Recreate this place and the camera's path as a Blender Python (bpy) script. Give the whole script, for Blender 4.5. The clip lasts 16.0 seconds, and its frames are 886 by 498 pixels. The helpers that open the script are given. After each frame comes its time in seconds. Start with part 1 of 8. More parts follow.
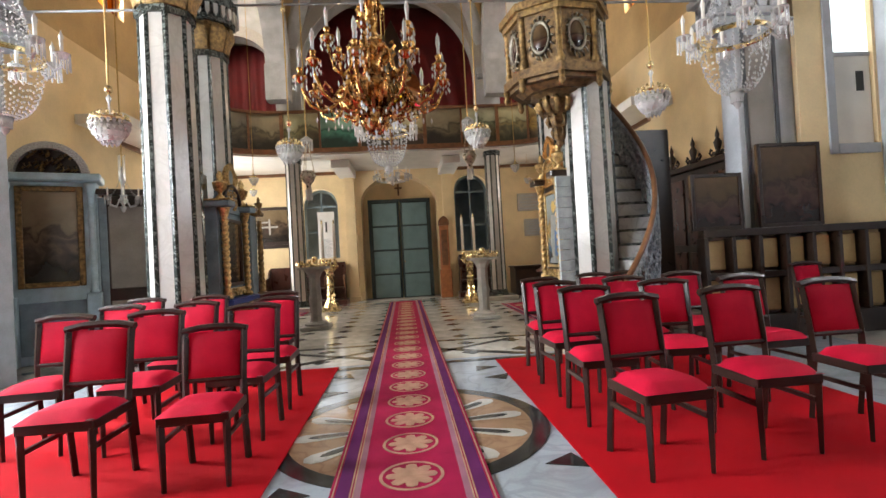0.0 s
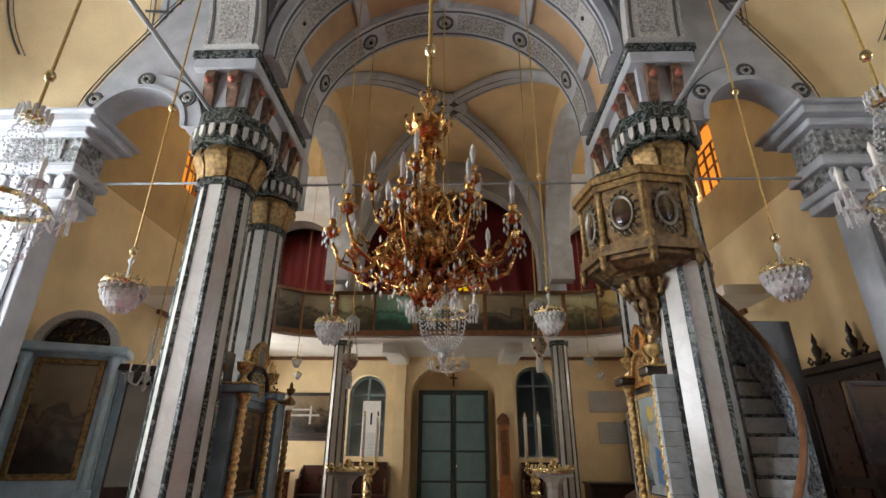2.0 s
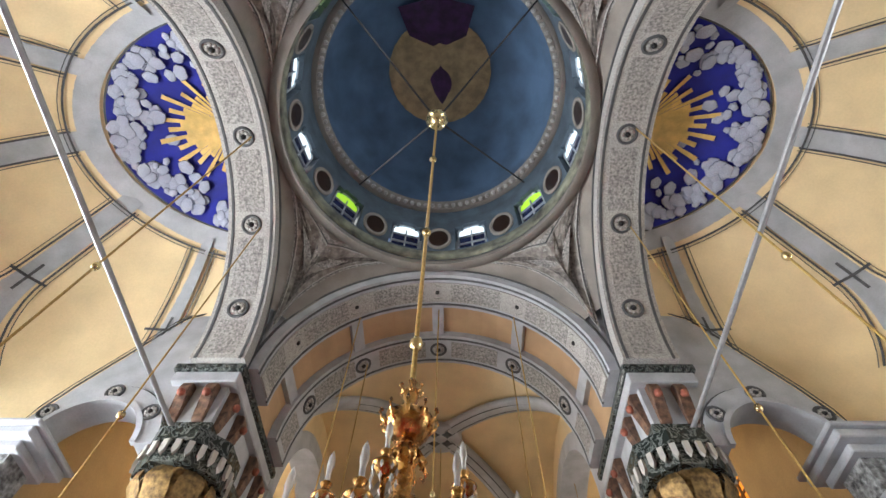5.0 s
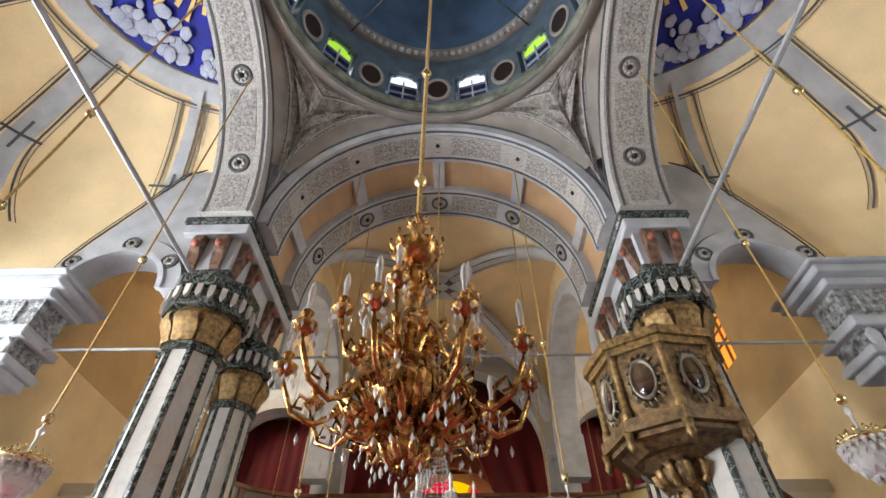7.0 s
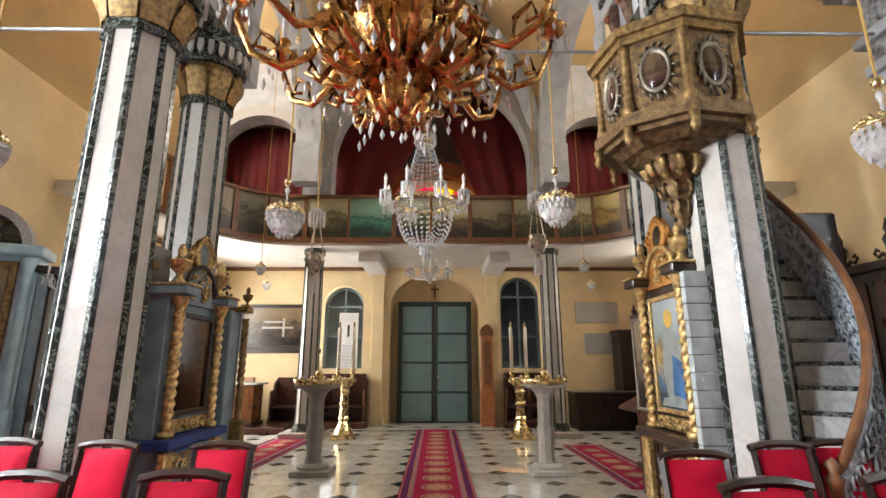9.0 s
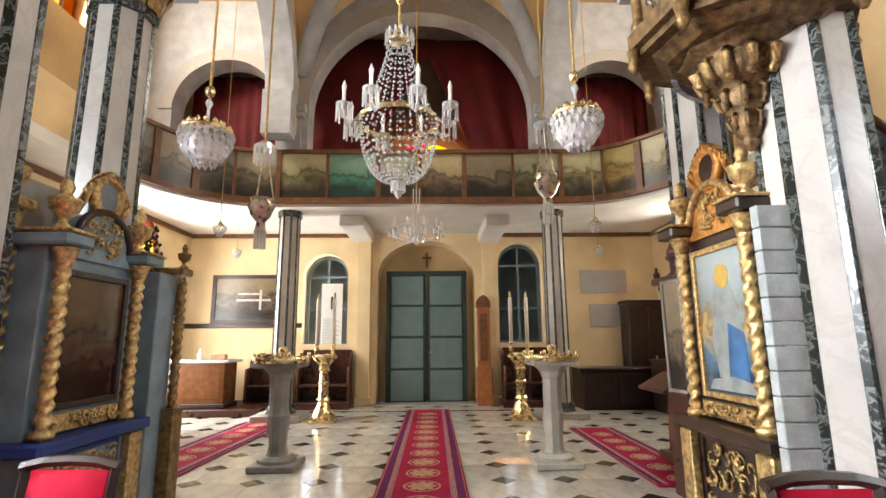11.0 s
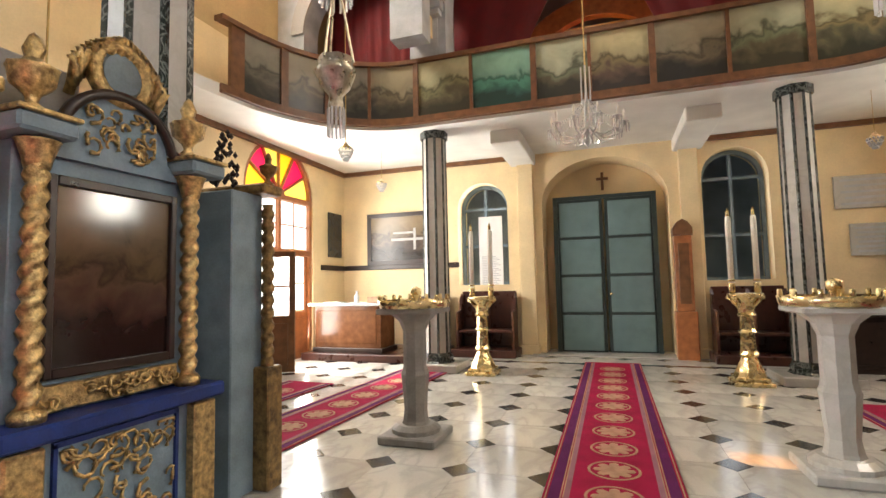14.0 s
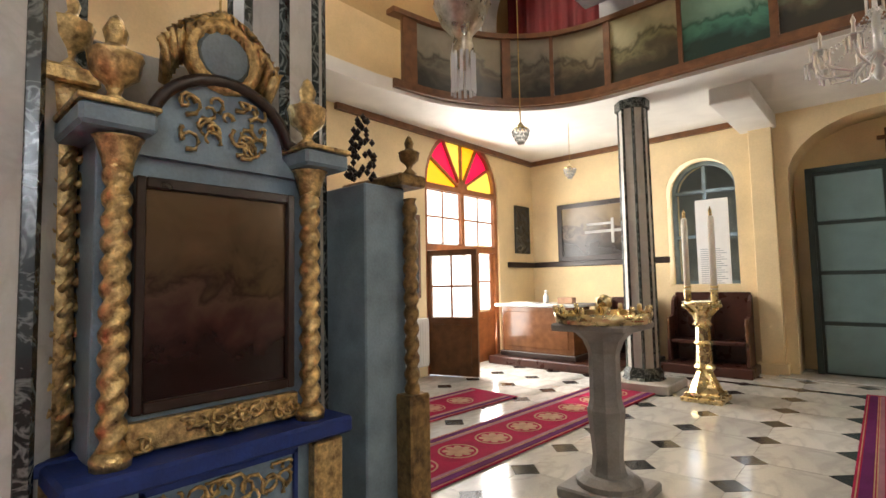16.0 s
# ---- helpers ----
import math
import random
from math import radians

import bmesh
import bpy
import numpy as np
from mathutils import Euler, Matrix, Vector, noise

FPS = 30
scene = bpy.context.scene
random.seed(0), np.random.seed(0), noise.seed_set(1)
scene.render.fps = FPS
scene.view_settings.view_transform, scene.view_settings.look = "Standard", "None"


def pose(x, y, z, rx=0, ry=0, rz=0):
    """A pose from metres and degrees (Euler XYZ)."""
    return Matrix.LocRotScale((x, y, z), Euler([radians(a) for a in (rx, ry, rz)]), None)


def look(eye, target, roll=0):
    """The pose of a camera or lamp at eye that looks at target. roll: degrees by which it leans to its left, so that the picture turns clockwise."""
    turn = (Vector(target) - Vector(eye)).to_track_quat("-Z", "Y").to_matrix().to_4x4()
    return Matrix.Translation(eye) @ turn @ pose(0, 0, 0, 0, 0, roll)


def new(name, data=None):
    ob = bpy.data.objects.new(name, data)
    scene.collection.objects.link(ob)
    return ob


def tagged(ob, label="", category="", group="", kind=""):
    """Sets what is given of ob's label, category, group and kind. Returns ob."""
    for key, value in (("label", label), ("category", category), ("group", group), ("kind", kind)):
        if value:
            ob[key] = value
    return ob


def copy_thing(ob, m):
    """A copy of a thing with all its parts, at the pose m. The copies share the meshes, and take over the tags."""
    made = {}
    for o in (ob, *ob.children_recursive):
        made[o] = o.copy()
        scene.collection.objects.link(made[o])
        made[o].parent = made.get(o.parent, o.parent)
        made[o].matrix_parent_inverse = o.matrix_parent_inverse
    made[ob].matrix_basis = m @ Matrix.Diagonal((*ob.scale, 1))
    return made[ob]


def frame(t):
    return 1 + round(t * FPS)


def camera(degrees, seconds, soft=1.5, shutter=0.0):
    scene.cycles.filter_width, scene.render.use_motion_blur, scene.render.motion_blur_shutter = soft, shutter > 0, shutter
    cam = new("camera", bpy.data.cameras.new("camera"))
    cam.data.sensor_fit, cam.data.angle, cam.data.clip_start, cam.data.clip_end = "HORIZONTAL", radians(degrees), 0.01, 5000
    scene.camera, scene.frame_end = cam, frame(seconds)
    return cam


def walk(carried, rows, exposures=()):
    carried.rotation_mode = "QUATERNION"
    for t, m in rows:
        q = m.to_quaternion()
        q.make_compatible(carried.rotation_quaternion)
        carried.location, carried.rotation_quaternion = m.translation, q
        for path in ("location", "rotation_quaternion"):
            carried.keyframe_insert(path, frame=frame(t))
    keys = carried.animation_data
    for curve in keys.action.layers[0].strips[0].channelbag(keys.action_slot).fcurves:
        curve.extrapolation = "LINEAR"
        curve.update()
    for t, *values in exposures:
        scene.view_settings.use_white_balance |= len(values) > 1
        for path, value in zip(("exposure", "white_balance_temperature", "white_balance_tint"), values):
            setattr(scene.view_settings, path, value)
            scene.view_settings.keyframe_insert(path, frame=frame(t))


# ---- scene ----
cam = camera(83.8, 16.0)
PATH = [
    (0, (0.203, -2.476, 1.421), (0.357, -0.482, 1.448), -3.2),
    (0.5, (0.241, -2.378, 1.526), (0.272, -0.382, 1.638), -2.2),
    (1, (0.181, -2.069, 1.626), (0.14, -0.092, 1.926), -1.0),
    (1.5, (0.17, -1.687, 1.622), (0.091, 0.238, 2.158), -0.3),
    (2, (0.219, -1.227, 1.633), (0.162, 0.619, 2.4), 0.4),
    (2.5, (0.13, -0.901, 1.673), (0.133, 0.838, 2.661), -0.1),
    (3, (0.192, -0.621, 1.693), (0.202, 0.966, 2.911), 0.2),
    (3.5, (0.258, -0.516, 1.743), (0.266, 0.882, 3.174), -0.2),
    (4, (0.265, -0.488, 1.768), (0.254, 0.686, 3.388), 0.1),
    (4.2, (0.273, -0.503, 1.79), (0.255, 0.584, 3.469), 0.4),
    (6.3, (0.224, -0.601, 1.827), (0.183, 0.344, 3.589), 2.4),
    (6.5, (0.216, -0.589, 1.792), (0.182, 0.482, 3.481), 1.6),
    (7, (0.235, -0.461, 1.665), (0.2, 0.956, 3.077), 0.2),
    (7.5, (0.272, -0.426, 1.553), (0.214, 1.279, 2.598), -0.3),
    (8, (0.195, -0.294, 1.64), (0.134, 1.559, 2.39), 0.1),
    (8.5, (0.203, -0.215, 1.589), (0.172, 1.703, 2.157), 0.2),
    (9, (0.156, 0.07, 1.63), (0.179, 2.016, 2.089), -0.1),
    (9.5, (0.139, 0.402, 1.682), (0.186, 2.364, 2.069), -0.5),
    (12, (0.396, 2.182, 1.579), (0.385, 4.152, 1.922), -0.4),
    (12.5, (0.371, 2.551, 1.596), (0.259, 4.527, 1.89), -0.3),
    (13, (0.352, 2.874, 1.586), (0.088, 4.842, 1.825), -0.5),
    (13.5, (0.331, 3.175, 1.568), (-0.115, 5.117, 1.742), -0.6),
    (14, (0.205, 3.501, 1.565), (-0.438, 5.389, 1.711), -1.2),
    (14.5, (0.148, 3.753, 1.573), (-0.702, 5.561, 1.685), -1.8),
    (15, (0.164, 4.034, 1.634), (-0.865, 5.746, 1.739), -1.7),
    (15.5, (0.068, 4.345, 1.612), (-1.117, 5.951, 1.74), -1.2),
    (16, (-0.05, 4.506, 1.681), (-1.382, 5.991, 1.815), -1.1),
]
walk(cam, [(t, look(eye, target, roll)) for t, eye, target, roll in PATH], [(0, -0.12), (0.5, -0.3), (1, -0.35), (2, -0.85), (2.5, -0.72), (3, -0.64), (4, -0.42), (7, -0.38), (8, -0.25), (9, 0.02), (12, 0.45), (13.5, 0.5), (14.5, 0.4), (15, 0.2), (15.5, 0.08), (16, 0.05)])

# ---- world, sun, lamps ----
world = bpy.data.worlds.new("world")
scene.world = world
world.use_nodes = True
wn = world.node_tree.nodes
sky = wn.new("ShaderNodeTexSky")
sky.sky_type, sky.sun_disc, sky.sun_elevation, sky.sun_rotation = "NISHITA", False, radians(45), radians(-81)
world.node_tree.links.new(sky.outputs["Color"], wn["Background"].inputs["Color"])
wn["Background"].inputs["Strength"].default_value = 0.15
sun = new("sun", bpy.data.lights.new("sun", "SUN"))
sun.data.energy, sun.data.angle, sun.data.color = 5.0, radians(0.5), (1.0, 0.95, 0.86)
sun.matrix_world = look((-14.29, 11.03, 15.72), (1.29, 8.53, 0))


def window_light(name, eye, target, w, h, power, color=(0.93, 0.96, 1.0)):
    """The sky's light in a window opening."""
    ob = new(name, bpy.data.lights.new(name, "AREA"))
    ob.data.shape, ob.data.size, ob.data.size_y = "RECTANGLE", w, h
    ob.data.energy, ob.data.color = power, color
    ob.matrix_world = look(eye, target)
    return ob


for yy, north in ((0.2, 190), (3.25, 10)):
    window_light("window_sky_light", (-7.95, yy, 4.0), (0, yy, 4.0), 1.4, 3.0, 1000)
    window_light("window_sky_light", (7.95, yy, 4.7), (0, yy + 1.2, 4.0), 1.4, 1.9, north)
window_light("door_sky_light", (-6.26, 12.2, 2.2), (0, 11.6, 1.4), 2.0, 3.6, 270, (1.0, 0.97, 0.92))
for xx, pw in ((-2.62, 24), (2.62, 8)):
    window_light("window_sky_light", (xx, 14.98, 2.75), (xx, 8, 2.75), 1.0, 2.2, pw)
for s in (-1, 1):
    window_light("high_window_light", (s * 6.32, 9.4, 8.5), (0, 9.3, 7.6), 1.1, 1.6, 300 if s < 0 else 170, (1.0, 0.92, 0.8))
window_light("side_door_fan_light", (6.48, 12.0, 3.75), (-2.5, 7.0, 1.4), 1.5, 0.7, 110, (1.0, 0.95, 0.85))
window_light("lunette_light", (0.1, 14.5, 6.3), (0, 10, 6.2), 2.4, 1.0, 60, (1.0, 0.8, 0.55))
for k in range(4):
    aa = radians(45 + 90 * k)
    window_light("dome_window_light", (2.5 * math.cos(aa), 1.7 + 2.5 * math.sin(aa), 10.95), (-1.5 * math.cos(aa), 1.7 - 1.5 * math.sin(aa), 10.6), 0.5, 0.8, 26)

# ---- helpers of the scene ----
def part(name, bm, material, parent=None, label="", smooth=False):
    """Links a bmesh as one mesh object, under parent if given."""
    me = bpy.data.meshes.new(name)
    bm.normal_update()
    bm.to_mesh(me)
    bm.free()
    if smooth:
        for p in me.polygons:
            p.use_smooth = True
    if material:
        me.materials.append(material)
    ob = new(name, me)
    if parent:
        ob.parent = parent
    if label:
        ob["label"] = label
    return ob


def thing(name, label, category, m=None, group="", kind=""):
    ob = new(name)
    ob.empty_display_size = 0.1
    if m is not None:
        ob.matrix_world = m
    return tagged(ob, label, category, group, kind)


def B():
    return bmesh.new()


def box(bm, x0, x1, y0, y1, z0, z1, bev=0.0):
    v = [bm.verts.new(c) for c in ((x0, y0, z0), (x1, y0, z0), (x1, y1, z0), (x0, y1, z0), (x0, y0, z1), (x1, y0, z1), (x1, y1, z1), (x0, y1, z1))]
    f = [bm.faces.new([v[i] for i in q]) for q in ((3, 2, 1, 0), (4, 5, 6, 7), (0, 1, 5, 4), (1, 2, 6, 5), (2, 3, 7, 6), (3, 0, 4, 7))]
    if bev:
        bmesh.ops.bevel(bm, geom=list({e for q in f for e in q.edges}), offset=bev, segments=1, affect="EDGES")
    return bm


def prism(bm, pts, h, m=None):
    """A polygon of (a, b) pushed h along local z, then placed by m."""
    m = m or Matrix()
    lo = [bm.verts.new(m @ Vector((a, b, 0))) for a, b in pts]
    hi = [bm.verts.new(m @ Vector((a, b, h))) for a, b in pts]
    n = len(pts)
    bm.faces.new(lo[::-1])
    bm.faces.new(hi)
    for i in range(n):
        bm.faces.new((lo[i], lo[(i + 1) % n], hi[(i + 1) % n], hi[i]))
    return bm


def lathe(bm, prof, seg=16, c=(0, 0, 0), turn=0.0, m=None, flute=0.0, nf=8, cap=True):
    """Turns a profile of (radius, z) about the z axis."""
    rings = []
    m = m or Matrix()
    for r, z in prof:
        ring = []
        for i in range(seg):
            a = 2 * math.pi * i / seg + turn
            rr = r * (1 + flute * math.cos(nf * a))
            ring.append(bm.verts.new(m @ Vector((c[0] + rr * math.cos(a), c[1] + rr * math.sin(a), c[2] + z))))
        rings.append(ring)
    for p, q in zip(rings, rings[1:]):
        for i in range(seg):
            bm.faces.new((p[i], p[(i + 1) % seg], q[(i + 1) % seg], q[i]))
    cap = cap and prof[0] != prof[-1]
    if cap and prof[0][0] > 1e-4:
        bm.faces.new(rings[0][::-1])
    if cap and prof[-1][0] > 1e-4:
        bm.faces.new(rings[-1])
    return bm


def tube(bm, pts, r, seg=6, taper=1.0, flat=1.0):
    """A round bar along a line of points."""
    pts = [Vector(p) for p in pts]
    rings = []
    n = len(pts)
    for i, p in enumerate(pts):
        d = (pts[min(i + 1, n - 1)] - pts[max(i - 1, 0)]).normalized()
        up = Vector((0, 0, 1)) if abs(d.z) < 0.95 else Vector((1, 0, 0))
        s = d.cross(up).normalized()
        u = s.cross(d)
        rr = r * (1 + (taper - 1) * i / max(1, n - 1))
        rings.append([bm.verts.new(p + s * rr * math.cos(2 * math.pi * k / seg) + u * rr * flat * math.sin(2 * math.pi * k / seg)) for k in range(seg)])
    for p, q in zip(rings, rings[1:]):
        for i in range(seg):
            bm.faces.new((p[i], p[(i + 1) % seg], q[(i + 1) % seg], q[i]))
    bm.faces.new(rings[0][::-1])
    bm.faces.new(rings[-1])
    return bm


def place(axis, u, w, z):
    """A wall point: u along the wall, w across it."""
    return (u, w, z) if axis == "x" else (w, u, z)


def slab(bm, axis, quad, w0, w1):
    """A quad of (u, z) pushed from w0 to w1 across the wall."""
    a = [bm.verts.new(place(axis, u, w0, z)) for u, z in quad]
    b = [bm.verts.new(place(axis, u, w1, z)) for u, z in quad]
    n = len(quad)
    bm.faces.new(a[::-1])
    bm.faces.new(b)
    for i in range(n):
        bm.faces.new((a[i], a[(i + 1) % n], b[(i + 1) % n], b[i]))


def arch_wall(bm, axis, u0, u1, z0, z1, w0, w1, openings, seg=16):
    """A wall along axis with round-headed openings (centre, width, sill, springing, rise)."""
    at = u0
    for c, wd, sill, spring, rise in sorted(openings):
        l, r = c - wd / 2, c + wd / 2
        if l > at + 1e-4:
            slab(bm, axis, ((at, z0), (l, z0), (l, z1), (at, z1)), w0, w1)
        if sill > z0 + 1e-4:
            slab(bm, axis, ((l, z0), (r, z0), (r, sill), (l, sill)), w0, w1)
        if rise <= 0:
            slab(bm, axis, ((l, spring), (r, spring), (r, z1), (l, z1)), w0, w1)
        else:
            pts = [(c - wd / 2 * math.cos(math.pi * i / seg), spring + rise * math.sin(math.pi * i / seg)) for i in range(seg + 1)]
            for p, q in zip(pts, pts[1:]):
                slab(bm, axis, (p, q, (q[0], z1), (p[0], z1)), w0, w1)
        at = r
    if u1 > at + 1e-4:
        slab(bm, axis, ((at, z0), (u1, z0), (u1, z1), (at, z1)), w0, w1)
    return bm


def arch_band(bm, axis, c, r0, r1, spring, w0, w1, a0=0.0, a1=180.0, seg=28, ry=1.0):
    """A half ring between radii r0 and r1, from w0 to w1 across the wall."""
    pts = [radians(a0 + (a1 - a0) * i / seg) for i in range(seg + 1)]
    for p, q in zip(pts, pts[1:]):
        slab(bm, axis, ((c + r0 * math.cos(p), spring + ry * r0 * math.sin(p)), (c + r1 * math.cos(p), spring + ry * r1 * math.sin(p)),
                        (c + r1 * math.cos(q), spring + ry * r1 * math.sin(q)), (c + r0 * math.cos(q), spring + ry * r0 * math.sin(q))), w0, w1)
    bmesh.ops.remove_doubles(bm, verts=bm.verts, dist=1e-4)
    return bm


def octa(bm, r, z0, z1, c=(0, 0), r1=None):
    lathe(bm, [(r / math.cos(math.pi / 8), z0), ((r1 or r) / math.cos(math.pi / 8), z1)], 8, (c[0], c[1], 0), math.pi / 8)
    return bm


# ---- materials ----
def material(name, base, rough=0.6, metal=0.0, var=0.25, scale=6.0, bump=0.15, second=None, fine=60.0, dist=0.01, spec=0.5):
    """A surface with stains at a large scale and grain at a fine one."""
    mt = bpy.data.materials.new(name)
    mt.use_nodes = True
    nt = mt.node_tree
    n, l = nt.nodes, nt.links
    bs = n["Principled BSDF"]
    co = n.new("ShaderNodeTexCoord")
    n1 = n.new("ShaderNodeTexNoise")
    n1.inputs["Scale"].default_value, n1.inputs["Detail"].default_value = scale, 6
    n2 = n.new("ShaderNodeTexNoise")
    n2.inputs["Scale"].default_value, n2.inputs["Detail"].default_value = fine, 4
    l.new(co.outputs["Object"], n1.inputs["Vector"])
    l.new(co.outputs["Object"], n2.inputs["Vector"])
    ramp = n.new("ShaderNodeValToRGB")
    dark = second or tuple(c * (1 - var) for c in base)
    lite = tuple(min(1, c * (1 + var * 0.35)) for c in base)
    ramp.color_ramp.elements[0].position, ramp.color_ramp.elements[0].color = 0.32, (*dark, 1)
    ramp.color_ramp.elements[1].position, ramp.color_ramp.elements[1].color = 0.68, (*lite, 1)
    l.new(n1.outputs["Fac"], ramp.inputs["Fac"])
    mix = n.new("ShaderNodeMix")
    mix.data_type, mix.blend_type = "RGBA", "MULTIPLY"
    mix.inputs["Factor"].default_value = 0.5
    r2 = n.new("ShaderNodeMapRange")
    r2.inputs["From Min"].default_value, r2.inputs["From Max"].default_value, r2.inputs["To Min"].default_value = 0.3, 0.7, 1 - var
    l.new(n2.outputs["Fac"], r2.inputs["Value"])
    l.new(ramp.outputs["Color"], mix.inputs["A"])
    l.new(r2.outputs["Result"], mix.inputs["B"])
    l.new(mix.outputs["Result"], bs.inputs["Base Color"])
    rr = n.new("ShaderNodeMapRange")
    rr.inputs["To Min"].default_value, rr.inputs["To Max"].default_value = max(0.02, rough - 0.12), min(1, rough + 0.12)
    l.new(n1.outputs["Fac"], rr.inputs["Value"])
    l.new(rr.outputs["Result"], bs.inputs["Roughness"])
    bs.inputs["Metallic"].default_value = metal
    bs.inputs["Specular IOR Level"].default_value = spec
    if bump:
        bp = n.new("ShaderNodeBump")
        bp.inputs["Strength"].default_value, bp.inputs["Distance"].default_value = bump, dist
        l.new(n2.outputs["Fac"], bp.inputs["Height"])
        l.new(bp.outputs["Normal"], bs.inputs["Normal"])
    return mt


def marble(name, base, vein, rough=0.2, scale=2.5, amount=0.5):
    mt = material(name, base, rough, 0, 0.12, scale, 0.03)
    n, l = mt.node_tree.nodes, mt.node_tree.links
    bs = n["Principled BSDF"]
    co = n.new("ShaderNodeTexCoord")
    w = n.new("ShaderNodeTexNoise")
    w.inputs["Scale"].default_value, w.inputs["Detail"].default_value, w.inputs["Distortion"].default_value = scale, 8, 1.8
    l.new(co.outputs["Object"], w.inputs["Vector"])
    rp = n.new("ShaderNodeValToRGB")
    e = rp.color_ramp.elements
    e[0].position, e[0].color = 0.44, (0, 0, 0, 1)
    e[1].position, e[1].color = 0.5, (1, 1, 1, 1)
    e2 = e.new(0.56)
    e2.color = (0, 0, 0, 1)
    l.new(w.outputs["Fac"], rp.inputs["Fac"])
    sc = n.new("ShaderNodeMath")
    sc.operation = "MULTIPLY"
    sc.inputs[1].default_value = amount
    l.new(rp.outputs["Color"], sc.inputs[0])
    mx = n.new("ShaderNodeMix")
    mx.data_type = "RGBA"
    mx.inputs["B"].default_value = (*vein, 1)
    l.new(sc.outputs["Value"], mx.inputs["Factor"])
    old = bs.inputs["Base Color"].links[0].from_socket
    l.new(old, mx.inputs["A"])
    l.new(mx.outputs["Result"], bs.inputs["Base Color"])
    return mt


def glow(name, color, strength):
    mt = bpy.data.materials.new(name)
    mt.use_nodes = True
    n = mt.node_tree.nodes
    bs = n["Principled BSDF"]
    bs.inputs["Base Color"].default_value = (*color, 1)
    bs.inputs["Emission Color"].default_value = (*color, 1)
    bs.inputs["Emission Strength"].default_value = strength
    return mt


def glass(name, color=(1, 1, 1), rough=0.0, ior=1.45, thin=False):
    mt = bpy.data.materials.new(name)
    mt.use_nodes = True
    bs = mt.node_tree.nodes["Principled BSDF"]
    bs.inputs["Base Color"].default_value = (*color, 1)
    bs.inputs["Roughness"].default_value = rough
    bs.inputs["IOR"].default_value = ior
    bs.inputs["Transmission Weight"].default_value = 1.0
    return mt


YELLOW = material("yellow_plaster", (0.86, 0.68, 0.40), 0.85, 0, 0.14, 1.3, 0.12, fine=35)
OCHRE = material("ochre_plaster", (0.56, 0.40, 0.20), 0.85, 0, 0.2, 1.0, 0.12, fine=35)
GREY = material("grey_painted_plaster", (0.47, 0.49, 0.52), 0.7, 0, 0.22, 3.0, 0.15, fine=45)
GREYDK = material("dark_grey_line_paint", (0.09, 0.095, 0.10), 0.7, 0, 0.3, 8, 0.1)
STIPPLE = material("stippled_grey_plaster", (0.55, 0.53, 0.50), 0.8, 0, 0.5, 50, 0.3, fine=120)
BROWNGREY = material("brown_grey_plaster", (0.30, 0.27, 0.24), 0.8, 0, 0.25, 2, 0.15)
COFFER = material("coffer_plaster", (0.55, 0.36, 0.2), 0.85, 0, 0.2, 1.6, 0.1)
WHITEP = material("white_plaster", (0.82, 0.80, 0.75), 0.7, 0, 0.1, 2, 0.08)
MARBLE = marble("white_marble", (0.52, 0.50, 0.46), (0.36, 0.33, 0.29), 0.22, 2.0, 0.35)
MARBLEGR = marble("green_black_marble", (0.018, 0.023, 0.021), (0.30, 0.33, 0.31), 0.2, 7.0, 0.5)
FLOORW = marble("floor_marble", (0.60, 0.58, 0.53), (0.36, 0.35, 0.33), 0.13, 1.2, 0.45)
FLOORB = marble("floor_marble_blue", (0.42, 0.48, 0.54), (0.25, 0.28, 0.31), 0.12, 1.6, 0.5)
FLOORBR = marble("floor_marble_brown", (0.36, 0.22, 0.13), (0.2, 0.1, 0.06), 0.12, 2.0, 0.5)
BLACKST = marble("black_stone", (0.02, 0.022, 0.022), (0.1, 0.1, 0.1), 0.12, 4, 0.4)
GOLD = material("gilded_carving", (0.80, 0.57, 0.25), 0.34, 0.85, 0.5, 25, 0.6, second=(0.30, 0.20, 0.09), fine=90)
GOLDBR = material("dull_bronze_gilding", (0.36, 0.23, 0.09), 0.45, 0.75, 0.5, 18, 0.6, second=(0.12, 0.075, 0.035), fine=80)
BRASS = material("polished_brass", (0.85, 0.68, 0.36), 0.27, 1.0, 0.25, 12, 0.1)
BLUEGREY = material("blue_grey_paint", (0.20, 0.27, 0.32), 0.5, 0, 0.3, 5, 0.15)
PALEBLUE = material("pale_blue_paint", (0.42, 0.56, 0.63), 0.5, 0, 0.25, 5, 0.15)
ROYAL = material("royal_blue_cloth", (0.006, 0.028, 0.17), 0.6, 0, 0.3, 10, 0.2)
DARKWOOD = material("dark_walnut", (0.03, 0.015, 0.010), 0.32, 0, 0.4, 9, 0.1)
BROWNWOOD = material("brown_wood", (0.20, 0.085, 0.032), 0.4, 0, 0.35, 7, 0.1)
ORANGEWOOD = material("orange_wood", (0.42, 0.15, 0.05), 0.4, 0, 0.3, 7, 0.1)
REDWOOD = material("mahogany", (0.07, 0.02, 0.012), 0.3, 0, 0.35, 7, 0.1)
VELVET = material("crimson_velvet", (0.52, 0.006, 0.034), 0.8, 0, 0.2, 5, 0.15, fine=250)
REDCARPET = material("red_carpet", (0.42, 0.002, 0.008), 0.95, 0, 0.18, 2.5, 0.3, fine=300)
RUG = material("crimson_rug_pile", (0.34, 0.010, 0.055), 0.95, 0, 0.25, 4, 0.3, fine=250)
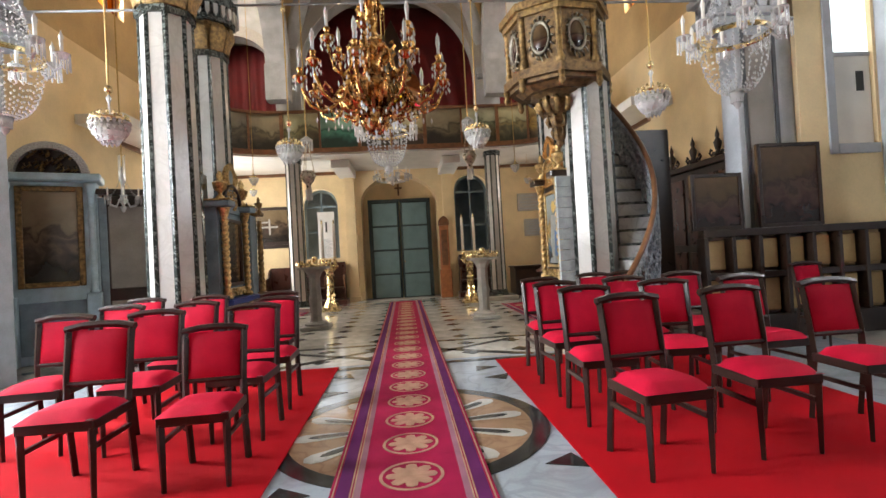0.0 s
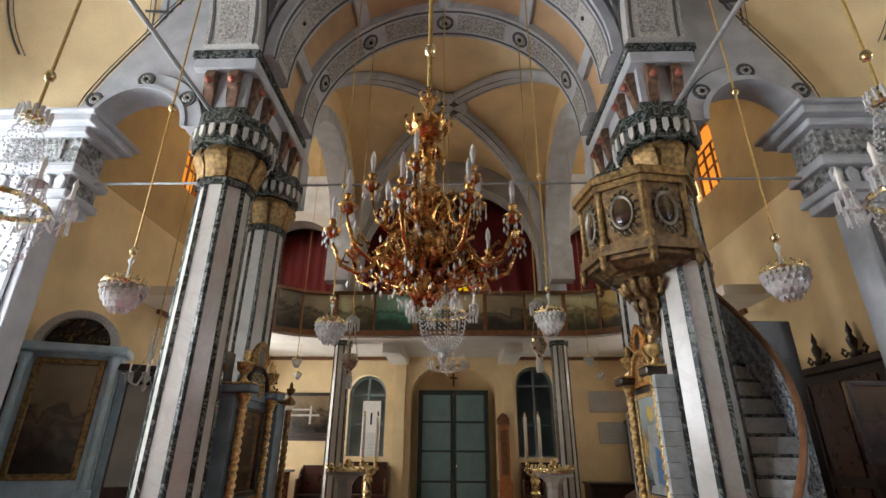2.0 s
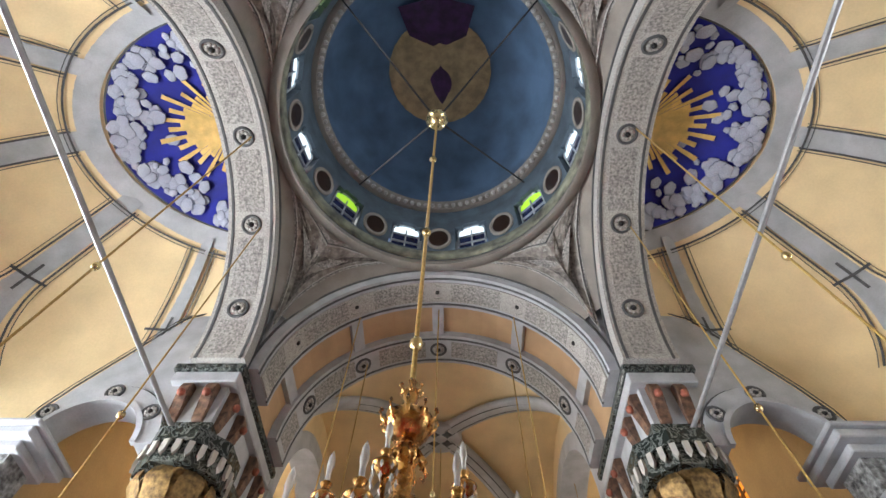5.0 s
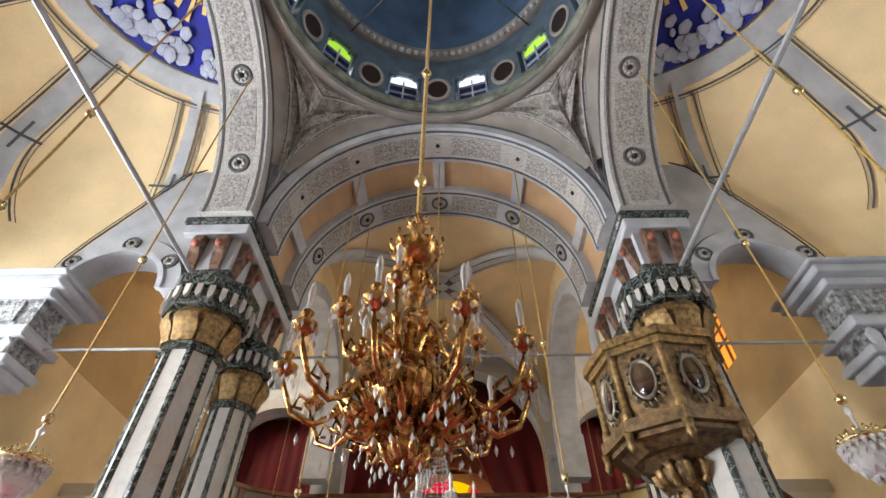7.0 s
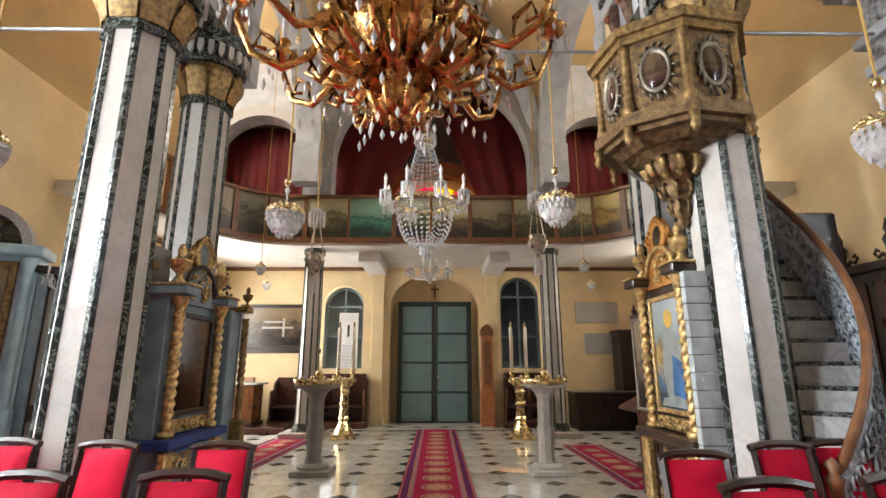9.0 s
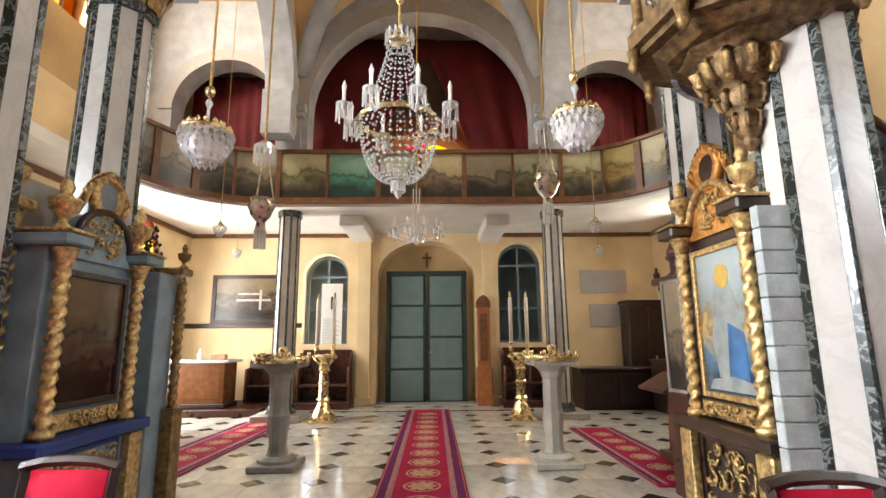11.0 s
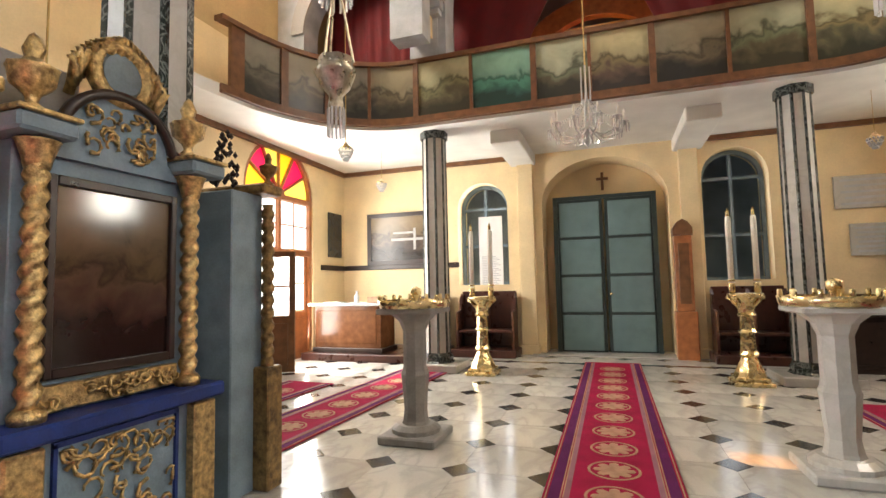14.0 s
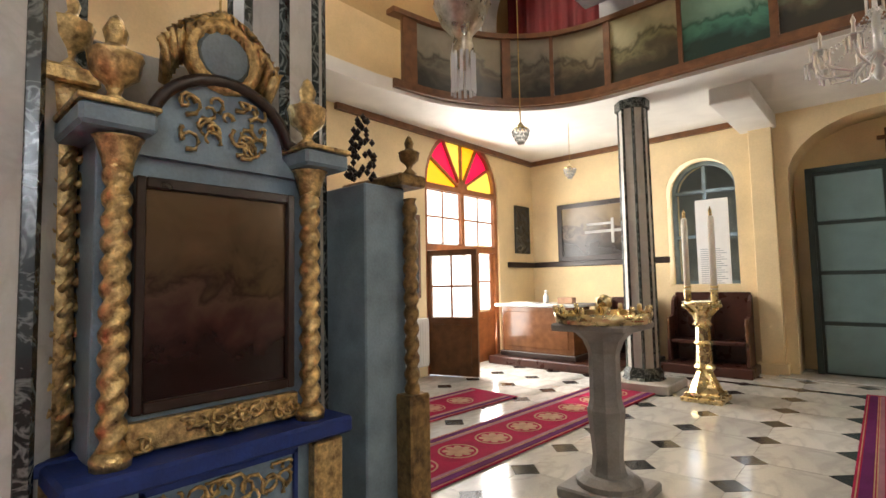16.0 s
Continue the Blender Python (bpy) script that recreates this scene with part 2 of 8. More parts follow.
RUGBLUE = material("rug_violet_border", (0.12, 0.018, 0.10), 0.95, 0, 0.25, 4, 0.3, fine=250)
RUGCREAM = material("rug_cream_motif", (0.46, 0.28, 0.18), 0.95, 0, 0.25, 9, 0.3, fine=250)
CURTAIN = material("deep_red_curtain", (0.16, 0.006, 0.01), 0.75, 0, 0.3, 3, 0.2)
DOORTEAL = material("teal_door_panel", (0.16, 0.25, 0.26), 0.5, 0, 0.15, 3, 0.08)
DOORDARK = material("dark_green_door_frame", (0.03, 0.05, 0.048), 0.5, 0, 0.25, 5, 0.1)
CANDLE = material("candle_wax", (0.85, 0.82, 0.74), 0.5, 0, 0.06, 5, 0.05)
PAPER = material("white_paper", (0.82, 0.82, 0.8), 0.8, 0, 0.05, 4, 0.03)
INK = material("dark_ink", (0.03, 0.03, 0.03), 0.7, 0, 0.2, 4, 0.03)
ROPE = material("gold_cord", (0.55, 0.36, 0.11), 0.5, 0.3, 0.3, 40, 0.3)
IRON = material("pale_iron_rod", (0.33, 0.34, 0.35), 0.4, 0.2, 0.2, 9, 0.1)
BLACKIRON = material("dark_iron", (0.02, 0.02, 0.022), 0.5, 0.3, 0.3, 9, 0.1)
for mt in (REDCARPET, RUG, RUGBLUE, RUGCREAM, VELVET):
    mt.node_tree.nodes["Principled BSDF"].inputs["Specular IOR Level"].default_value = 0.12

# ---- large structure ----
CY = 1.7        # centre of the domed bay
ZS = 7.1        # springing of the great arches
XW = 6.3        # side walls of the west part
XT = 7.4        # side walls of the transept
GZ = 4.5        # underside of the gallery

# floor base
part("floor", box(B(), -8.2, 8.2, -6.5, 16.2, -0.3, 0.0), FLOORW)
tagged(bpy.data.objects["floor"], "polished pale marble church floor with black insets", "floor", kind="structure")


def wall(name, bm, mat, label, category="wall"):
    ob = part(name, bm, mat)
    return tagged(ob, label, category, kind="structure")


# door wall with the niche of the double door and two arched windows
bm = B()
arch_wall(bm, "x", -6.6, 6.6, 0, 7.3, 14.7, 15.5, [(0.08, 2.62, 0, 3.35, 0.95), (-2.62, 1.2, 1.55, 3.35, 0.6), (2.62, 1.2, 1.55, 3.65, 0.6)])
box(bm, -1.6, 1.8, 15.46, 15.6, -0.1, 5.0)
wall("wall_door_end", bm, YELLOW, "pale yellow plaster wall around the double door")
# pilasters beside the door niche
bm = B()
for x0, x1 in ((-1.75, -1.4), (1.6, 1.95)):
    box(bm, x0, x1, 14.55, 14.7, 0, 4.75, 0.01)
    box(bm, x0 - 0.05, x1 + 0.05, 14.5, 14.7, 0.0, 0.2, 0.01)
tagged(part("pilaster_trim", bm, YELLOW), "yellow plaster pilasters flanking the door niche", "pilaster", kind="structure")

# side walls of the west part
DOORL = (12.15, 2.3, 0, 3.55, 1.15)
for s, nm, op in ((-1, "wall_south", [DOORL]), (1, "wall_north", [(12.0, 1.9, 0.0, 3.4, 0.95)])):
    bm = B()
    w0, w1 = (-XW - 0.7, -XW) if s < 0 else (XW, XW + 0.7)
    arch_wall(bm, "y", 5.3, 15.5, 0, 6.2, w0, w1, op)
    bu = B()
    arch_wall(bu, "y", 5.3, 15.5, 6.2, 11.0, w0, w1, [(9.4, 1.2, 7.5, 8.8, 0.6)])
    # ochre instead of yellow puts shading as well as soot into the colour
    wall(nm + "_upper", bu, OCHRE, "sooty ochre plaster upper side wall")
    if s > 0:
        box(bm, XW + 0.6, XW + 0.68, 11.0, 13.0, 0, 4.4)
    wall(nm, bm, YELLOW, "pale yellow plaster side wall of the church")

# transept walls with high windows
TWIN = [(0.2, 1.5, 3.6, 5.6, 0.0), (3.25, 1.5, 3.6, 5.6, 0.0)]
for s, nm in ((-1, "wall_transept_south"), (1, "wall_transept_north")):
    bm = B()
    w0, w1 = (-XT - 0.7, -XT) if s < 0 else (XT, XT + 0.7)
    arch_wall(bm, "y", -6.5, 5.3, 0, 11.0, w0, w1, [(c, w, 2.4 if s < 0 else z, top, q) for c, w, z, top, q in TWIN])
    box(bm, min(s * XT, s * XW), max(s * XT, s * XW), 4.5, 5.3, 0, 11.0)
    wall(nm, bm, GREY, "grey painted plaster transept wall with tall windows")
wall("wall_back", box(B(), -8.1, 8.1, -6.9, -6.5, 0, 11.0), OCHRE, "plain ochre wall closing the sanctuary end")
# unseen deck, added so no sky leaks in past the vault sheets
bm = B()
for a in ((-8.1, 8.1, -6.9, -1.1), (-8.1, 8.1, 4.5, 16.2), (-8.1, -2.8, -1.1, 4.5), (2.8, 8.1, -1.1, 4.5)):
    box(bm, a[0], a[1], a[2], a[3], 10.9, 11.1)
tagged(part("ceiling_roof", bm, GREY), "plain unseen roof deck added above the vaults against light leaks", "roof", kind="structure")

# piers: great arches round the domed bay
RA = 2.45
bm = B()
for s in (-1, 1):
    arch_band(bm, "y", CY, RA, RA + 0.28, ZS, s * 2.66, s * 3.44)
tagged(part("trim_side_arches", bm, STIPPLE), "stippled grey plaster arches of the domed bay", "arch", kind="structure")
bm = B()
for y0, y1 in ((4.36, 5.1), (5.8, 6.5), (-1.7, -0.96)):
    arch_band(bm, "x", 0, RA + 0.05, RA + 0.33, ZS, y0, y1)
tagged(part("trim_cross_arches", bm, GREY), "grey plaster cross arches with rosettes", "arch", kind="structure")
bm = B()
arch_band(bm, "x", 0, RA + 0.2, RA + 0.4, ZS, 5.1, 5.8)
tagged(part("ceiling_barrel", bm, COFFER), "ochre barrel vault between two grey arches", "vault", kind="structure")
bm = B()
for a in range(18, 180, 36):
    arch_band(bm, "x", 0, RA + 0.1, RA + 0.25, ZS, 5.1, 5.8, a - 2.5, a + 2.5, 2)
tagged(part("trim_barrel_ribs", bm, GREY), "grey ribs across the ochre barrel vault", "rib", kind="structure")

# pendentives and dome
RD, ZR = 2.52, 9.82
bm = B()
N = 15
for qx in (-1, 1):
    for qy in (-1, 1):
        R2 = math.hypot(2.66, 2.66)
        g = {}
        for i in range(N + 1):
            a = i / N * math.pi / 2
            top = Vector((RD * math.cos(a), RD * math.sin(a), ZR))
            # foot of this meridian on the arches
            k = 1 / max(math.cos(a), math.sin(a))
            fx, fy = 2.66 * k * math.cos(a), 2.66 * k * math.sin(a)
            off = min(fx, fy)
            zf = ZS + math.sqrt(max(0, (RA + 0.2) ** 2 - min(off, RA + 0.2) ** 2))
            foot = Vector((fx, fy, zf))
            for j in range(9):
                t = j / 8
                p = foot.lerp(top, t)
                bulge = 0.22 * math.sin(math.pi * t) * (off / 2.66)
                g[i, j] = bm.verts.new((qx * (p.x + bulge * math.cos(a)), CY + qy * (p.y + bulge * math.sin(a)), p.z + bulge * 0.6))
        for i in range(N):
            for j in range(8):
                bm.faces.new((g[i, j], g[i + 1, j], g[i + 1, j + 1], g[i, j + 1]))
tagged(part("ceiling_pendentives", bm, BROWNGREY, smooth=True), "brown-grey pendentives below the dome ring", "vault", kind="structure")
# drum with twelve windows
bm = B()
DR, Z0, Z1 = 2.6, 9.9, 12.3
seg = 96
ww = 0.3
for i in range(seg):
    a0, a1 = 2 * math.pi * i / seg, 2 * math.pi * (i + 1) / seg
    mid = math.degrees((a0 + a1) / 2) % 30 - 15
    u = mid / 360 * 2 * math.pi * DR
    def col(z0, z1):
        ps = [(r * math.cos(a), CY + r * math.sin(a)) for r, a in ((DR, a0), (DR, a1), (DR + 0.45, a1), (DR + 0.45, a0))]
        lo = [bm.verts.new((x, y, z0)) for x, y in ps]
        hi = [bm.verts.new((x, y, z1)) for x, y in ps]
        for q in ((0, 1, 5, 4), (3, 2, 1, 0), (4, 5, 6, 7), (2, 3, 7, 6), (1, 2, 6, 5), (3, 0, 4, 7)):
            v = lo + hi
            bm.faces.new([v[k] for k in q])
    if abs(u) < ww:
        col(Z0, 10.45)
        col(11.3 + math.sqrt(max(0, ww * ww - u * u)) * 0.7, Z1)
    else:
        col(Z0, Z1)
tagged(part("wall_drum", bm, material("drum_paint", (0.10, 0.14, 0.18), 0.7, 0, 0.4, 3, 0.2)), "dark blue-grey dome drum pierced by arched windows", "drum", kind="structure")
bm = B()
lathe(bm, [(RD - 0.02, 9.72), (RD + 0.14, 9.72), (RD + 0.14, 9.95), (RD + 0.04, 9.95), (RD - 0.02, 9.72)], 64, (0, CY, 0))
lathe(bm, [(2.5, 12.2), (2.66, 12.2), (2.66, 12.45), (2.44, 12.45), (2.40, 12.38), (2.44, 12.3), (2.5, 12.2)], 64, (0, CY, 0))
tagged(part("trim_drum_rings", bm, BROWNGREY, smooth=True), "grey moulded rings of the dome", "cornice", kind="structure")
DOMEBLUE = material("dome_blue_fresco", (0.09, 0.16, 0.27), 0.85, 0, 0.35, 1.5, 0.1)
bm = B()
lathe(bm, [(2.5 * math.cos(radians(a)), 12.4 + 2.5 * math.sin(radians(a))) for a in range(0, 91, 6)], 48, (0, CY, 0), cap=False)
tagged(part("ceiling_dome", bm, DOMEBLUE, smooth=True), "worn blue frescoed dome", "dome", kind="structure")

# half vaults over the transept arms
def conch_point(s, a, e, inset=0.0):
    """a: -90..90 around the arm's axis, e: 0 at the springing, 90 at the top."""
    ca, sa = math.cos(radians(a)), math.sin(radians(a))
    n = 2 + 1.4 * max(0.0, 1 - e / 48)
    k = (abs(ca) ** n + abs(sa) ** n) ** (-1 / n)
    ce, se = math.cos(radians(e)), math.sin(radians(e))
    rx, ry, rz = (XT - 3.44 - inset), (2.95 - inset), (3.05 - inset)
    return Vector((s * (3.44 + rx * k * ca * ce), CY + ry * k * sa * ce, ZS + rz * se))


for s, nm in ((-1, "ceiling_conch_south"), (1, "ceiling_conch_north")):
    bm = B()
    g = {}
    for i in range(37):
        for j in range(19):
            g[i, j] = bm.verts.new(conch_point(s, -90 + 5 * i, 5 * j))
    for i in range(36):
        for j in range(18):
            bm.faces.new((g[i, j], g[i + 1, j], g[i + 1, j + 1], g[i, j + 1]))
    # upright foot of the vault, down to the piers
    foot = [bm.verts.new(g[i, 0].co - Vector((0, 0, 1.2))) for i in range(37)]
    for i in range(36):
        if abs(g[i, 0].co.x) > 4.9:
            bm.faces.new((foot[i], foot[i + 1], g[i + 1, 0], g[i, 0]))
    tagged(part(nm, bm, YELLOW, smooth=True), "pale yellow half vault over the transept arm", "vault", kind="structure")

# groin vault of the west bay
bm = B()
gx, gy = 40, 40
g = {}
YV0, YV1 = 6.5, 12.0
for i in range(gx + 1):
    for j in range(gy + 1):
        x = -3.05 + 6.1 * i / gx
        y = YV0 + (YV1 - YV0) * j / gy
        z1 = math.sqrt(max(0, 2.75 ** 2 - x * x)) if abs(x) < 2.75 else 0
        yy = y - (YV0 + YV1) / 2
        z2 = math.sqrt(max(0, 2.75 ** 2 - yy * yy)) if abs(yy) < 2.75 else 0
        g[i, j] = bm.verts.new((x, y, ZS + 0.25 + max(z1, z2)))
for i in range(gx):
    for j in range(gy):
        bm.faces.new((g[i, j], g[i + 1, j], g[i + 1, j + 1], g[i, j + 1]))
tagged(part("ceiling_groin", bm, YELLOW, smooth=True), "pale yellow groin vault of the west bay", "vault", kind="structure")
bm = B()
bl = B()
for sx in (-1, 1):
    for sy in (-1, 1):
        pts = []
        for k in range(15):
            u = 0.05 + 2.68 * (k / 14)
            pts.append((sx * u, 9.25 + sy * u, ZS + 0.2 + math.sqrt(max(0.0, 2.75 ** 2 - u * u))))
        tube(bm, pts, 0.25, 8, flat=0.4)
        for o in (-0.07, 0.07):
            tube(bl, [(x + sx * o, y - sy * o, z - 0.085) for x, y, z in pts], 0.014, 5)
tagged(part("trim_groin_ribs", bm, GREY, smooth=True), "pale grey ribs of the groin vault", "rib", kind="structure")

tagged(part("trim_rib_lines", bl, GREYDK, smooth=True), "dark painted lines along the vault ribs", "painted line", kind="structure")
root = thing("vault_boss", "pale grey round boss at the crown of the groin vault", "boss", pose(0, 9.25, ZS + 2.82))
part("disc", lathe(B(), [(0.0, 0.12), (0.5, 0.12), (0.52, 0.04), (0.44, 0.0), (0.4, 0.03), (0.0, 0.02)], 24, cap=False), GREY, root, smooth=True)
for k in range(4):
    q = math.pi / 4 + k * math.pi / 2
    bm = B()
    lathe(bm, [(0.02, -0.03), (0.07, -0.02), (0.11, 0.02)], 8, (0.22 * math.cos(q), 0.22 * math.sin(q), 0), flute=0.25, nf=4)
    part("flower", bm, GREYDK, root, "dark painted flower", smooth=True)

# arcade wall above the gallery
bm = B()
arch_wall(bm, "x", -XW, XW, GZ + 0.2, 11, 12.0, 12.5, [(0, 5.1, GZ + 0.2, 6.85, 2.45), (-4.45, 2.4, GZ + 0.2, 6.85, 1.2), (4.45, 2.4, GZ + 0.2, 6.85, 1.2)], 24)
wall("wall_arcade", bm, GREY, "grey plaster arcade wall above the gallery")
bm = B()
arch_band(bm, "x", 0, 2.55, 2.9, 6.85, 11.96, 12.0, ry=2.45 / 2.55)
for c in (-4.45, 4.45):
    arch_band(bm, "x", c, 1.2, 1.5, 6.85, 11.96, 12.0)
tagged(part("trim_arcade_arches", bm, STIPPLE), "pale stippled arch mouldings of the gallery arcade", "arch", kind="structure")
bm = B()
for c in (-2.98, 2.98):
    box(bm, c - 0.28, c + 0.28, 11.97, 12.55, GZ + 0.2, 6.6)
    box(bm, c - 0.36, c + 0.36, 11.84, 12.6, 6.6, 6.7, 0.01)
    box(bm, c - 0.4, c + 0.4, 11.8, 12.6, 6.7, 6.9, 0.015)
tagged(part("pier_trim", bm, GREY), "grey piers carrying the gallery arcade", "pier", kind="structure")
# dark brown-grey stands in for the gallery's dimness
wall("wall_gallery_back", box(B(), -XW, XW, 15.5, 15.7, GZ, 11), BROWNGREY, "gallery back wall, its dimness put into the brown-grey colour")

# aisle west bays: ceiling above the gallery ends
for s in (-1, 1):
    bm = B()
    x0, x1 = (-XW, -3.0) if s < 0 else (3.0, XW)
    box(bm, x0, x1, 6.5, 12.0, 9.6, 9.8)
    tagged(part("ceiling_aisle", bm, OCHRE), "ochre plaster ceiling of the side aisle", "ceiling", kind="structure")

# gallery floor: concave front edge
def gallery_edge(n=40):
    pts = []
    for i in range(n + 1):
        t = -1 + 2 * i / n
        x = 5.35 * t
        ax = abs(x)
        if ax <= 3.1:
            y = 11.9
        else:
            u = (ax - 3.1) / 2.25
            y = 11.9 - 2.85 * (1 - math.sqrt(max(0, 1 - u ** 2.2)))
        pts.append((x, y))
    return pts


edge = gallery_edge(80)
bm = B()
prism(bm, edge + [(5.35, 8.0), (XW, 8.0), (XW, 15.5), (-XW, 15.5), (-XW, 8.0), (-5.35, 8.0)], 0.2, Matrix.Translation((0, 0, GZ)))
bmesh.ops.triangulate(bm, faces=[f for f in bm.faces if len(f.verts) > 4])
tagged(part("gallery_floor", bm, WHITEP), "white plaster underside of the curved gallery", "gallery", kind="structure")

# ---- columns, imposts and vault details ----
def column(name, r, h, label, group, cap=True):
    """An octagonal marble-clad column with dark edge strips."""
    root = thing(name, label, "column", group=group)
    part("base", lathe(B(), [(r * 1.55, 0), (r * 1.55, 0.12), (r * 1.3, 0.18), (r * 1.35, 0.24), (r * 1.12, 0.32)], 8, turn=math.pi / 8), MARBLEGR, root, "dark green marble base")
    top = h - (0.95 if cap else 0.12)
    part("shaft", octa(B(), r * 0.97, 0.3, top, r1=r * 0.9), MARBLE, root)
    strip = None
    for k in range(8):
        a = math.pi / 8 + k * math.pi / 4
        if strip is None:
            bm = B()
            w = r * 0.085
            rc = r / math.cos(math.pi / 8)
            n = 12
            rows = []
            for i in range(n + 1):
                z = 0.3 + (top - 0.3) * i / n
                q = rc * (1 - 0.075 * i / n)
                rows.append([bm.verts.new(c) for c in ((q * 0.96 - w, -w * 1.3, z), (q - w * 0.55, -w * 1.25, z), (q + 0.012, 0, z), (q - w * 0.55, w * 1.25, z), (q * 0.96 - w, w * 1.3, z))])
            for p, q in zip(rows, rows[1:]):
                for i in range(4):
                    bm.faces.new((p[i], p[i + 1], q[i + 1], q[i]))
            strip = part("edge_strip", bm, MARBLEGR, root)
            strip.matrix_local = Matrix.Rotation(a, 4, "Z")
        else:
            o = new("edge_strip", strip.data)
            o.parent = root
            o.matrix_local = Matrix.Rotation(a, 4, "Z")
    if cap:
        part("necking", octa(B(), r * 1.05, top - 0.06, top + 0.03), MARBLEGR, root)
        bm = B()
        lathe(bm, [(r * 0.98, top), (r * 1.0, top + 0.1), (r * 1.25, top + 0.3), (r * 1.2, top + 0.5), (r * 1.3, top + 0.52)], 8, turn=math.pi / 8)
        for k in range(8):
            a = k * math.pi / 4
            m = Matrix.Rotation(a, 4, "Z") @ Matrix.Translation((r * 1.0, 0, top + 0.04))
            pts = [(0.02, 0), (0.05, 0.16), (0.13, 0.3), (0.11, 0.42), (0.06, 0.40)]
            rows = []
            for i, (dx, dz) in enumerate(pts):
                wd = (0.115, 0.13, 0.13, 0.09, 0.05)[i] * r / 0.3
                rows.append([bm.verts.new(m @ Vector((dx + (0.0 if j != 1 else 0.025), (j - 1) * wd, dz))) for j in range(3)])
            for p, q in zip(rows, rows[1:]):
                for j in range(2):
                    bm.faces.new((p[j], p[j + 1], q[j + 1], q[j]))
        part("capital", bm, GOLDBR, root, "gilded leaf capital", smooth=True)
        bm = B()
        octa(bm, r * 1.42, top + 0.5, top + 0.74, r1=r * 1.5)
        octa(bm, r * 1.58, top + 0.74, top + 0.95)
        part("abacus", bm, MARBLEGR, root, "dark veined abacus")
        tong = None
        for k in range(24):
            a = k * math.pi / 12 + 0.13
            m = Matrix.Rotation(a, 4, "Z") @ Matrix.Translation((r * 1.56, 0, 0))
            if tong is None:
                bm = B()
                prism(bm, [(-0.034, top + 0.74), (0.034, top + 0.74), (0.034, top + 0.6), (0.0, top + 0.54), (-0.034, top + 0.6)], 0.04, Matrix(((0, 0, 1, 0), (1, 0, 0, 0), (0, 1, 0, 0), (0, 0, 0, 1))))
                tong = part("leaf_tongue", bm, MARBLE, root)
                o = tong
            else:
                o = new("leaf_tongue", tong.data)
                o.parent = root
            o.matrix_local = m
    else:
        part("capital", octa(B(), r * 1.12, top - 0.02, h), MARBLEGR, root)
    return root


col = column("marble_column", 0.345, 5.95, "tall octagonal white marble column with dark green edges and gilded capital", "columns of the domed bay")
col.matrix_world = pose(-3.0, 4.75, 0)
for x, y in ((3.03, 4.75), (-3.05, -1.3), (3.05, -1.3)):
    copy_thing(col, pose(x, y, 0))
rear = column("marble_column", 0.29, 5.95, "slimmer octagonal marble column with dark green edges and gilded capital", "columns of the domed bay")
rear.matrix_world = pose(-2.95, 6.15, 0)
copy_thing(rear, pose(3.0, 6.15, 0))
gcol = column("gallery_column", 0.22, GZ, "slim octagonal marble column with dark edges under the gallery", "gallery columns", False)
gcol.matrix_world = pose(-2.95, 12.35, 0)
copy_thing(gcol, pose(2.98, 12.35, 0))
for x in (-2.95, 2.98):
    bm = B()
    box(bm, x - 0.5, x + 0.5, 11.9, 12.8, 0, 0.14, 0.015)
    tagged(part("column_plinth", bm, MARBLE), "low pale marble step under the gallery column", "plinth")

CARVED = material("carved_brown_corbel", (0.22, 0.12, 0.075), 0.6, 0.2, 0.5, 14, 0.5, second=(0.07, 0.04, 0.03))
CORBELRED = material("red_painted_carving", (0.34, 0.10, 0.06), 0.6, 0, 0.4, 20, 0.4)


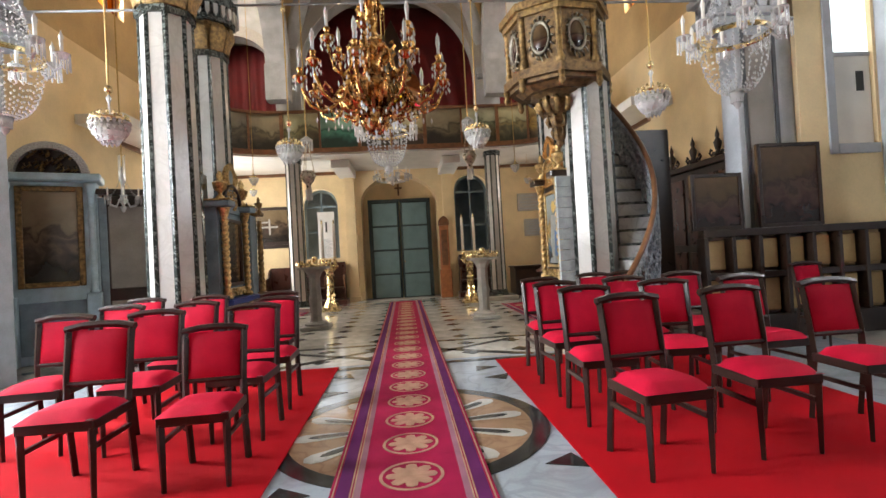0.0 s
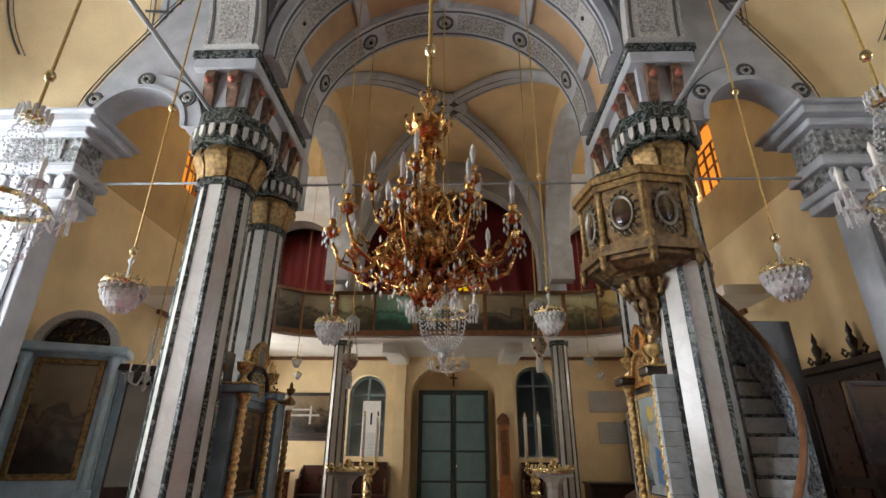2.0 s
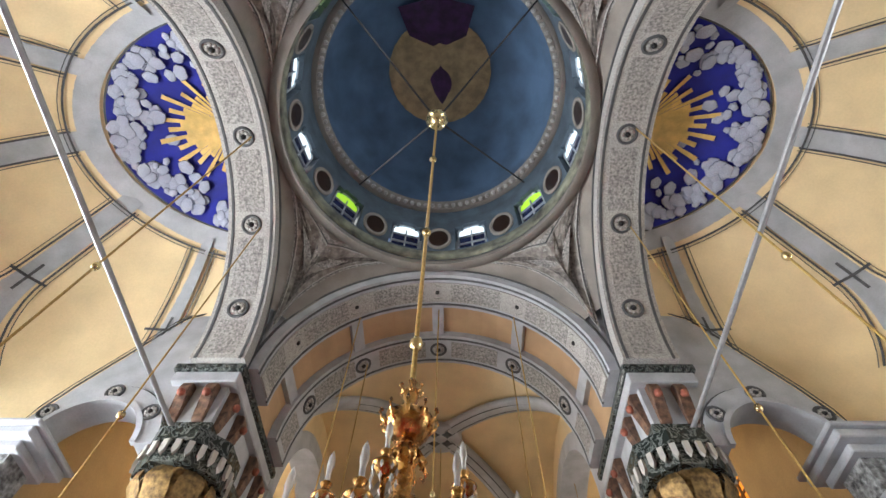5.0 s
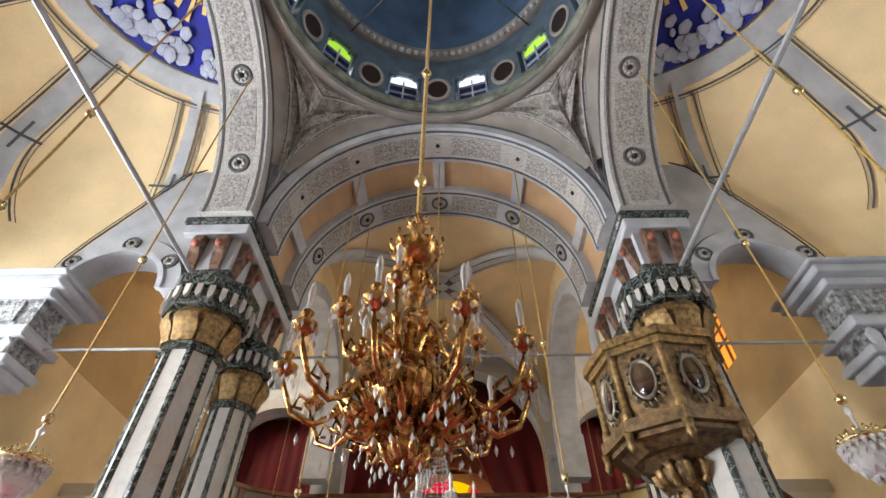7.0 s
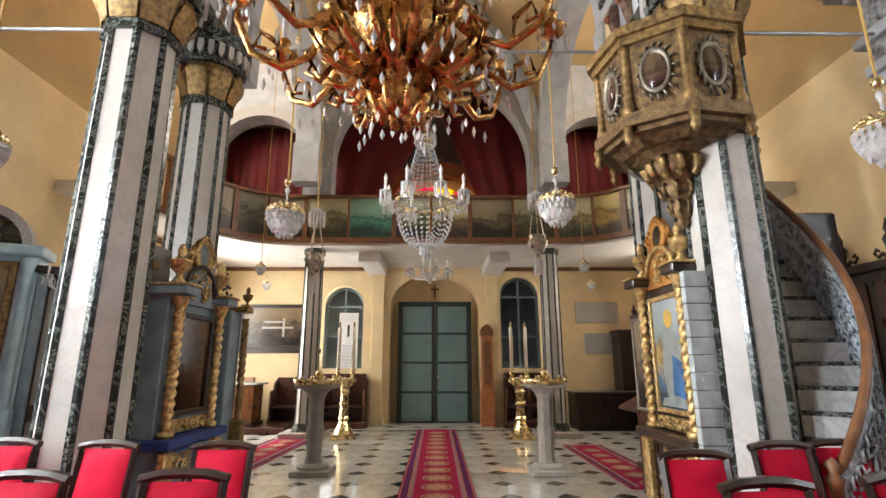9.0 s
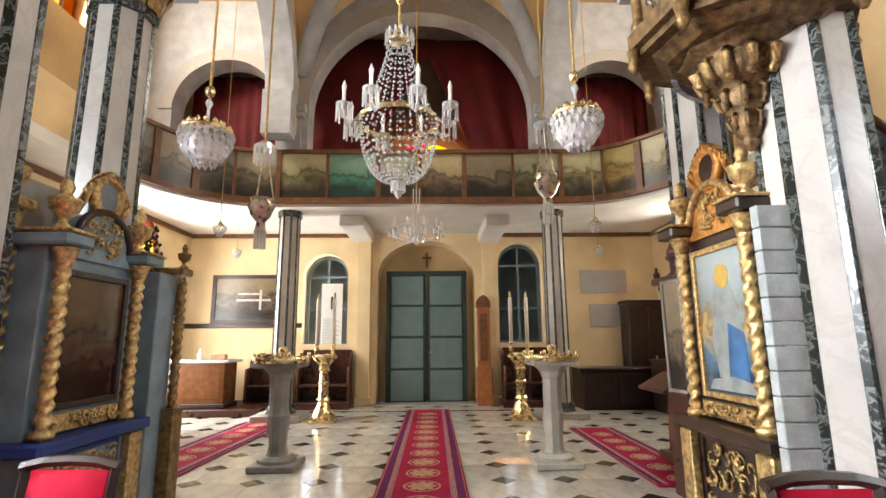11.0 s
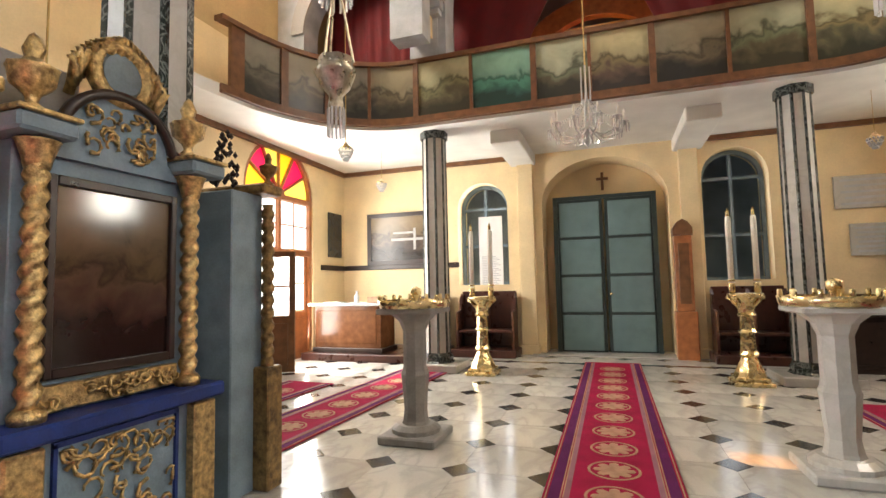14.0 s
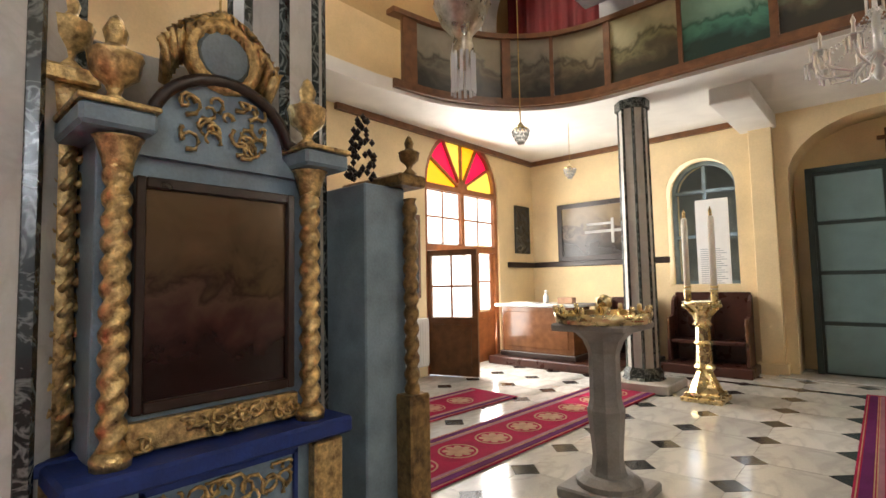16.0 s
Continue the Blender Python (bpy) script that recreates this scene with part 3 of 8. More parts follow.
def impost(s, y0, y1):
    x0, x1 = sorted((s * 2.66, s * 3.62))
    root = thing("impost_block", "grey and dark marble impost block with carved corbels above two columns", "impost", group="impost blocks")
    bm = B()
    box(bm, x0 + 0.14, x1 - 0.14, y0 + 0.14, y1 - 0.14, 6.12, 6.8)
    box(bm, x0 + 0.02, x1 - 0.02, y0 + 0.02, y1 - 0.02, 6.78, 6.97, 0.015)
    part("core", bm, GREY, root)
    part("top_slab", box(B(), x0 - 0.02, x1 + 0.02, y0 - 0.02, y1 + 0.02, 6.97, 7.1, 0.02), MARBLEGR, root, "dark veined top slab")
    part("lower_beam", box(B(), x0 + 0.08, x1 - 0.08, y0 + 0.08, y1 - 0.08, 5.95, 6.14, 0.015), MARBLEGR, root)
    corb = None
    spots = []
    for dx in (0.3, 0.64):
        spots += [(x0 + dx, y0 + 0.15, 0), (x0 + dx, y1 - 0.15, 180)]
    n = max(2, int((y1 - y0) / 0.4))
    for i in range(n):
        if n > 4 and 1 < i < n - 2:
            continue
        y = y0 + 0.3 + (y1 - y0 - 0.6) * i / (n - 1)
        spots += [(x0 + 0.15, y, -90), (x1 - 0.15, y, 90)]
    for x, y, a in spots:
        if corb is None:
            bm = B()
            prism(bm, [(0, 6.14), (-0.06, 6.2), (-0.07, 6.35), (-0.13, 6.5), (-0.16, 6.66), (-0.12, 6.76), (0, 6.78)], 0.15, Matrix(((0, 0, 1, -0.075), (1, 0, 0, 0), (0, 1, 0, 0), (0, 0, 0, 1))))
            bmesh.ops.bevel(bm, geom=list(bm.edges), offset=0.012, segments=1, affect="EDGES")
            corb = part("corbel", bm, CARVED, root, "carved brown scroll corbel")
            bm = B()
            lathe(bm, [(0.0, -0.06), (0.045, -0.035), (0.058, 0), (0.045, 0.04), (0, 0.06)], 10, (0, -0.16, 6.55))
            knob = part("knob", bm, CORBELRED, corb, "red painted carved boss", smooth=True)
            o = corb
        else:
            o = new("corbel", corb.data)
            o.parent = root
            k2 = new("knob", knob.data)
            k2.parent = o
        o.matrix_local = pose(x, y, 0, 0, 0, a)
    return root


for s in (-1, 1):
    impost(s, 4.26, 6.62)
    impost(s, -1.9, -0.86)

# rosettes on the arch soffits
ROS = None


def rosette(m):
    global ROS
    if ROS is None:
        root = thing("ceiling_rosette", "grey plaster rosette with dark ring on the arch soffit", "rosette", group="arch rosettes")
        bm = B()
        lathe(bm, [(0.17, 0), (0.17, 0.02), (0.15, 0.035), (0.125, 0.02), (0.125, 0.0)], 20)
        part("ring", bm, GREYDK, root, "dark painted ring", smooth=True)
        bm = B()
        for k in range(8):
            lathe(bm, [(0.035, 0), (0.03, 0.03), (0, 0.04)], 8, (0.075 * math.cos(k * math.pi / 4), 0.075 * math.sin(k * math.pi / 4), 0))
        part("petals", bm, STIPPLE, root, smooth=True)
        part("boss", lathe(B(), [(0.04, 0), (0.038, 0.05), (0, 0.07)], 10), BLACKIRON, root, "dark iron boss", smooth=True)
        ROS = root
        root.matrix_world = m
        return
    copy_thing(ROS, m)


def rosette_at(axis, w, c, r, ang):
    a = radians(ang)
    u, z = c + r * math.cos(a), ZS + r * math.sin(a)
    p = Vector(place(axis, u, w, z))
    nrm = Vector(place(axis, c, w, ZS)) - p
    m = nrm.to_track_quat("Z", "Y").to_matrix().to_4x4()
    rosette(Matrix.Translation(p) @ m)


for s in (-1, 1):
    for a in (22, 56, 90, 124, 158):
        rosette_at("y", s * 3.05, CY, RA, a)
for y, rr in ((4.73, RA + 0.05), (6.15, RA + 0.05)):
    for a in (24, 54, 90, 126, 156):
        rosette_at("x", y, 0, rr, a)

# painted and moulded lines on arches
bm = B()
for s in (-1, 1):
    for x in (2.72, 3.36):
        arch_band(bm, "y", CY, RA - 0.012, RA + 0.02, ZS, s * (x - 0.02), s * (x + 0.02))
    arch_band(bm, "y", CY, RA + 0.2, RA + 0.24, ZS, s * 2.64, s * 2.67)
for y in (4.44, 5.02, 5.88, 6.42):
    arch_band(bm, "x", 0, RA + 0.04, RA + 0.07, ZS, y - 0.02, y + 0.02)
arch_band(bm, "x", 0, RA + 0.2, RA + 0.24, ZS, 4.345, 4.37)
tagged(part("trim_arch_lines", bm, GREYDK), "dark painted lines along the grey arches", "line", kind="structure")
bm = B()
arch_band(bm, "x", 0, RA + 0.02, RA + 0.06, ZS, 4.52, 4.94)
tagged(part("trim_arch_stipple", bm, STIPPLE), "stippled band on the front arch soffit", "band", kind="structure")

# speckled panels between the rosettes
SPECKLE = material("speckled_plaster", (0.47, 0.45, 0.42), 0.85, 0, 0.6, 26, 0.5, second=(0.16, 0.155, 0.15), fine=70, dist=0.02)
GAPS = ((2, 17), (27, 51), (61, 85), (95, 119), (129, 153), (163, 178))
bm = B()
for a0, a1 in GAPS:
    for s in (-1, 1):
        arch_band(bm, "y", CY, RA - 0.007, RA + 0.01, ZS, *sorted((s * 2.84, s * 3.26)), a0, a1, 8)
    arch_band(bm, "x", 0, RA + 0.012, RA + 0.03, ZS, 4.54, 4.92, a0 + 1, a1 - 1, 8)
    arch_band(bm, "x", 0, RA + 0.042, RA + 0.06, ZS, 5.95, 6.35, a0 + 1, a1 - 1, 8)
tagged(part("trim_speckled_panels", bm, SPECKLE), "speckled grey panels on the arch soffits", "panel", kind="structure")

# walls closing above the front arch and beside it
bm = B()
for y0, y1 in ((4.4, 5.05), (6.0, 6.45)):
    arch_wall(bm, "x", -3.4, 3.4, ZS, 11, y0, y1, [(0, 2 * (RA + 0.25), ZS, ZS, RA + 0.25)], 24)
tagged(part("wall_above_arches", bm, GREY), "grey plaster spandrels above the cross arches", "wall", kind="structure")

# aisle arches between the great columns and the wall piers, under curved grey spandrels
# hidden wall behind the half vaults, only there to close light leaks
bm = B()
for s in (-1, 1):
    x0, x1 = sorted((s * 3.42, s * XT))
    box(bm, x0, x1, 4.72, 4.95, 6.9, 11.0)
tagged(part("wall_leak_stop", bm, OCHRE), "unseen ochre wall added behind the half vault against light leaks", "wall", kind="structure")
AC, AR, AZ = 4.27, 0.68, 5.8
bm = B()
bl = B()
for s in (-1, 1):
    top = [(3.4, 8.45), (3.75, 8.42), (4.05, 8.28), (4.22, 8.02), (4.42, 7.62), (4.68, 7.15), (4.9, 6.75), (5.08, 6.35), (5.18, 5.9)]
    for (xa, za), (xb, zb) in zip(top, top[1:]):
        n = 4
        for i in range(n):
            u0, u1 = xa + (xb - xa) * i / n, xa + (xb - xa) * (i + 1) / n
            w = lambda u: AZ + math.sqrt(max(0.0, AR * AR - (u - AC) ** 2)) if abs(u - AC) < AR else AZ
            z0, z1 = za + (zb - za) * i / n, za + (zb - za) * (i + 1) / n
            slab(bm, "x", ((s * u0, w(u0)), (s * u1, w(u1)), (s * u1, z1), (s * u0, z0)), 4.38, 4.74)
    for lift in (0.03, 0.1):
        tube(bl, [(s * (x + lift * 0.8), 4.375 if lift > 0.05 else 4.37, z + lift * 0.5) for x, z in top[1:]], 0.014 if lift < 0.05 else 0.008, 5)
bmesh.ops.remove_doubles(bm, verts=bm.verts, dist=1e-4)
tagged(part("wall_aisle_spandrels", bm, GREY), "grey plaster spandrel with curved edge above the aisle arch", "wall", kind="structure")
bm = B()
for s in (-1, 1):
    arch_band(bm, "x", s * AC, AR - 0.02, AR + 0.26, AZ, 4.33, 4.38, seg=24)
    arch_band(bm, "x", s * AC, AR - 0.02, AR + 0.05, AZ, 4.3, 4.33, seg=24)
tagged(part("trim_aisle_arches", bm, GREY), "grey plaster aisle arches", "arch", kind="structure")
for s in (-1, 1):
    arch_band(bl, "x", s * AC, AR + 0.27, AR + 0.29, AZ, 4.365, 4.382, seg=24)
tagged(part("trim_spandrel_lines", bl, GREYDK, smooth=True), "dark painted lines along the spandrels", "painted line", kind="structure")
for s in (-1, 1):
    for a in (35, 90, 145):
        q = radians(a)
        rosette(Matrix.Translation((s * AC + (AR + 0.14) * math.cos(q), 4.328, AZ + (AR + 0.14) * math.sin(q))) @ Matrix.Rotation(math.pi / 2, 4, "X") @ Matrix.Scale(0.75, 4))
# west bay side arches
bm = B()
for s in (-1, 1):
    w0, w1 = sorted((s * 2.8, s * 3.3))
    arch_wall(bm, "y", 6.5, 12.0, 6.2, 11, w0, w1, [(9.25, 4.4, 6.2, 6.9, 2.2)], 24)
tagged(part("wall_west_bay", bm, YELLOW), "yellow plaster wall with a wide side arch", "wall", kind="structure")
bm = B()
for s in (-1, 1):
    w0, w1 = sorted((s * 2.74, s * 3.36))
    arch_band(bm, "y", 9.25, 2.16, 2.5, 6.9, w0, w1)
    for y in (7.02, 11.48):
        box(bm, w0, w1, y - 0.2, y + 0.2, 5.95, 6.95)
tagged(part("trim_west_bay_arches", bm, GREY), "pale grey arch mouldings of the west bay", "arch", kind="structure")

# wall piers with carved entablatures, opposite the columns
FRIEZE = material("carved_grey_frieze", (0.42, 0.43, 0.43), 0.7, 0, 0.75, 13, 1.0, second=(0.07, 0.07, 0.07), fine=22, dist=0.05)


def wall_pier(s):
    root = thing("wall_pier", "grey plaster wall pier with carved frieze and moulded capital", "pier", group="wall piers")
    x0, x1 = sorted((s * 4.95, s * 5.85))
    zz = lambda z: 4.55 + (z - 4.85) * 0.82
    xs = sorted((s * 5.16, s * 5.85))
    part("shaft", box(B(), *xs, 4.35, 4.72, 0, 4.55, 0.01), GREY, root)
    xa, xb = sorted((s * 5.85, s * XW))
    part("wall_return", box(B(), xa, xb, 4.45, 4.72, 0, 5.9, 0.01), GREY, root)
    bm = B()
    for dx in ((0.12, 0.54) if s < 0 else (0.3, 0.78)):
        bm = B()
        slab(bm, "x", ((min(x0, x1) + dx, 0.4), (min(x0, x1) + dx + 0.05, 0.4), (min(x0, x1) + dx + 0.05, 4.5), (min(x0, x1) + dx, 4.5)), 4.33, 4.36)
        part("panel_line", bm, GREYDK, root, "dark panel line")
    bm = B()
    xi, xo = s * 4.95, s * 5.9
    if s > 0:
        part("painted_panel", box(B(), 5.31, 5.7, 4.335, 4.35, 0.4, 4.4, 0.004), BROWNGREY, root, "brown painted panel")
    for z0, z1, o in ((4.85, 5.0, 0.06), (5.0, 5.14, 0.12), (5.42, 5.55, 0.16), (5.55, 5.66, 0.08), (6.15, 6.28, 0.16), (6.28, 6.42, 0.28), (6.42, 6.5, 0.34)):
        xa, xb = sorted((xi - s * o, xo + s * o * 0.5))
        box(bm, xa, xb, 4.35 - o, 4.72 + o, zz(z0), zz(z1), 0.015)
    part("mouldings", bm, GREY, root)
    bm = B()
    for z0, z1, o in ((5.14, 5.42, 0.07), (5.66, 6.15, 0.05)):
        xa, xb = sorted((xi - s * o, xo + s * o * 0.5))
        box(bm, xa, xb, 4.35 - o, 4.72 + o, zz(z0), zz(z1))
    part("frieze", bm, FRIEZE, root, "carved relief frieze")
    lf = None
    for i in range(5):
        x = xi + s * (0.02 + 0.2 * i)
        if lf is None:
            bm = B()
            prism(bm, [(-0.06, 5.15), (0.06, 5.15), (0.085, 5.32), (0, 5.41), (-0.085, 5.32)], 0.06, Matrix(((1, 0, 0, 0), (0, 0, -1, 0), (0, 1, 0, 0), (0, 0, 0, 1))))
            bmesh.ops.bevel(bm, geom=list(bm.edges), offset=0.015, segments=1, affect="EDGES")
            lf = part("leaf", bm, GREY, root)
            o = lf
        else:
            o = new("leaf", lf.data)
            o.parent = root
        o.matrix_local = pose(x, 4.3, -0.38)
    o = part("relief_panel", box(B(), min(xi + s * 0.15, xi + s * 0.85), max(xi + s * 0.15, xi + s * 0.85), 4.27, 4.31, zz(5.72), zz(6.1), 0.01), FRIEZE, root, "small relief panel")
    return root


for s in (-1, 1):
    wall_pier(s)

# north transept: yellow end wall with a bright window
part_wall = arch_wall(B(), "x", 6.12, XT, 0, 6.0, 4.36, 4.5, [(7.02, 0.66, 2.75, 5.3, 0)])
wall("wall_north_end", part_wall, YELLOW, "pale yellow plaster wall round the bright transept window")
root = thing("window_7", "bright transept window with grey border and white lower panel", "window", kind="structure")
bm = B()
for x0, x1, z0, z1 in ((6.55, 6.69, 2.6, 5.45), (6.69, 7.36, 5.3, 5.45), (6.69, 7.36, 2.6, 2.75)):
    box(bm, x0, x1, 4.33, 4.36, z0, z1, 0.008)
part("border", bm, GREY, root, "grey painted border")
part("lower_panel", box(B(), 6.7, 7.34, 4.42, 4.44, 2.76, 4.08, 0.004), WHITEP, root, "white lower panel")
part("transom", box(B(), 6.7, 7.34, 4.4, 4.45, 4.08, 4.14, 0.006), GREY, root)
part("pane", box(B(), 6.7, 7.34, 4.43, 4.44, 4.14, 5.29), glow("daylit_clear_glass", (0.85, 0.95, 1.0), 1.8), root, "bright daylit pane")
part("vent", box(B(), 7.1, 7.22, 4.405, 4.42, 3.55, 3.85, 0.004), INK, root, "small dark vent")

# ribs and painted half discs of the half vaults
SKYPAINT = material("ultramarine_fresco", (0.015, 0.022, 0.30), 0.8, 0, 0.3, 3, 0.1)
CLOUD = material("painted_cloud", (0.50, 0.54, 0.66), 0.8, 0, 0.45, 9, 0.25)
RAYS = material("gold_ray_paint", (0.75, 0.50, 0.16), 0.7, 0, 0.25, 6, 0.1)


def vault_strip(bm, s, pts, width, lift, lines=None):
    """A band that follows the half vault along (angle, height) pairs."""
    P = [conch_point(s, a, e, lift) for a, e in pts]
    Q = [conch_point(s, a, e, lift + 0.035) for a, e in pts]
    C = Vector((s * 4.6, CY, ZS))
    for k in range(len(P) - 1):
        d = (P[k + 1] - P[k]).normalized()
        n = (C - P[k]).normalized()
        side = d.cross(n).normalized()
        d2 = (P[min(k + 2, len(P) - 1)] - P[k + 1] if k + 2 < len(P) else d).normalized()
        side2 = d2.cross((C - P[k + 1]).normalized()).normalized()
        w = width(k / (len(P) - 1)) if callable(width) else width
        w2 = width((k + 1) / (len(P) - 1)) if callable(width) else width
        a0, a1 = P[k] - side * w, P[k] + side * w
        b0, b1 = P[k + 1] - side2 * w2, P[k + 1] + side2 * w2
        bm.faces.new([bm.verts.new(c) for c in (a0, a1, b1, b0)])


for s in (-1, 1):
    root = thing("vault_decoration", "grey painted ribs and blue sunburst fresco on the half vault", "fresco", group="half vault frescoes")
    bm = B()
    rim = lambda a: 57 - 8 * (a / 90) ** 2
    rib_as = (-75, -38, 2, 40, 76)
    wide = lambda e: 0.16 + 0.42 * max(0.0, 1 - e / 24) ** 1.6
    for a in rib_as:
        top = rim(a)
        run = [(a, top * i / 16) for i in range(17)]
        vault_strip(bm, s, run, (lambda t, top=top: wide(t * top)) if abs(a) < 60 else 0.13, 0.02)
    # band round the half disc
    vault_strip(bm, s, [(-90 + 5 * i, rim(-90 + 5 * i)) for i in range(37)], 0.19, 0.022)
    part("ribs", bm, GREY, root, "grey painted ribs")
    for a in rib_as:
        for off in (-1, 1):
            for gap, wd in ((0.03, 0.016), (0.085, 0.007)):
                run = []
                for i in range(15):
                    e = (rim(a) - 4) * i / 14
                    hw = (wide(e) if abs(a) < 60 else 0.13) + gap
                    run.append((a + off * math.degrees(hw / max(0.6, 3.3 * math.cos(radians(e)))), e))
                bm = B()
                vault_strip(bm, s, run, wd, 0.03)
                part("line", bm, GREYDK, root, "dark painted line")
    for d, wd in ((-4.6, 0.016), (-5.6, 0.007), (4.0, 0.016)):
        bm = B()
        vault_strip(bm, s, [(-90 + 5 * i, rim(-90 + 5 * i) + d) for i in range(37)], wd, 0.033)
        part("line", bm, GREYDK, root, "dark painted line")
    # small painted cross flourishes where the ribs widen
    for a in rib_as:
        e = 24 if abs(a) < 60 else 19
        bm = B()
        for da, de in ((5, 0), (0, 4.5)):
            vault_strip(bm, s, [(a - da, e - de), (a, e), (a + da, e + de)], 0.022, 0.036)
        part("cross_flourish", bm, GREYDK, root, "dark painted cross flourish")
    bm = B()
    g = {}
    for i in range(37):
        for j in range(8):
            g[i, j] = bm.verts.new(conch_point(s, -90 + 5 * i, rim(-90 + 5 * i) + 4 + (86 - rim(-90 + 5 * i)) * j / 7, 0.03))
    for i in range(36):
        for j in range(7):
            bm.faces.new((g[i, j], g[i + 1, j], g[i + 1, j + 1], g[i, j + 1]))
    part("blue_field", bm, SKYPAINT, root, "deep blue painted sky", smooth=True)
    rnd = random.Random(4 + s)
    cl = None
    for i in range(150):
        bank = -78 + 156 * (i % 9) / 8
        a = max(-86, min(86, bank + rnd.gauss(0, 7)))
        e = rim(a) + 5.5 + abs(rnd.gauss(0, 1)) * (5.0 if i % 9 not in (2, 5) else 2.0)
        sz = 0.05 + 0.075 * rnd.random()
        p = conch_point(s, a, e, 0.04 + 0.0004 * i)
        nrm = (Vector((s * 4.2, CY, ZS)) - p)
        if cl is None:
            bm = B()
            lathe(bm, [(1.0, 0), (0.92, 0.25), (0.62, 0.55), (0.3, 0.72), (0, 0.78)], 14, flute=0.08, nf=5)
            cl = part("cloud", bm, CLOUD, root, "pale painted cloud", smooth=True)
            o = cl
        else:
            o = new("cloud", cl.data)
            o.parent = root
        o.matrix_local = Matrix.Translation(p) @ nrm.to_track_quat("Z", "Y").to_matrix().to_4x4() @ Matrix.Rotation(rnd.uniform(0, 6.28), 4, "Z") @ Matrix.Diagonal((sz * 1.25, sz, 0.03, 1))
    for i in range(29):
        a = -87 + 174 * i / 28
        L = (17, 11, 14, 10)[i % 4]
        bm = B()
        vault_strip(bm, s, [(a, 88.5), (a, 88.5 - L * 0.5), (a, 88.5 - L)], lambda t: 0.008 + 0.034 * t, 0.06 + 0.0005 * i)
        part("ray", bm, RAYS, root, "gold painted ray")

# pendentive frames, laid on the curved surface
PANEL = material("pendentive_relief", (0.36, 0.33, 0.30), 0.8, 0, 0.5, 9, 0.6, second=(0.17, 0.155, 0.14), fine=30, dist=0.03)
WINGED = material("dark_grisaille_paint", (0.20, 0.18, 0.165), 0.8, 0, 0.7, 16, 0.8, second=(0.05, 0.045, 0.04), fine=40, dist=0.04)


def pendentive_point(qx, qy, ad, t, lift=0.0):
    """A point of a pendentive: ad 0..90 degrees round it, t 0 at its foot, 1 at the ring."""
    a = radians(ad)
    k = 1 / max(math.cos(a), math.sin(a))
    fx, fy = 2.66 * k * math.cos(a), 2.66 * k * math.sin(a)
    off = min(fx, fy)
    foot = Vector((fx, fy, ZS + math.sqrt(max(0, (RA + 0.2) ** 2 - min(off, RA + 0.2) ** 2))))
    p = foot.lerp(Vector((RD * math.cos(a), RD * math.sin(a), ZR)), t)
    bulge = 0.22 * math.sin(math.pi * t) * (off / 2.66)
    n = Vector((-math.cos(a), -math.sin(a), -0.75)).normalized()
    p = p + Vector((math.cos(a) * bulge, math.sin(a) * bulge, 0.6 * bulge)) + n * lift
    return Vector((qx * p.x, CY + qy * p.y, p.z))


def pendentive_patch(bm, qx, qy, pts, lift, n=6):
    """A filled outline of (angle, height) pairs, fanned from its middle over the surface."""
    ca, ct = sum(p[0] for p in pts) / len(pts), sum(p[1] for p in pts) / len(pts)
    rim_ = []
    for p, q in zip(pts, pts[1:] + pts[:1]):
        rim_ += [(p[0] + (q[0] - p[0]) * i / n, p[1] + (q[1] - p[1]) * i / n) for i in range(n)]
    rings = [[bm.verts.new(pendentive_point(qx, qy, ca + (x - ca) * f, ct + (y - ct) * f, lift)) for x, y in rim_] for f in (1.0, 0.66, 0.33)]
    mid = bm.verts.new(pendentive_point(qx, qy, ca, ct, lift))
    m_ = len(rim_)
    for r0, r1 in zip(rings, rings[1:]):
        for i in range(m_):
            bm.faces.new((r0[i], r0[(i + 1) % m_], r1[(i + 1) % m_], r1[i]))
    for i in range(m_):
        bm.faces.new((rings[-1][i], rings[-1][(i + 1) % m_], mid))


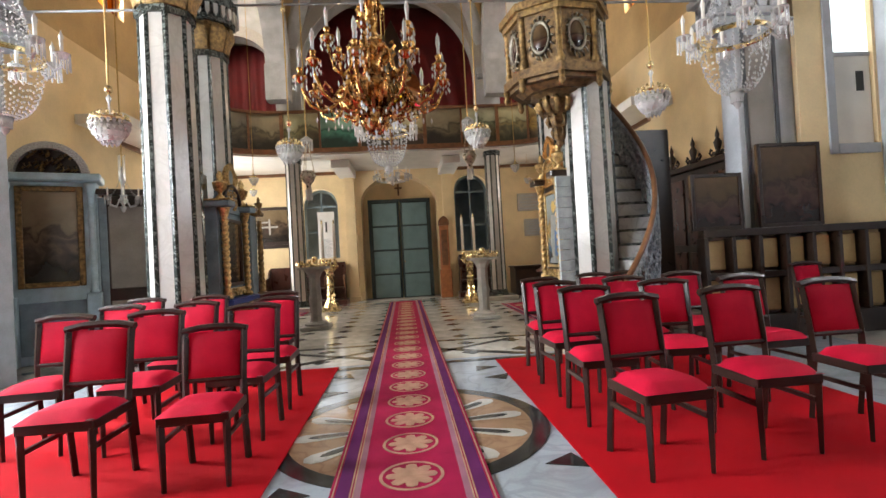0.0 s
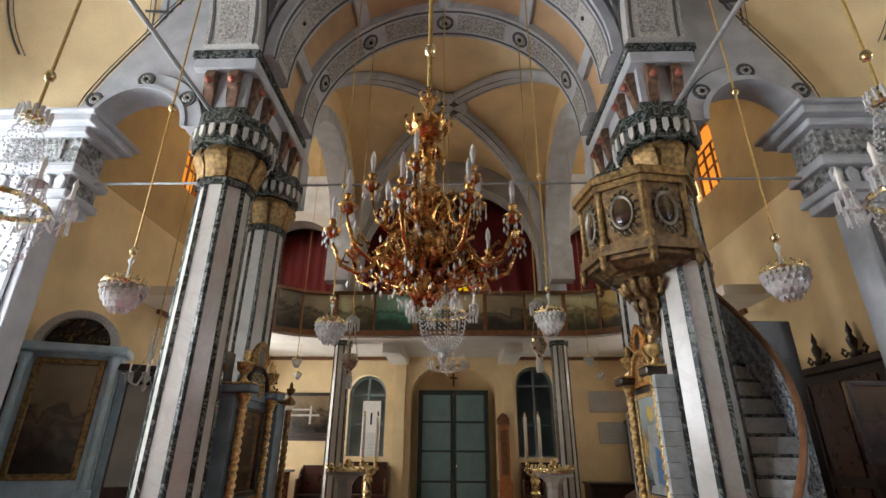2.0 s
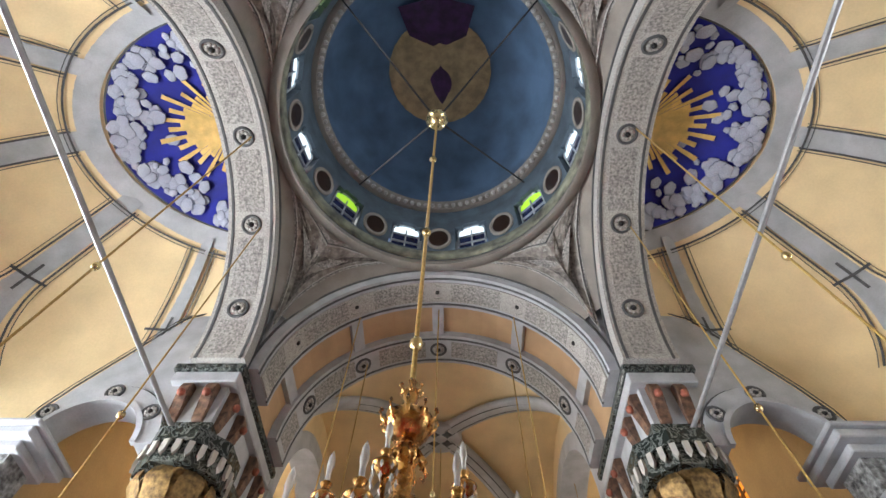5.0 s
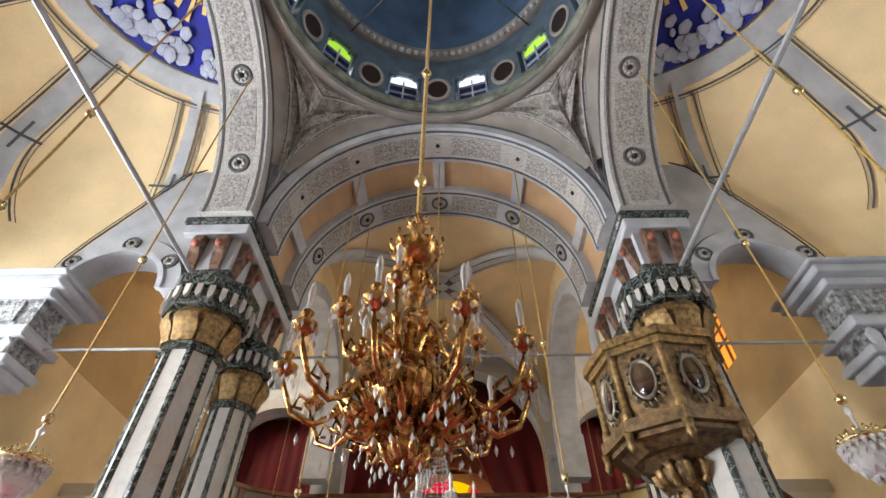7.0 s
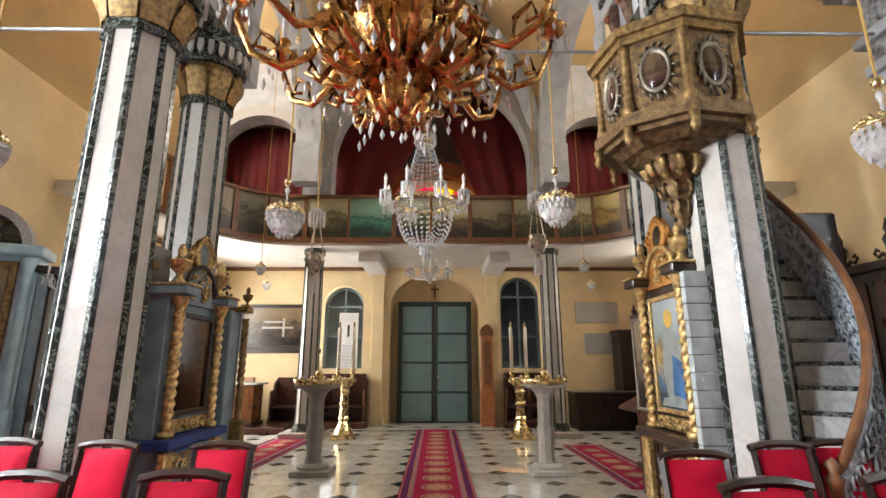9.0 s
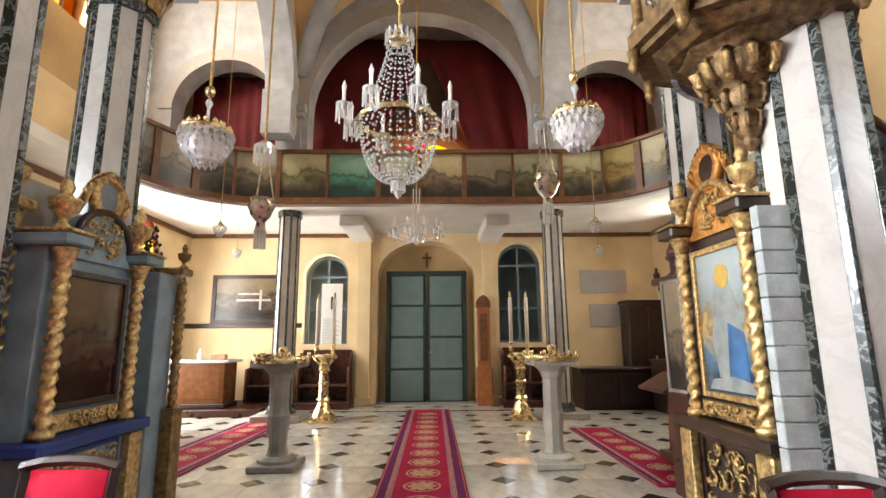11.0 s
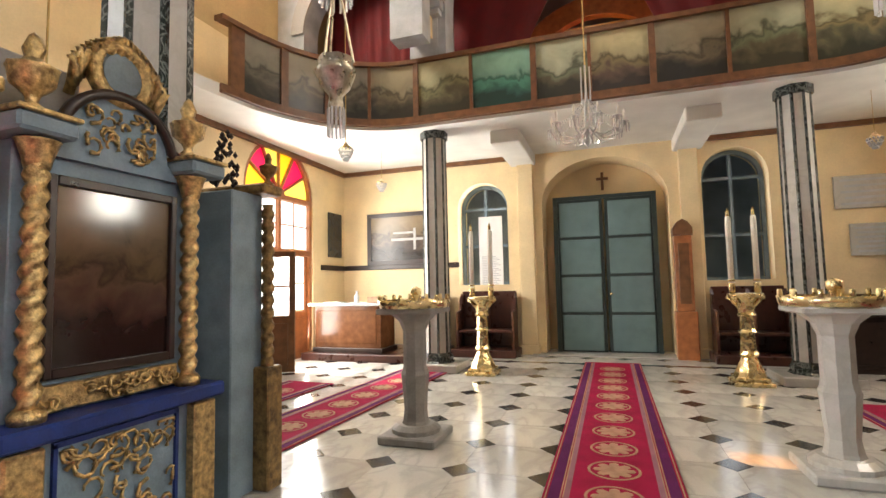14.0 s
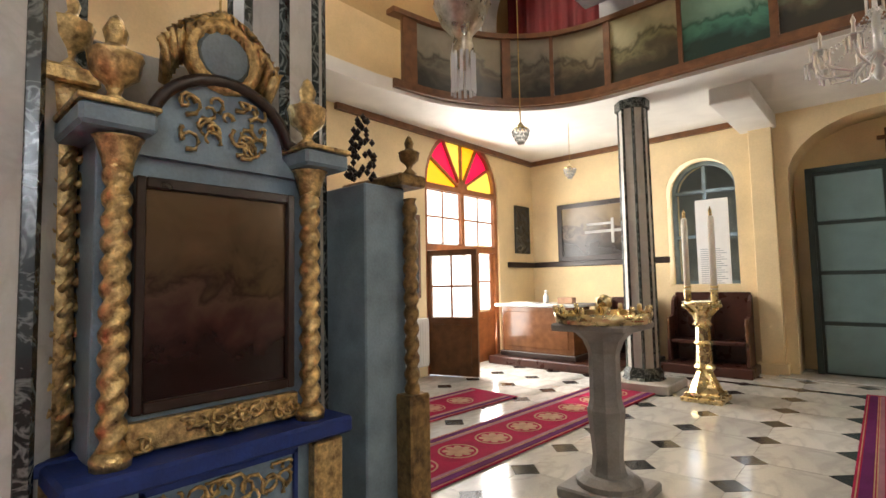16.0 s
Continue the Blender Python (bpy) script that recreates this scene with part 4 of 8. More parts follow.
for qx in (-1, 1):
    for qy in (-1, 1):
        root = thing("pendentive_relief", "grey painted winged relief in a triangular frame", "relief", group="pendentive reliefs")
        tri = [(17, 0.78), (45, 0.86), (73, 0.78), (54, 0.52), (45, 0.3), (36, 0.52)]
        bm = B()
        pendentive_patch(bm, qx, qy, [(a + (a - 45) * 0.22, t + (t - 0.62) * 0.22) for a, t in tri], 0.02)
        part("border", bm, SPECKLE, root, "speckled plaster border")
        bm = B()
        pendentive_patch(bm, qx, qy, tri, 0.03)
        part("field", bm, PANEL, root, "brown-grey painted field")
        for f, r_, mt in ((1.0, 0.016, STIPPLE), (1.06, 0.01, GREYDK)):
            out = []
            loop = tri + tri[:1]
            for p, q in zip(loop, loop[1:]):
                out += [(p[0] + (q[0] - p[0]) * i / 5, p[1] + (q[1] - p[1]) * i / 5) for i in range(5)]
            out.append(tri[0])
            bm = B()
            tube(bm, [pendentive_point(qx, qy, 45 + (a - 45) * f, 0.62 + (t - 0.62) * f, 0.035) for a, t in out], r_, 5)
            part("frame", bm, mt, root)
        for sx in (-1, 1):
            bm = B()
            pendentive_patch(bm, qx, qy, [(45 + sx * x, t) for x, t in ((2, 0.64), (8, 0.72), (16, 0.76), (23, 0.755), (19, 0.69), (13, 0.66), (8, 0.58))], 0.045, 2)
            part("wing", bm, WINGED, root, "dark painted wing")
        bm = B()
        pendentive_patch(bm, qx, qy, [(42, 0.72), (45, 0.77), (48, 0.72), (51, 0.6), (47, 0.5), (45, 0.4), (43, 0.5), (39, 0.6)], 0.05, 2)
        part("body_shape", bm, WINGED, root, "dark painted body of the relief")

# drum windows, niches, band
FR = material("pale_window_frame", (0.42, 0.47, 0.52), 0.6, 0, 0.2, 6, 0.1)
DKB = material("dark_blue_pane", (0.02, 0.03, 0.10), 0.2, 0, 0.3, 3, 0.02)
BRIGHT = glow("daylit_white_glass", (0.8, 0.92, 1.0), 1.6)
GREEN = glow("daylit_green_glass", (0.45, 0.85, 0.05), 0.75)
for k in range(12):
    a = 15 + 30 * k
    m = Matrix.Translation((0, CY, 0)) @ Matrix.Rotation(radians(a), 4, "Z") @ Matrix.Translation((2.72, 0, 0))
    root = thing("dome_window", "arched dome window with blue panes and bright upper lights", "window", m, "dome windows", "structure")
    bm = B()
    for u in (-0.3, 0.27, -0.015):
        slab(bm, "y", ((u, 10.45), (u + 0.03, 10.45), (u + 0.03, 11.3), (u, 11.3)), -0.04, 0.04)
    for z in (10.45, 10.78, 11.08):
        slab(bm, "y", ((-0.3, z), (0.3, z), (0.3, z + 0.03), (-0.3, z + 0.03)), -0.04, 0.04)
    arch_band(bm, "y", 0, 0.27, 0.31, 11.3, -0.04, 0.04, ry=0.7, seg=10)
    part("window_frame", bm, FR, root)
    part("lower_pane", box(B(), -0.005, 0.005, -0.28, 0.28, 10.46, 11.08), DKB, root, "dark blue lower panes")
    bm = B()
    pts = [(-0.28, 11.1), (0.28, 11.1)] + [(0.28 * math.cos(math.pi * i / 8), 11.3 + 0.19 * math.sin(math.pi * i / 8)) for i in range(9)]
    slab(bm, "y", pts, -0.005, 0.005)
    green = a % 360 in (45, 135, 225, 315)
    part("upper_pane", bm, GREEN if green else BRIGHT, root, "yellow-green upper panes" if green else "bright upper panes")
    # niche between the windows
    m2 = Matrix.Translation((0, CY, 0)) @ Matrix.Rotation(radians(a + 15), 4, "Z") @ Matrix.Translation((2.585, 0, 0))
    root = thing("painted_medallion", "dark oval painted medallion on the dome drum", "medallion", m2, "drum medallions")
    rot = Matrix.Rotation(-math.pi / 2, 4, "Y")
    part("field", lathe(B(), [(0.2, 0), (0.2, 0.012), (0, 0.014)], 20, m=Matrix.Translation((0, 0, 10.9)) @ rot @ Matrix.Diagonal((1.7, 1, 1, 1))), DARKWOOD, root)
    part("rim", lathe(B(), [(0.27, 0), (0.27, 0.015), (0.24, 0.03), (0.2, 0.015), (0.2, 0)], 20, m=Matrix.Translation((0, 0, 10.9)) @ rot @ Matrix.Diagonal((1.7, 1, 1, 1))), BROWNGREY, root)
# relief band and bulbs round the ring
bm = B()
for k in range(96):
    a = 2 * math.pi * k / 96
    lathe(bm, [(0.055, 0), (0.05, 0.05), (0, 0.07)], 6, m=Matrix.Translation((2.44 * math.cos(a), CY + 2.44 * math.sin(a), 12.24)) @ Matrix.Rotation(math.pi, 4, "X"))
tagged(part("trim_garland", bm, STIPPLE), "pale plaster garland round the dome", "garland", kind="structure")
bm = B()
lathe(bm, [(2.585, 10.02), (2.56, 10.03), (2.56, 10.33), (2.585, 10.34)], 64, (0, CY, 0), cap=False)
tagged(part("trim_drum_band", bm, material("olive_painted_band", (0.26, 0.27, 0.2), 0.8, 0, 0.6, 4, 0.3, second=(0.07, 0.07, 0.06)), smooth=True), "olive painted band below the dome windows", "band", kind="structure")
# dome fresco: plain painted shapes
root = thing("dome_fresco", "worn dome painting with a pale gold disc and purple form", "fresco", Matrix.Translation((0, CY, 12.4)))
bm = B()
g = []
c0 = bm.verts.new((0, 0.25, 2.42))
for i in range(24):
    a = 2 * math.pi * i / 24
    x, y = 1.25 * math.cos(a), -0.1 + 1.25 * math.sin(a)
    g.append(bm.verts.new((x, y, math.sqrt(2.43 ** 2 - x * x - y * y))))
for i in range(24):
    bm.faces.new((c0, g[i], g[(i + 1) % 24]))
part("gold_disc", bm, material("pale_gold_fresco", (0.36, 0.26, 0.14), 0.8, 0, 0.4, 4, 0.1), root)
bm = B()
def blob(bm, pts, z):
    vs = [bm.verts.new((x, y, math.sqrt(z * z - x * x - y * y))) for x, y in pts]
    c = bm.verts.new((sum(x for x, y in pts) / len(pts), sum(y for x, y in pts) / len(pts), z - 0.1))
    for i in range(len(vs)):
        bm.faces.new((c, vs[i], vs[(i + 1) % len(vs)]))
blob(bm, [(-0.9, -1.6), (-0.7, -0.9), (-0.4, -0.3), (-0.12, 0.5), (0.05, 0.75), (0.2, 0.5), (0.45, -0.1), (0.6, -0.8), (0.8, -1.6), (0, -1.8)], 2.4)
part("purple_form", bm, material("purple_fresco", (0.05, 0.015, 0.07), 0.8, 0, 0.6, 5, 0.1), root)

# gallery parapet with painted panels
def painting(name, sky, mid, ground, seed, scale=3.0):
    mt = bpy.data.materials.new(name)
    mt.use_nodes = True
    n, l = mt.node_tree.nodes, mt.node_tree.links
    bs = n["Principled BSDF"]
    co = n.new("ShaderNodeTexCoord")
    nz = n.new("ShaderNodeTexNoise")
    nz.noise_dimensions = "4D"
    nz.inputs["W"].default_value = seed
    nz.inputs["Scale"].default_value, nz.inputs["Detail"].default_value, nz.inputs["Distortion"].default_value = scale, 8, 0.6
    l.new(co.outputs["Object"], nz.inputs["Vector"])
    sep = n.new("ShaderNodeSeparateXYZ")
    l.new(co.outputs["Generated"], sep.inputs["Vector"])
    ad = n.new("ShaderNodeMath")
    ad.operation = "MULTIPLY_ADD"
    ad.inputs[1].default_value = 0.9
    l.new(nz.outputs["Fac"], ad.inputs[0])
    sb = n.new("ShaderNodeMath")
    sb.operation = "SUBTRACT"
    sb.inputs[1].default_value = 0.45
    l.new(sep.outputs["Z"], sb.inputs[0])
    l.new(sb.outputs["Value"], ad.inputs[2])
    rp = n.new("ShaderNodeValToRGB")
    e = rp.color_ramp.elements
    e[0].position, e[0].color = 0.15, (*[c * 0.35 for c in ground], 1)
    e[1].position, e[1].color = 0.9, (*sky, 1)
    for p, c in ((0.32, ground), (0.45, mid), (0.52, tuple(x * 0.45 for x in mid)), (0.62, tuple(0.7 * x for x in sky))):
        q = e.new(p)
        q.color = (*c, 1)
    l.new(ad.outputs["Value"], rp.inputs["Fac"])
    l.new(rp.outputs["Color"], bs.inputs["Base Color"])
    bs.inputs["Roughness"].default_value = 0.35
    return mt


PAINT = [painting("landscape_painting", *c) for c in (
    ((0.525, 0.500, 0.300), (0.200, 0.188, 0.088), (0.088, 0.075, 0.037), 1.0), ((0.250, 0.450, 0.338), (0.075, 0.250, 0.175), (0.037, 0.125, 0.094), 2.0),
    ((0.450, 0.450, 0.300), (0.150, 0.163, 0.088), (0.088, 0.075, 0.037), 3.0), ((0.500, 0.425, 0.225), (0.200, 0.150, 0.062), (0.100, 0.062, 0.037), 4.0),
    ((0.325, 0.275, 0.175), (0.138, 0.112, 0.062), (0.062, 0.050, 0.031), 5.0), ((0.550, 0.525, 0.312), (0.250, 0.200, 0.088), (0.088, 0.088, 0.050), 6.0),
    ((0.275, 0.250, 0.188), (0.125, 0.112, 0.075), (0.062, 0.056, 0.037), 7.0), ((0.650, 0.525, 0.200), (0.375, 0.250, 0.062), (0.125, 0.088, 0.037), 8.0))]
stops = [-5.3, -5.05, -4.6, -4.0, -3.12, -2.05, -0.93, 0.0, 0.97, 2.05, 3.12, 4.0, 4.6, 5.05, 5.3]
order = [6, 4, 6, 4, 0, 1, 2, 3, 4, 2, 5, 7, 5, 4]


def edge_y(x):
    ax = abs(x)
    if ax <= 3.1:
        return 11.9
    u = min(1, (ax - 3.1) / 2.25)
    return 11.9 - 2.85 * (1 - math.sqrt(max(0, 1 - u ** 2.2)))


root = thing("gallery_parapet", "curved wooden gallery parapet with dark landscape panels", "parapet", kind="structure")
def ribbon(bm, x0, x1, z0, z1, w0, w1, n):
    prev = None
    for i in range(n + 1):
        x = x0 + (x1 - x0) * i / n
        e = 0.01
        d = Vector((2 * e, edge_y(x + e) - edge_y(x - e), 0)).normalized()
        nn = Vector((d.y, -d.x, 0))
        p = Vector((x, edge_y(x), 0))
        cur = [bm.verts.new((p + nn * w) + Vector((0, 0, z))) for w, z in ((w0, z0), (w1, z0), (w1, z1), (w0, z1))]
        if prev:
            for k in range(4):
                bm.faces.new((prev[k], prev[(k + 1) % 4], cur[(k + 1) % 4], cur[k]))
        else:
            bm.faces.new(cur[::-1])
        prev = cur
    bm.faces.new(prev)
bm = B()
ribbon(bm, -5.34, 5.34, 5.72, 5.8, -0.1, 0.07, 90)
part("top_rail", bm, BROWNWOOD, root, "brown moulded handrail")
bm = B()
ribbon(bm, -5.34, 5.34, GZ + 0.1, GZ + 0.2, -0.04, 0.07, 90)
ribbon(bm, -5.34, 5.34, GZ + 0.06, GZ + 0.1, -0.04, 0.1, 90)
part("bottom_rail", bm, BROWNWOOD, root)
for i, (x0, x1) in enumerate(zip(stops, stops[1:])):
    bm = B()
    ribbon(bm, x0 + 0.01, x1 - 0.01, GZ + 0.2, 5.72, -0.03, 0.0, 8)
    pn = part("painted_panel", bm, PAINT[order[i]], root, "dark oil-painted landscape panel")
for i, x in enumerate(stops):
    bm = B()
    w = 0.05 if i % 2 == 0 else 0.028
    if i in (0, 14):
        w = 0.02
    ribbon(bm, x - w, x + w, GZ + 0.2, 5.72, -0.03, 0.045, 1)
    part("stile", bm, BROWNWOOD, root)
# beams under the gallery, ceiling border
bm = B()
for x in (-1.62, 1.78):
    box(bm, x - 0.28, x + 0.28, 12.6, 14.7, GZ - 0.25, GZ, 0.02)
tagged(part("gallery_beam_trim", bm, WHITEP), "white plaster beams under the gallery", "beam", kind="structure")
bm = B()
box(bm, -XW, -1.95, 14.62, 14.7, GZ - 0.1, GZ)
box(bm, 2.1, XW, 14.62, 14.7, GZ - 0.1, GZ)
box(bm, -XW, -XW + 0.08, 9.0, 14.62, GZ - 0.1, GZ)
box(bm, XW - 0.08, XW, 9.0, 14.62, GZ - 0.1, GZ)
tagged(part("trim_gallery_cornice", bm, BROWNWOOD), "brown moulding under the gallery ceiling", "moulding", kind="structure")

# red curtains behind the arcade
def curtain(x0, x1, z0, z1, y, label, t0=None, t1=None):
    bm = B()
    prev = None
    n = max(8, int((x1 - x0) / 0.06))
    for i in range(n + 1):
        x = x0 + (x1 - x0) * i / n
        d = 0.06 * math.sin(i * 1.35) + 0.03 * math.sin(i * 0.6)
        t = i / n
        cur = [bm.verts.new((x + ((t0 if t0 is not None else x0) + ((t1 if t1 is not None else x1) - (t0 if t0 is not None else x0)) * t - x) * (k / 6), y + d * (0.4 + 0.6 * (1 - k / 6)), z0 + (z1 - z0) * k / 6)) for k in range(7)]
        if prev:
            for k in range(6):
                bm.faces.new((prev[k], cur[k], cur[k + 1], prev[k + 1]))
        prev = cur
    ob = part("curtain", bm, CURTAIN, smooth=True)
    ob.modifiers.new("thick", "SOLIDIFY").thickness = 0.01
    return tagged(ob, label, "curtain", "gallery curtains")


curtain(-2.75, -2.1, 4.7, 9.4, 13.2, "deep red velvet curtain hanging in the gallery arch", -2.75, 0.35)
curtain(1.9, 2.75, 4.7, 9.4, 13.25, "deep red velvet curtain hanging in the gallery arch", 0.0, 2.75)
curtain(-5.7, -3.4, 4.7, 8.2, 13.0, "dark red curtain hanging in the side gallery arch")
curtain(3.4, 5.7, 4.7, 8.2, 13.0, "dark red curtain hanging in the side gallery arch")
# arched lunette with coloured glass at the back of the gallery
root = thing("gallery_lunette", "brown arched gallery window with yellow and red panes", "window", pose(0.1, 14.6, 0), kind="structure")
bm = B()
arch_band(bm, "x", 0, 1.55, 2.0, 5.85, -0.15, 0.05)
part("arch_frame", bm, ORANGEWOOD, root)
YPANE, RPANE = glow("daylit_yellow_glass", (1.0, 0.62, 0.0), 1.2), glow("daylit_red_glass", (0.9, 0.0, 0.06), 0.9)
for i in range(6):
    bm = B()
    a0, a1 = i * 30 + 2, i * 30 + 28
    pts = [(0.3 * math.cos(radians(a0)), 5.85 + 0.3 * math.sin(radians(a0)))] + [(1.2 * math.cos(radians(a0 + (a1 - a0) * j / 4)), 5.85 + 1.2 * math.sin(radians(a0 + (a1 - a0) * j / 4))) for j in range(5)] + [(0.3 * math.cos(radians(a1)), 5.85 + 0.3 * math.sin(radians(a1)))]
    slab(bm, "x", pts, -0.03, -0.02)
    part("pane", bm, YPANE if i in (0, 5, 2) else RPANE, root)

# iron tie rods
def rod(p, q, r=0.028, label="pale iron tie rod between the column capitals"):
    bm = B()
    tube(bm, [p, q], r, 8)
    tagged(part("tie_rod", bm, IRON), label, "tie rod", "tie rods")


for s in (-1, 1):
    rod((s * 3.18, 4.5, 6.0), (s * 3.18, -1.1, 6.0), 0.03)
    rod((s * 3.3, 4.6, 5.05), (s * 5.0, 4.6, 5.05), 0.02, "pale iron tie rod from column to wall pier")
rod((-2.8, 6.15, 5.9), (2.8, 6.15, 5.9), 0.022)

# ---- floor, carpets ----
PITCH = 0.73
SLABW = FLOORW.copy()
nn = SLABW.node_tree.nodes
oi = nn.new("ShaderNodeObjectInfo")
hs = nn.new("ShaderNodeHueSaturation")
mr = nn.new("ShaderNodeMapRange")
mr.inputs["To Min"].default_value, mr.inputs["To Max"].default_value = 0.86, 1.08
bsd = nn["Principled BSDF"]
src = bsd.inputs["Base Color"].links[0].from_socket
SLABW.node_tree.links.new(oi.outputs["Random"], mr.inputs["Value"])
SLABW.node_tree.links.new(mr.outputs["Result"], hs.inputs["Value"])
SLABW.node_tree.links.new(src, hs.inputs["Color"])
SLABW.node_tree.links.new(hs.outputs["Color"], bsd.inputs["Base Color"])
floor_ob = bpy.data.objects["floor"]
b, h = 0.155, PITCH / 2 - 0.0025
bm = B()
prism(bm, [(-h + b, -h), (h - b, -h), (h, -h + b), (h, h - b), (h - b, h), (-h + b, h), (-h, h - b), (-h, -h + b)], 0.006)
slab_me = bpy.data.meshes.new("marble_slab")
bm.to_mesh(slab_me)
bm.free()
slab_me.materials.append(SLABW)
bm = B()
d = b - 0.004
prism(bm, [(-d, 0), (0, -d), (d, 0), (0, d)], 0.007)
dia_me = bpy.data.meshes.new("black_inset")
bm.to_mesh(dia_me)
bm.free()
dia_me.materials.append(BLACKST)


def floor_pieces():
    for i in range(-8, 9):
        for j in range(14):
            x, y = 0.37 + (i - 0.5) * PITCH, 7.6 - 4 * PITCH + (j + 0.5) * PITCH
            if abs(x) < 6.2:
                o = new("marble_slab", slab_me)
                o.parent, o.location = floor_ob, (x, y, 0.0)
            if abs(0.37 + i * PITCH) < 6.2:
                o = new("black_inset", dia_me)
                o.parent, o.location = floor_ob, (0.37 + i * PITCH, 7.6 - 4 * PITCH + j * PITCH, 0.0)


def flat(bm, pts, z0, z1):
    prism(bm, pts, z1 - z0, Matrix.Translation((0, 0, z0)))


# blue-grey inlaid field under the dome
bm = B()
flat(bm, [(-6.0, -6.4), (6.0, -6.4), (6.0, 4.3), (-6.0, 4.3)], 0.0, 0.004)
part("blue_field", bm, FLOORB, floor_ob)
CI = (0.18, 1.7)
bm = B()
lathe(bm, [(1.0, 0.0), (1.0, 0.009), (1.14, 0.009), (1.14, 0.0)], 48, (CI[0], CI[1], 0))
part("inlay_ring", bm, BLACKST, floor_ob)
part("inlay_disc", lathe(B(), [(1.0, 0.0), (1.0, 0.007)], 48, (CI[0], CI[1], 0)), FLOORBR, floor_ob)
for k in range(12):
    m = Matrix.Translation((*CI, 0)) @ Matrix.Rotation(k * math.pi / 6 + 0.12, 4, "Z")
    for nm, w, L, mt, z in (("inlay_petal", 0.085, 0.97, MARBLE, 0.010), ("inlay_petal_core", 0.035, 0.84, BLACKST, 0.013)):
        bm = B()
        pts = [(0.15, -0.015), (L - 0.1, -w), (L - 0.03, -w * 0.7), (L, 0), (L - 0.03, w * 0.7), (L - 0.1, w), (0.15, 0.015)]
        prism(bm, pts, z, m)
        part(nm, bm, mt, floor_ob)
for x, y, a in ((-0.62, 0.6, 20), (1.22, 0.75, -20), (-0.66, 2.95, 160), (1.2, 3.15, 200), (1.1, 3.6, 30), (-0.62, 3.65, -20)):
    bm = B()
    prism(bm, [(-0.16, -0.05), (0.16, -0.05), (0.0, 0.16)], 0.009, pose(x, y, 0, 0, 0, a))
    part("inlay_triangle", bm, BLACKST, floor_ob)
for pts in (((-2.2, 4.1), (2.2, 4.1)), ((-1.9, 4.25), (0.2, 5.6)), ((1.9, 4.25), (-0.2, 5.6)), ((-1.9, 5.6), (0.2, 4.3)), ((1.9, 5.6), (-0.2, 4.3)), ((-2.4, 5.75), (2.4, 5.75)), ((-6, 13.45), (6, 13.45))):
    (xa, ya), (xb, yb) = pts
    dv = Vector((xb - xa, yb - ya)).normalized()
    nv = Vector((-dv.y, dv.x)) * 0.06
    bm = B()
    flat(bm, [(xa - nv.x, ya - nv.y), (xb - nv.x, yb - nv.y), (xb + nv.x, yb + nv.y), (xa + nv.x, ya + nv.y)], 0.0, 0.0085)
    part("inlay_band", bm, BLACKST, floor_ob)


def carpet(name, x0, x1, y0, y1, label):
    bm = B()
    box(bm, x0, x1, y0, y1, 0.013, 0.021, 0.004)
    ob = part(name, bm, REDCARPET)
    return tagged(ob, label, "carpet", "red carpets")


carpet("red_carpet", -3.45, -0.75, -4.5, 4.2, "plain bright red carpet under the chairs")
carpet("red_carpet", 1.31, 4.0, -4.5, 3.99, "plain bright red carpet under the chairs")


RUGLILAC = material("rug_lilac_border", (0.30, 0.13, 0.17), 0.95, 0, 0.25, 5, 0.3, fine=250)


def runner(x0, y0, x1, y1, width, label, motif=0.55):
    """A long patterned runner from one end to the other."""
    d = Vector((x1 - x0, y1 - y0))
    L = d.length
    ang = math.atan2(d.y, d.x)
    root = thing("runner_rug", label, "rug", Matrix.Translation((x0, y0, 0)) @ Matrix.Rotation(ang, 4, "Z"), "runner rugs")
    w = width / 2
    part("field", box(B(), 0, L, -w, w, 0.013, 0.026, 0.004), RUG, root)
    bm = B()
    for s in (-1, 1):
        box(bm, 0.08, L - 0.08, *sorted((s * w * 0.76, s * w * 0.92)), 0.024, 0.0285)
    part("border", bm, RUGBLUE, root, "violet border stripes")
    bm = B()
    for s in (-1, 1):
        for f in (0.70, 0.735, 0.945):
            box(bm, 0.08, L - 0.08, *sorted((s * w * f, s * w * (f + 0.018))), 0.024, 0.029)
    part("border_line", bm, RUGCREAM, root, "cream border lines")
    bm = B()
    for s in (-1, 1):
        box(bm, 0.08, L - 0.08, *sorted((s * w * 0.62, s * w * 0.70)), 0.024, 0.0275)
    part("inner_border", bm, RUGLILAC, root, "lilac-grey inner border")
    med = None
    n = int(L / motif)
    for i in range(n):
        if med is None:
            bm = B()
            r = w * 0.42
            lathe(bm, [(r, 0), (r, 0.003), (r * 0.9, 0.003), (r * 0.9, 0)], 28, cap=False)
            for k in range(8):
                a = k * math.pi / 4
                prism(bm, [(r * 0.12, -r * 0.04), (r * 0.45, -r * 0.2), (r * 0.72, -r * 0.16), (r * 0.8, 0), (r * 0.72, r * 0.16), (r * 0.45, r * 0.2), (r * 0.12, r * 0.04)], 0.003, Matrix.Rotation(a, 4, "Z"))
            lathe(bm, [(r * 0.14, 0), (r * 0.12, 0.004)], 12)
            med = part("medallion", bm, RUGCREAM, root, "cream woven medallion")
            o = med
        else:
            o = new("medallion", med.data)
            o.parent = root
        o.location = ((i + 0.5) * motif, 0, 0.0262)
    return root


runner(0.18, -4.5, 0.14, 13.55, 1.0, "long crimson runner rug with cream medallions and violet borders")
runner(-3.35, 6.9, -3.1, 12.0, 0.95, "crimson runner rug with cream medallions beside the shrine")
runner(-4.75, 7.4, -4.55, 10.6, 0.9, "crimson runner rug with cream medallions near the open door")
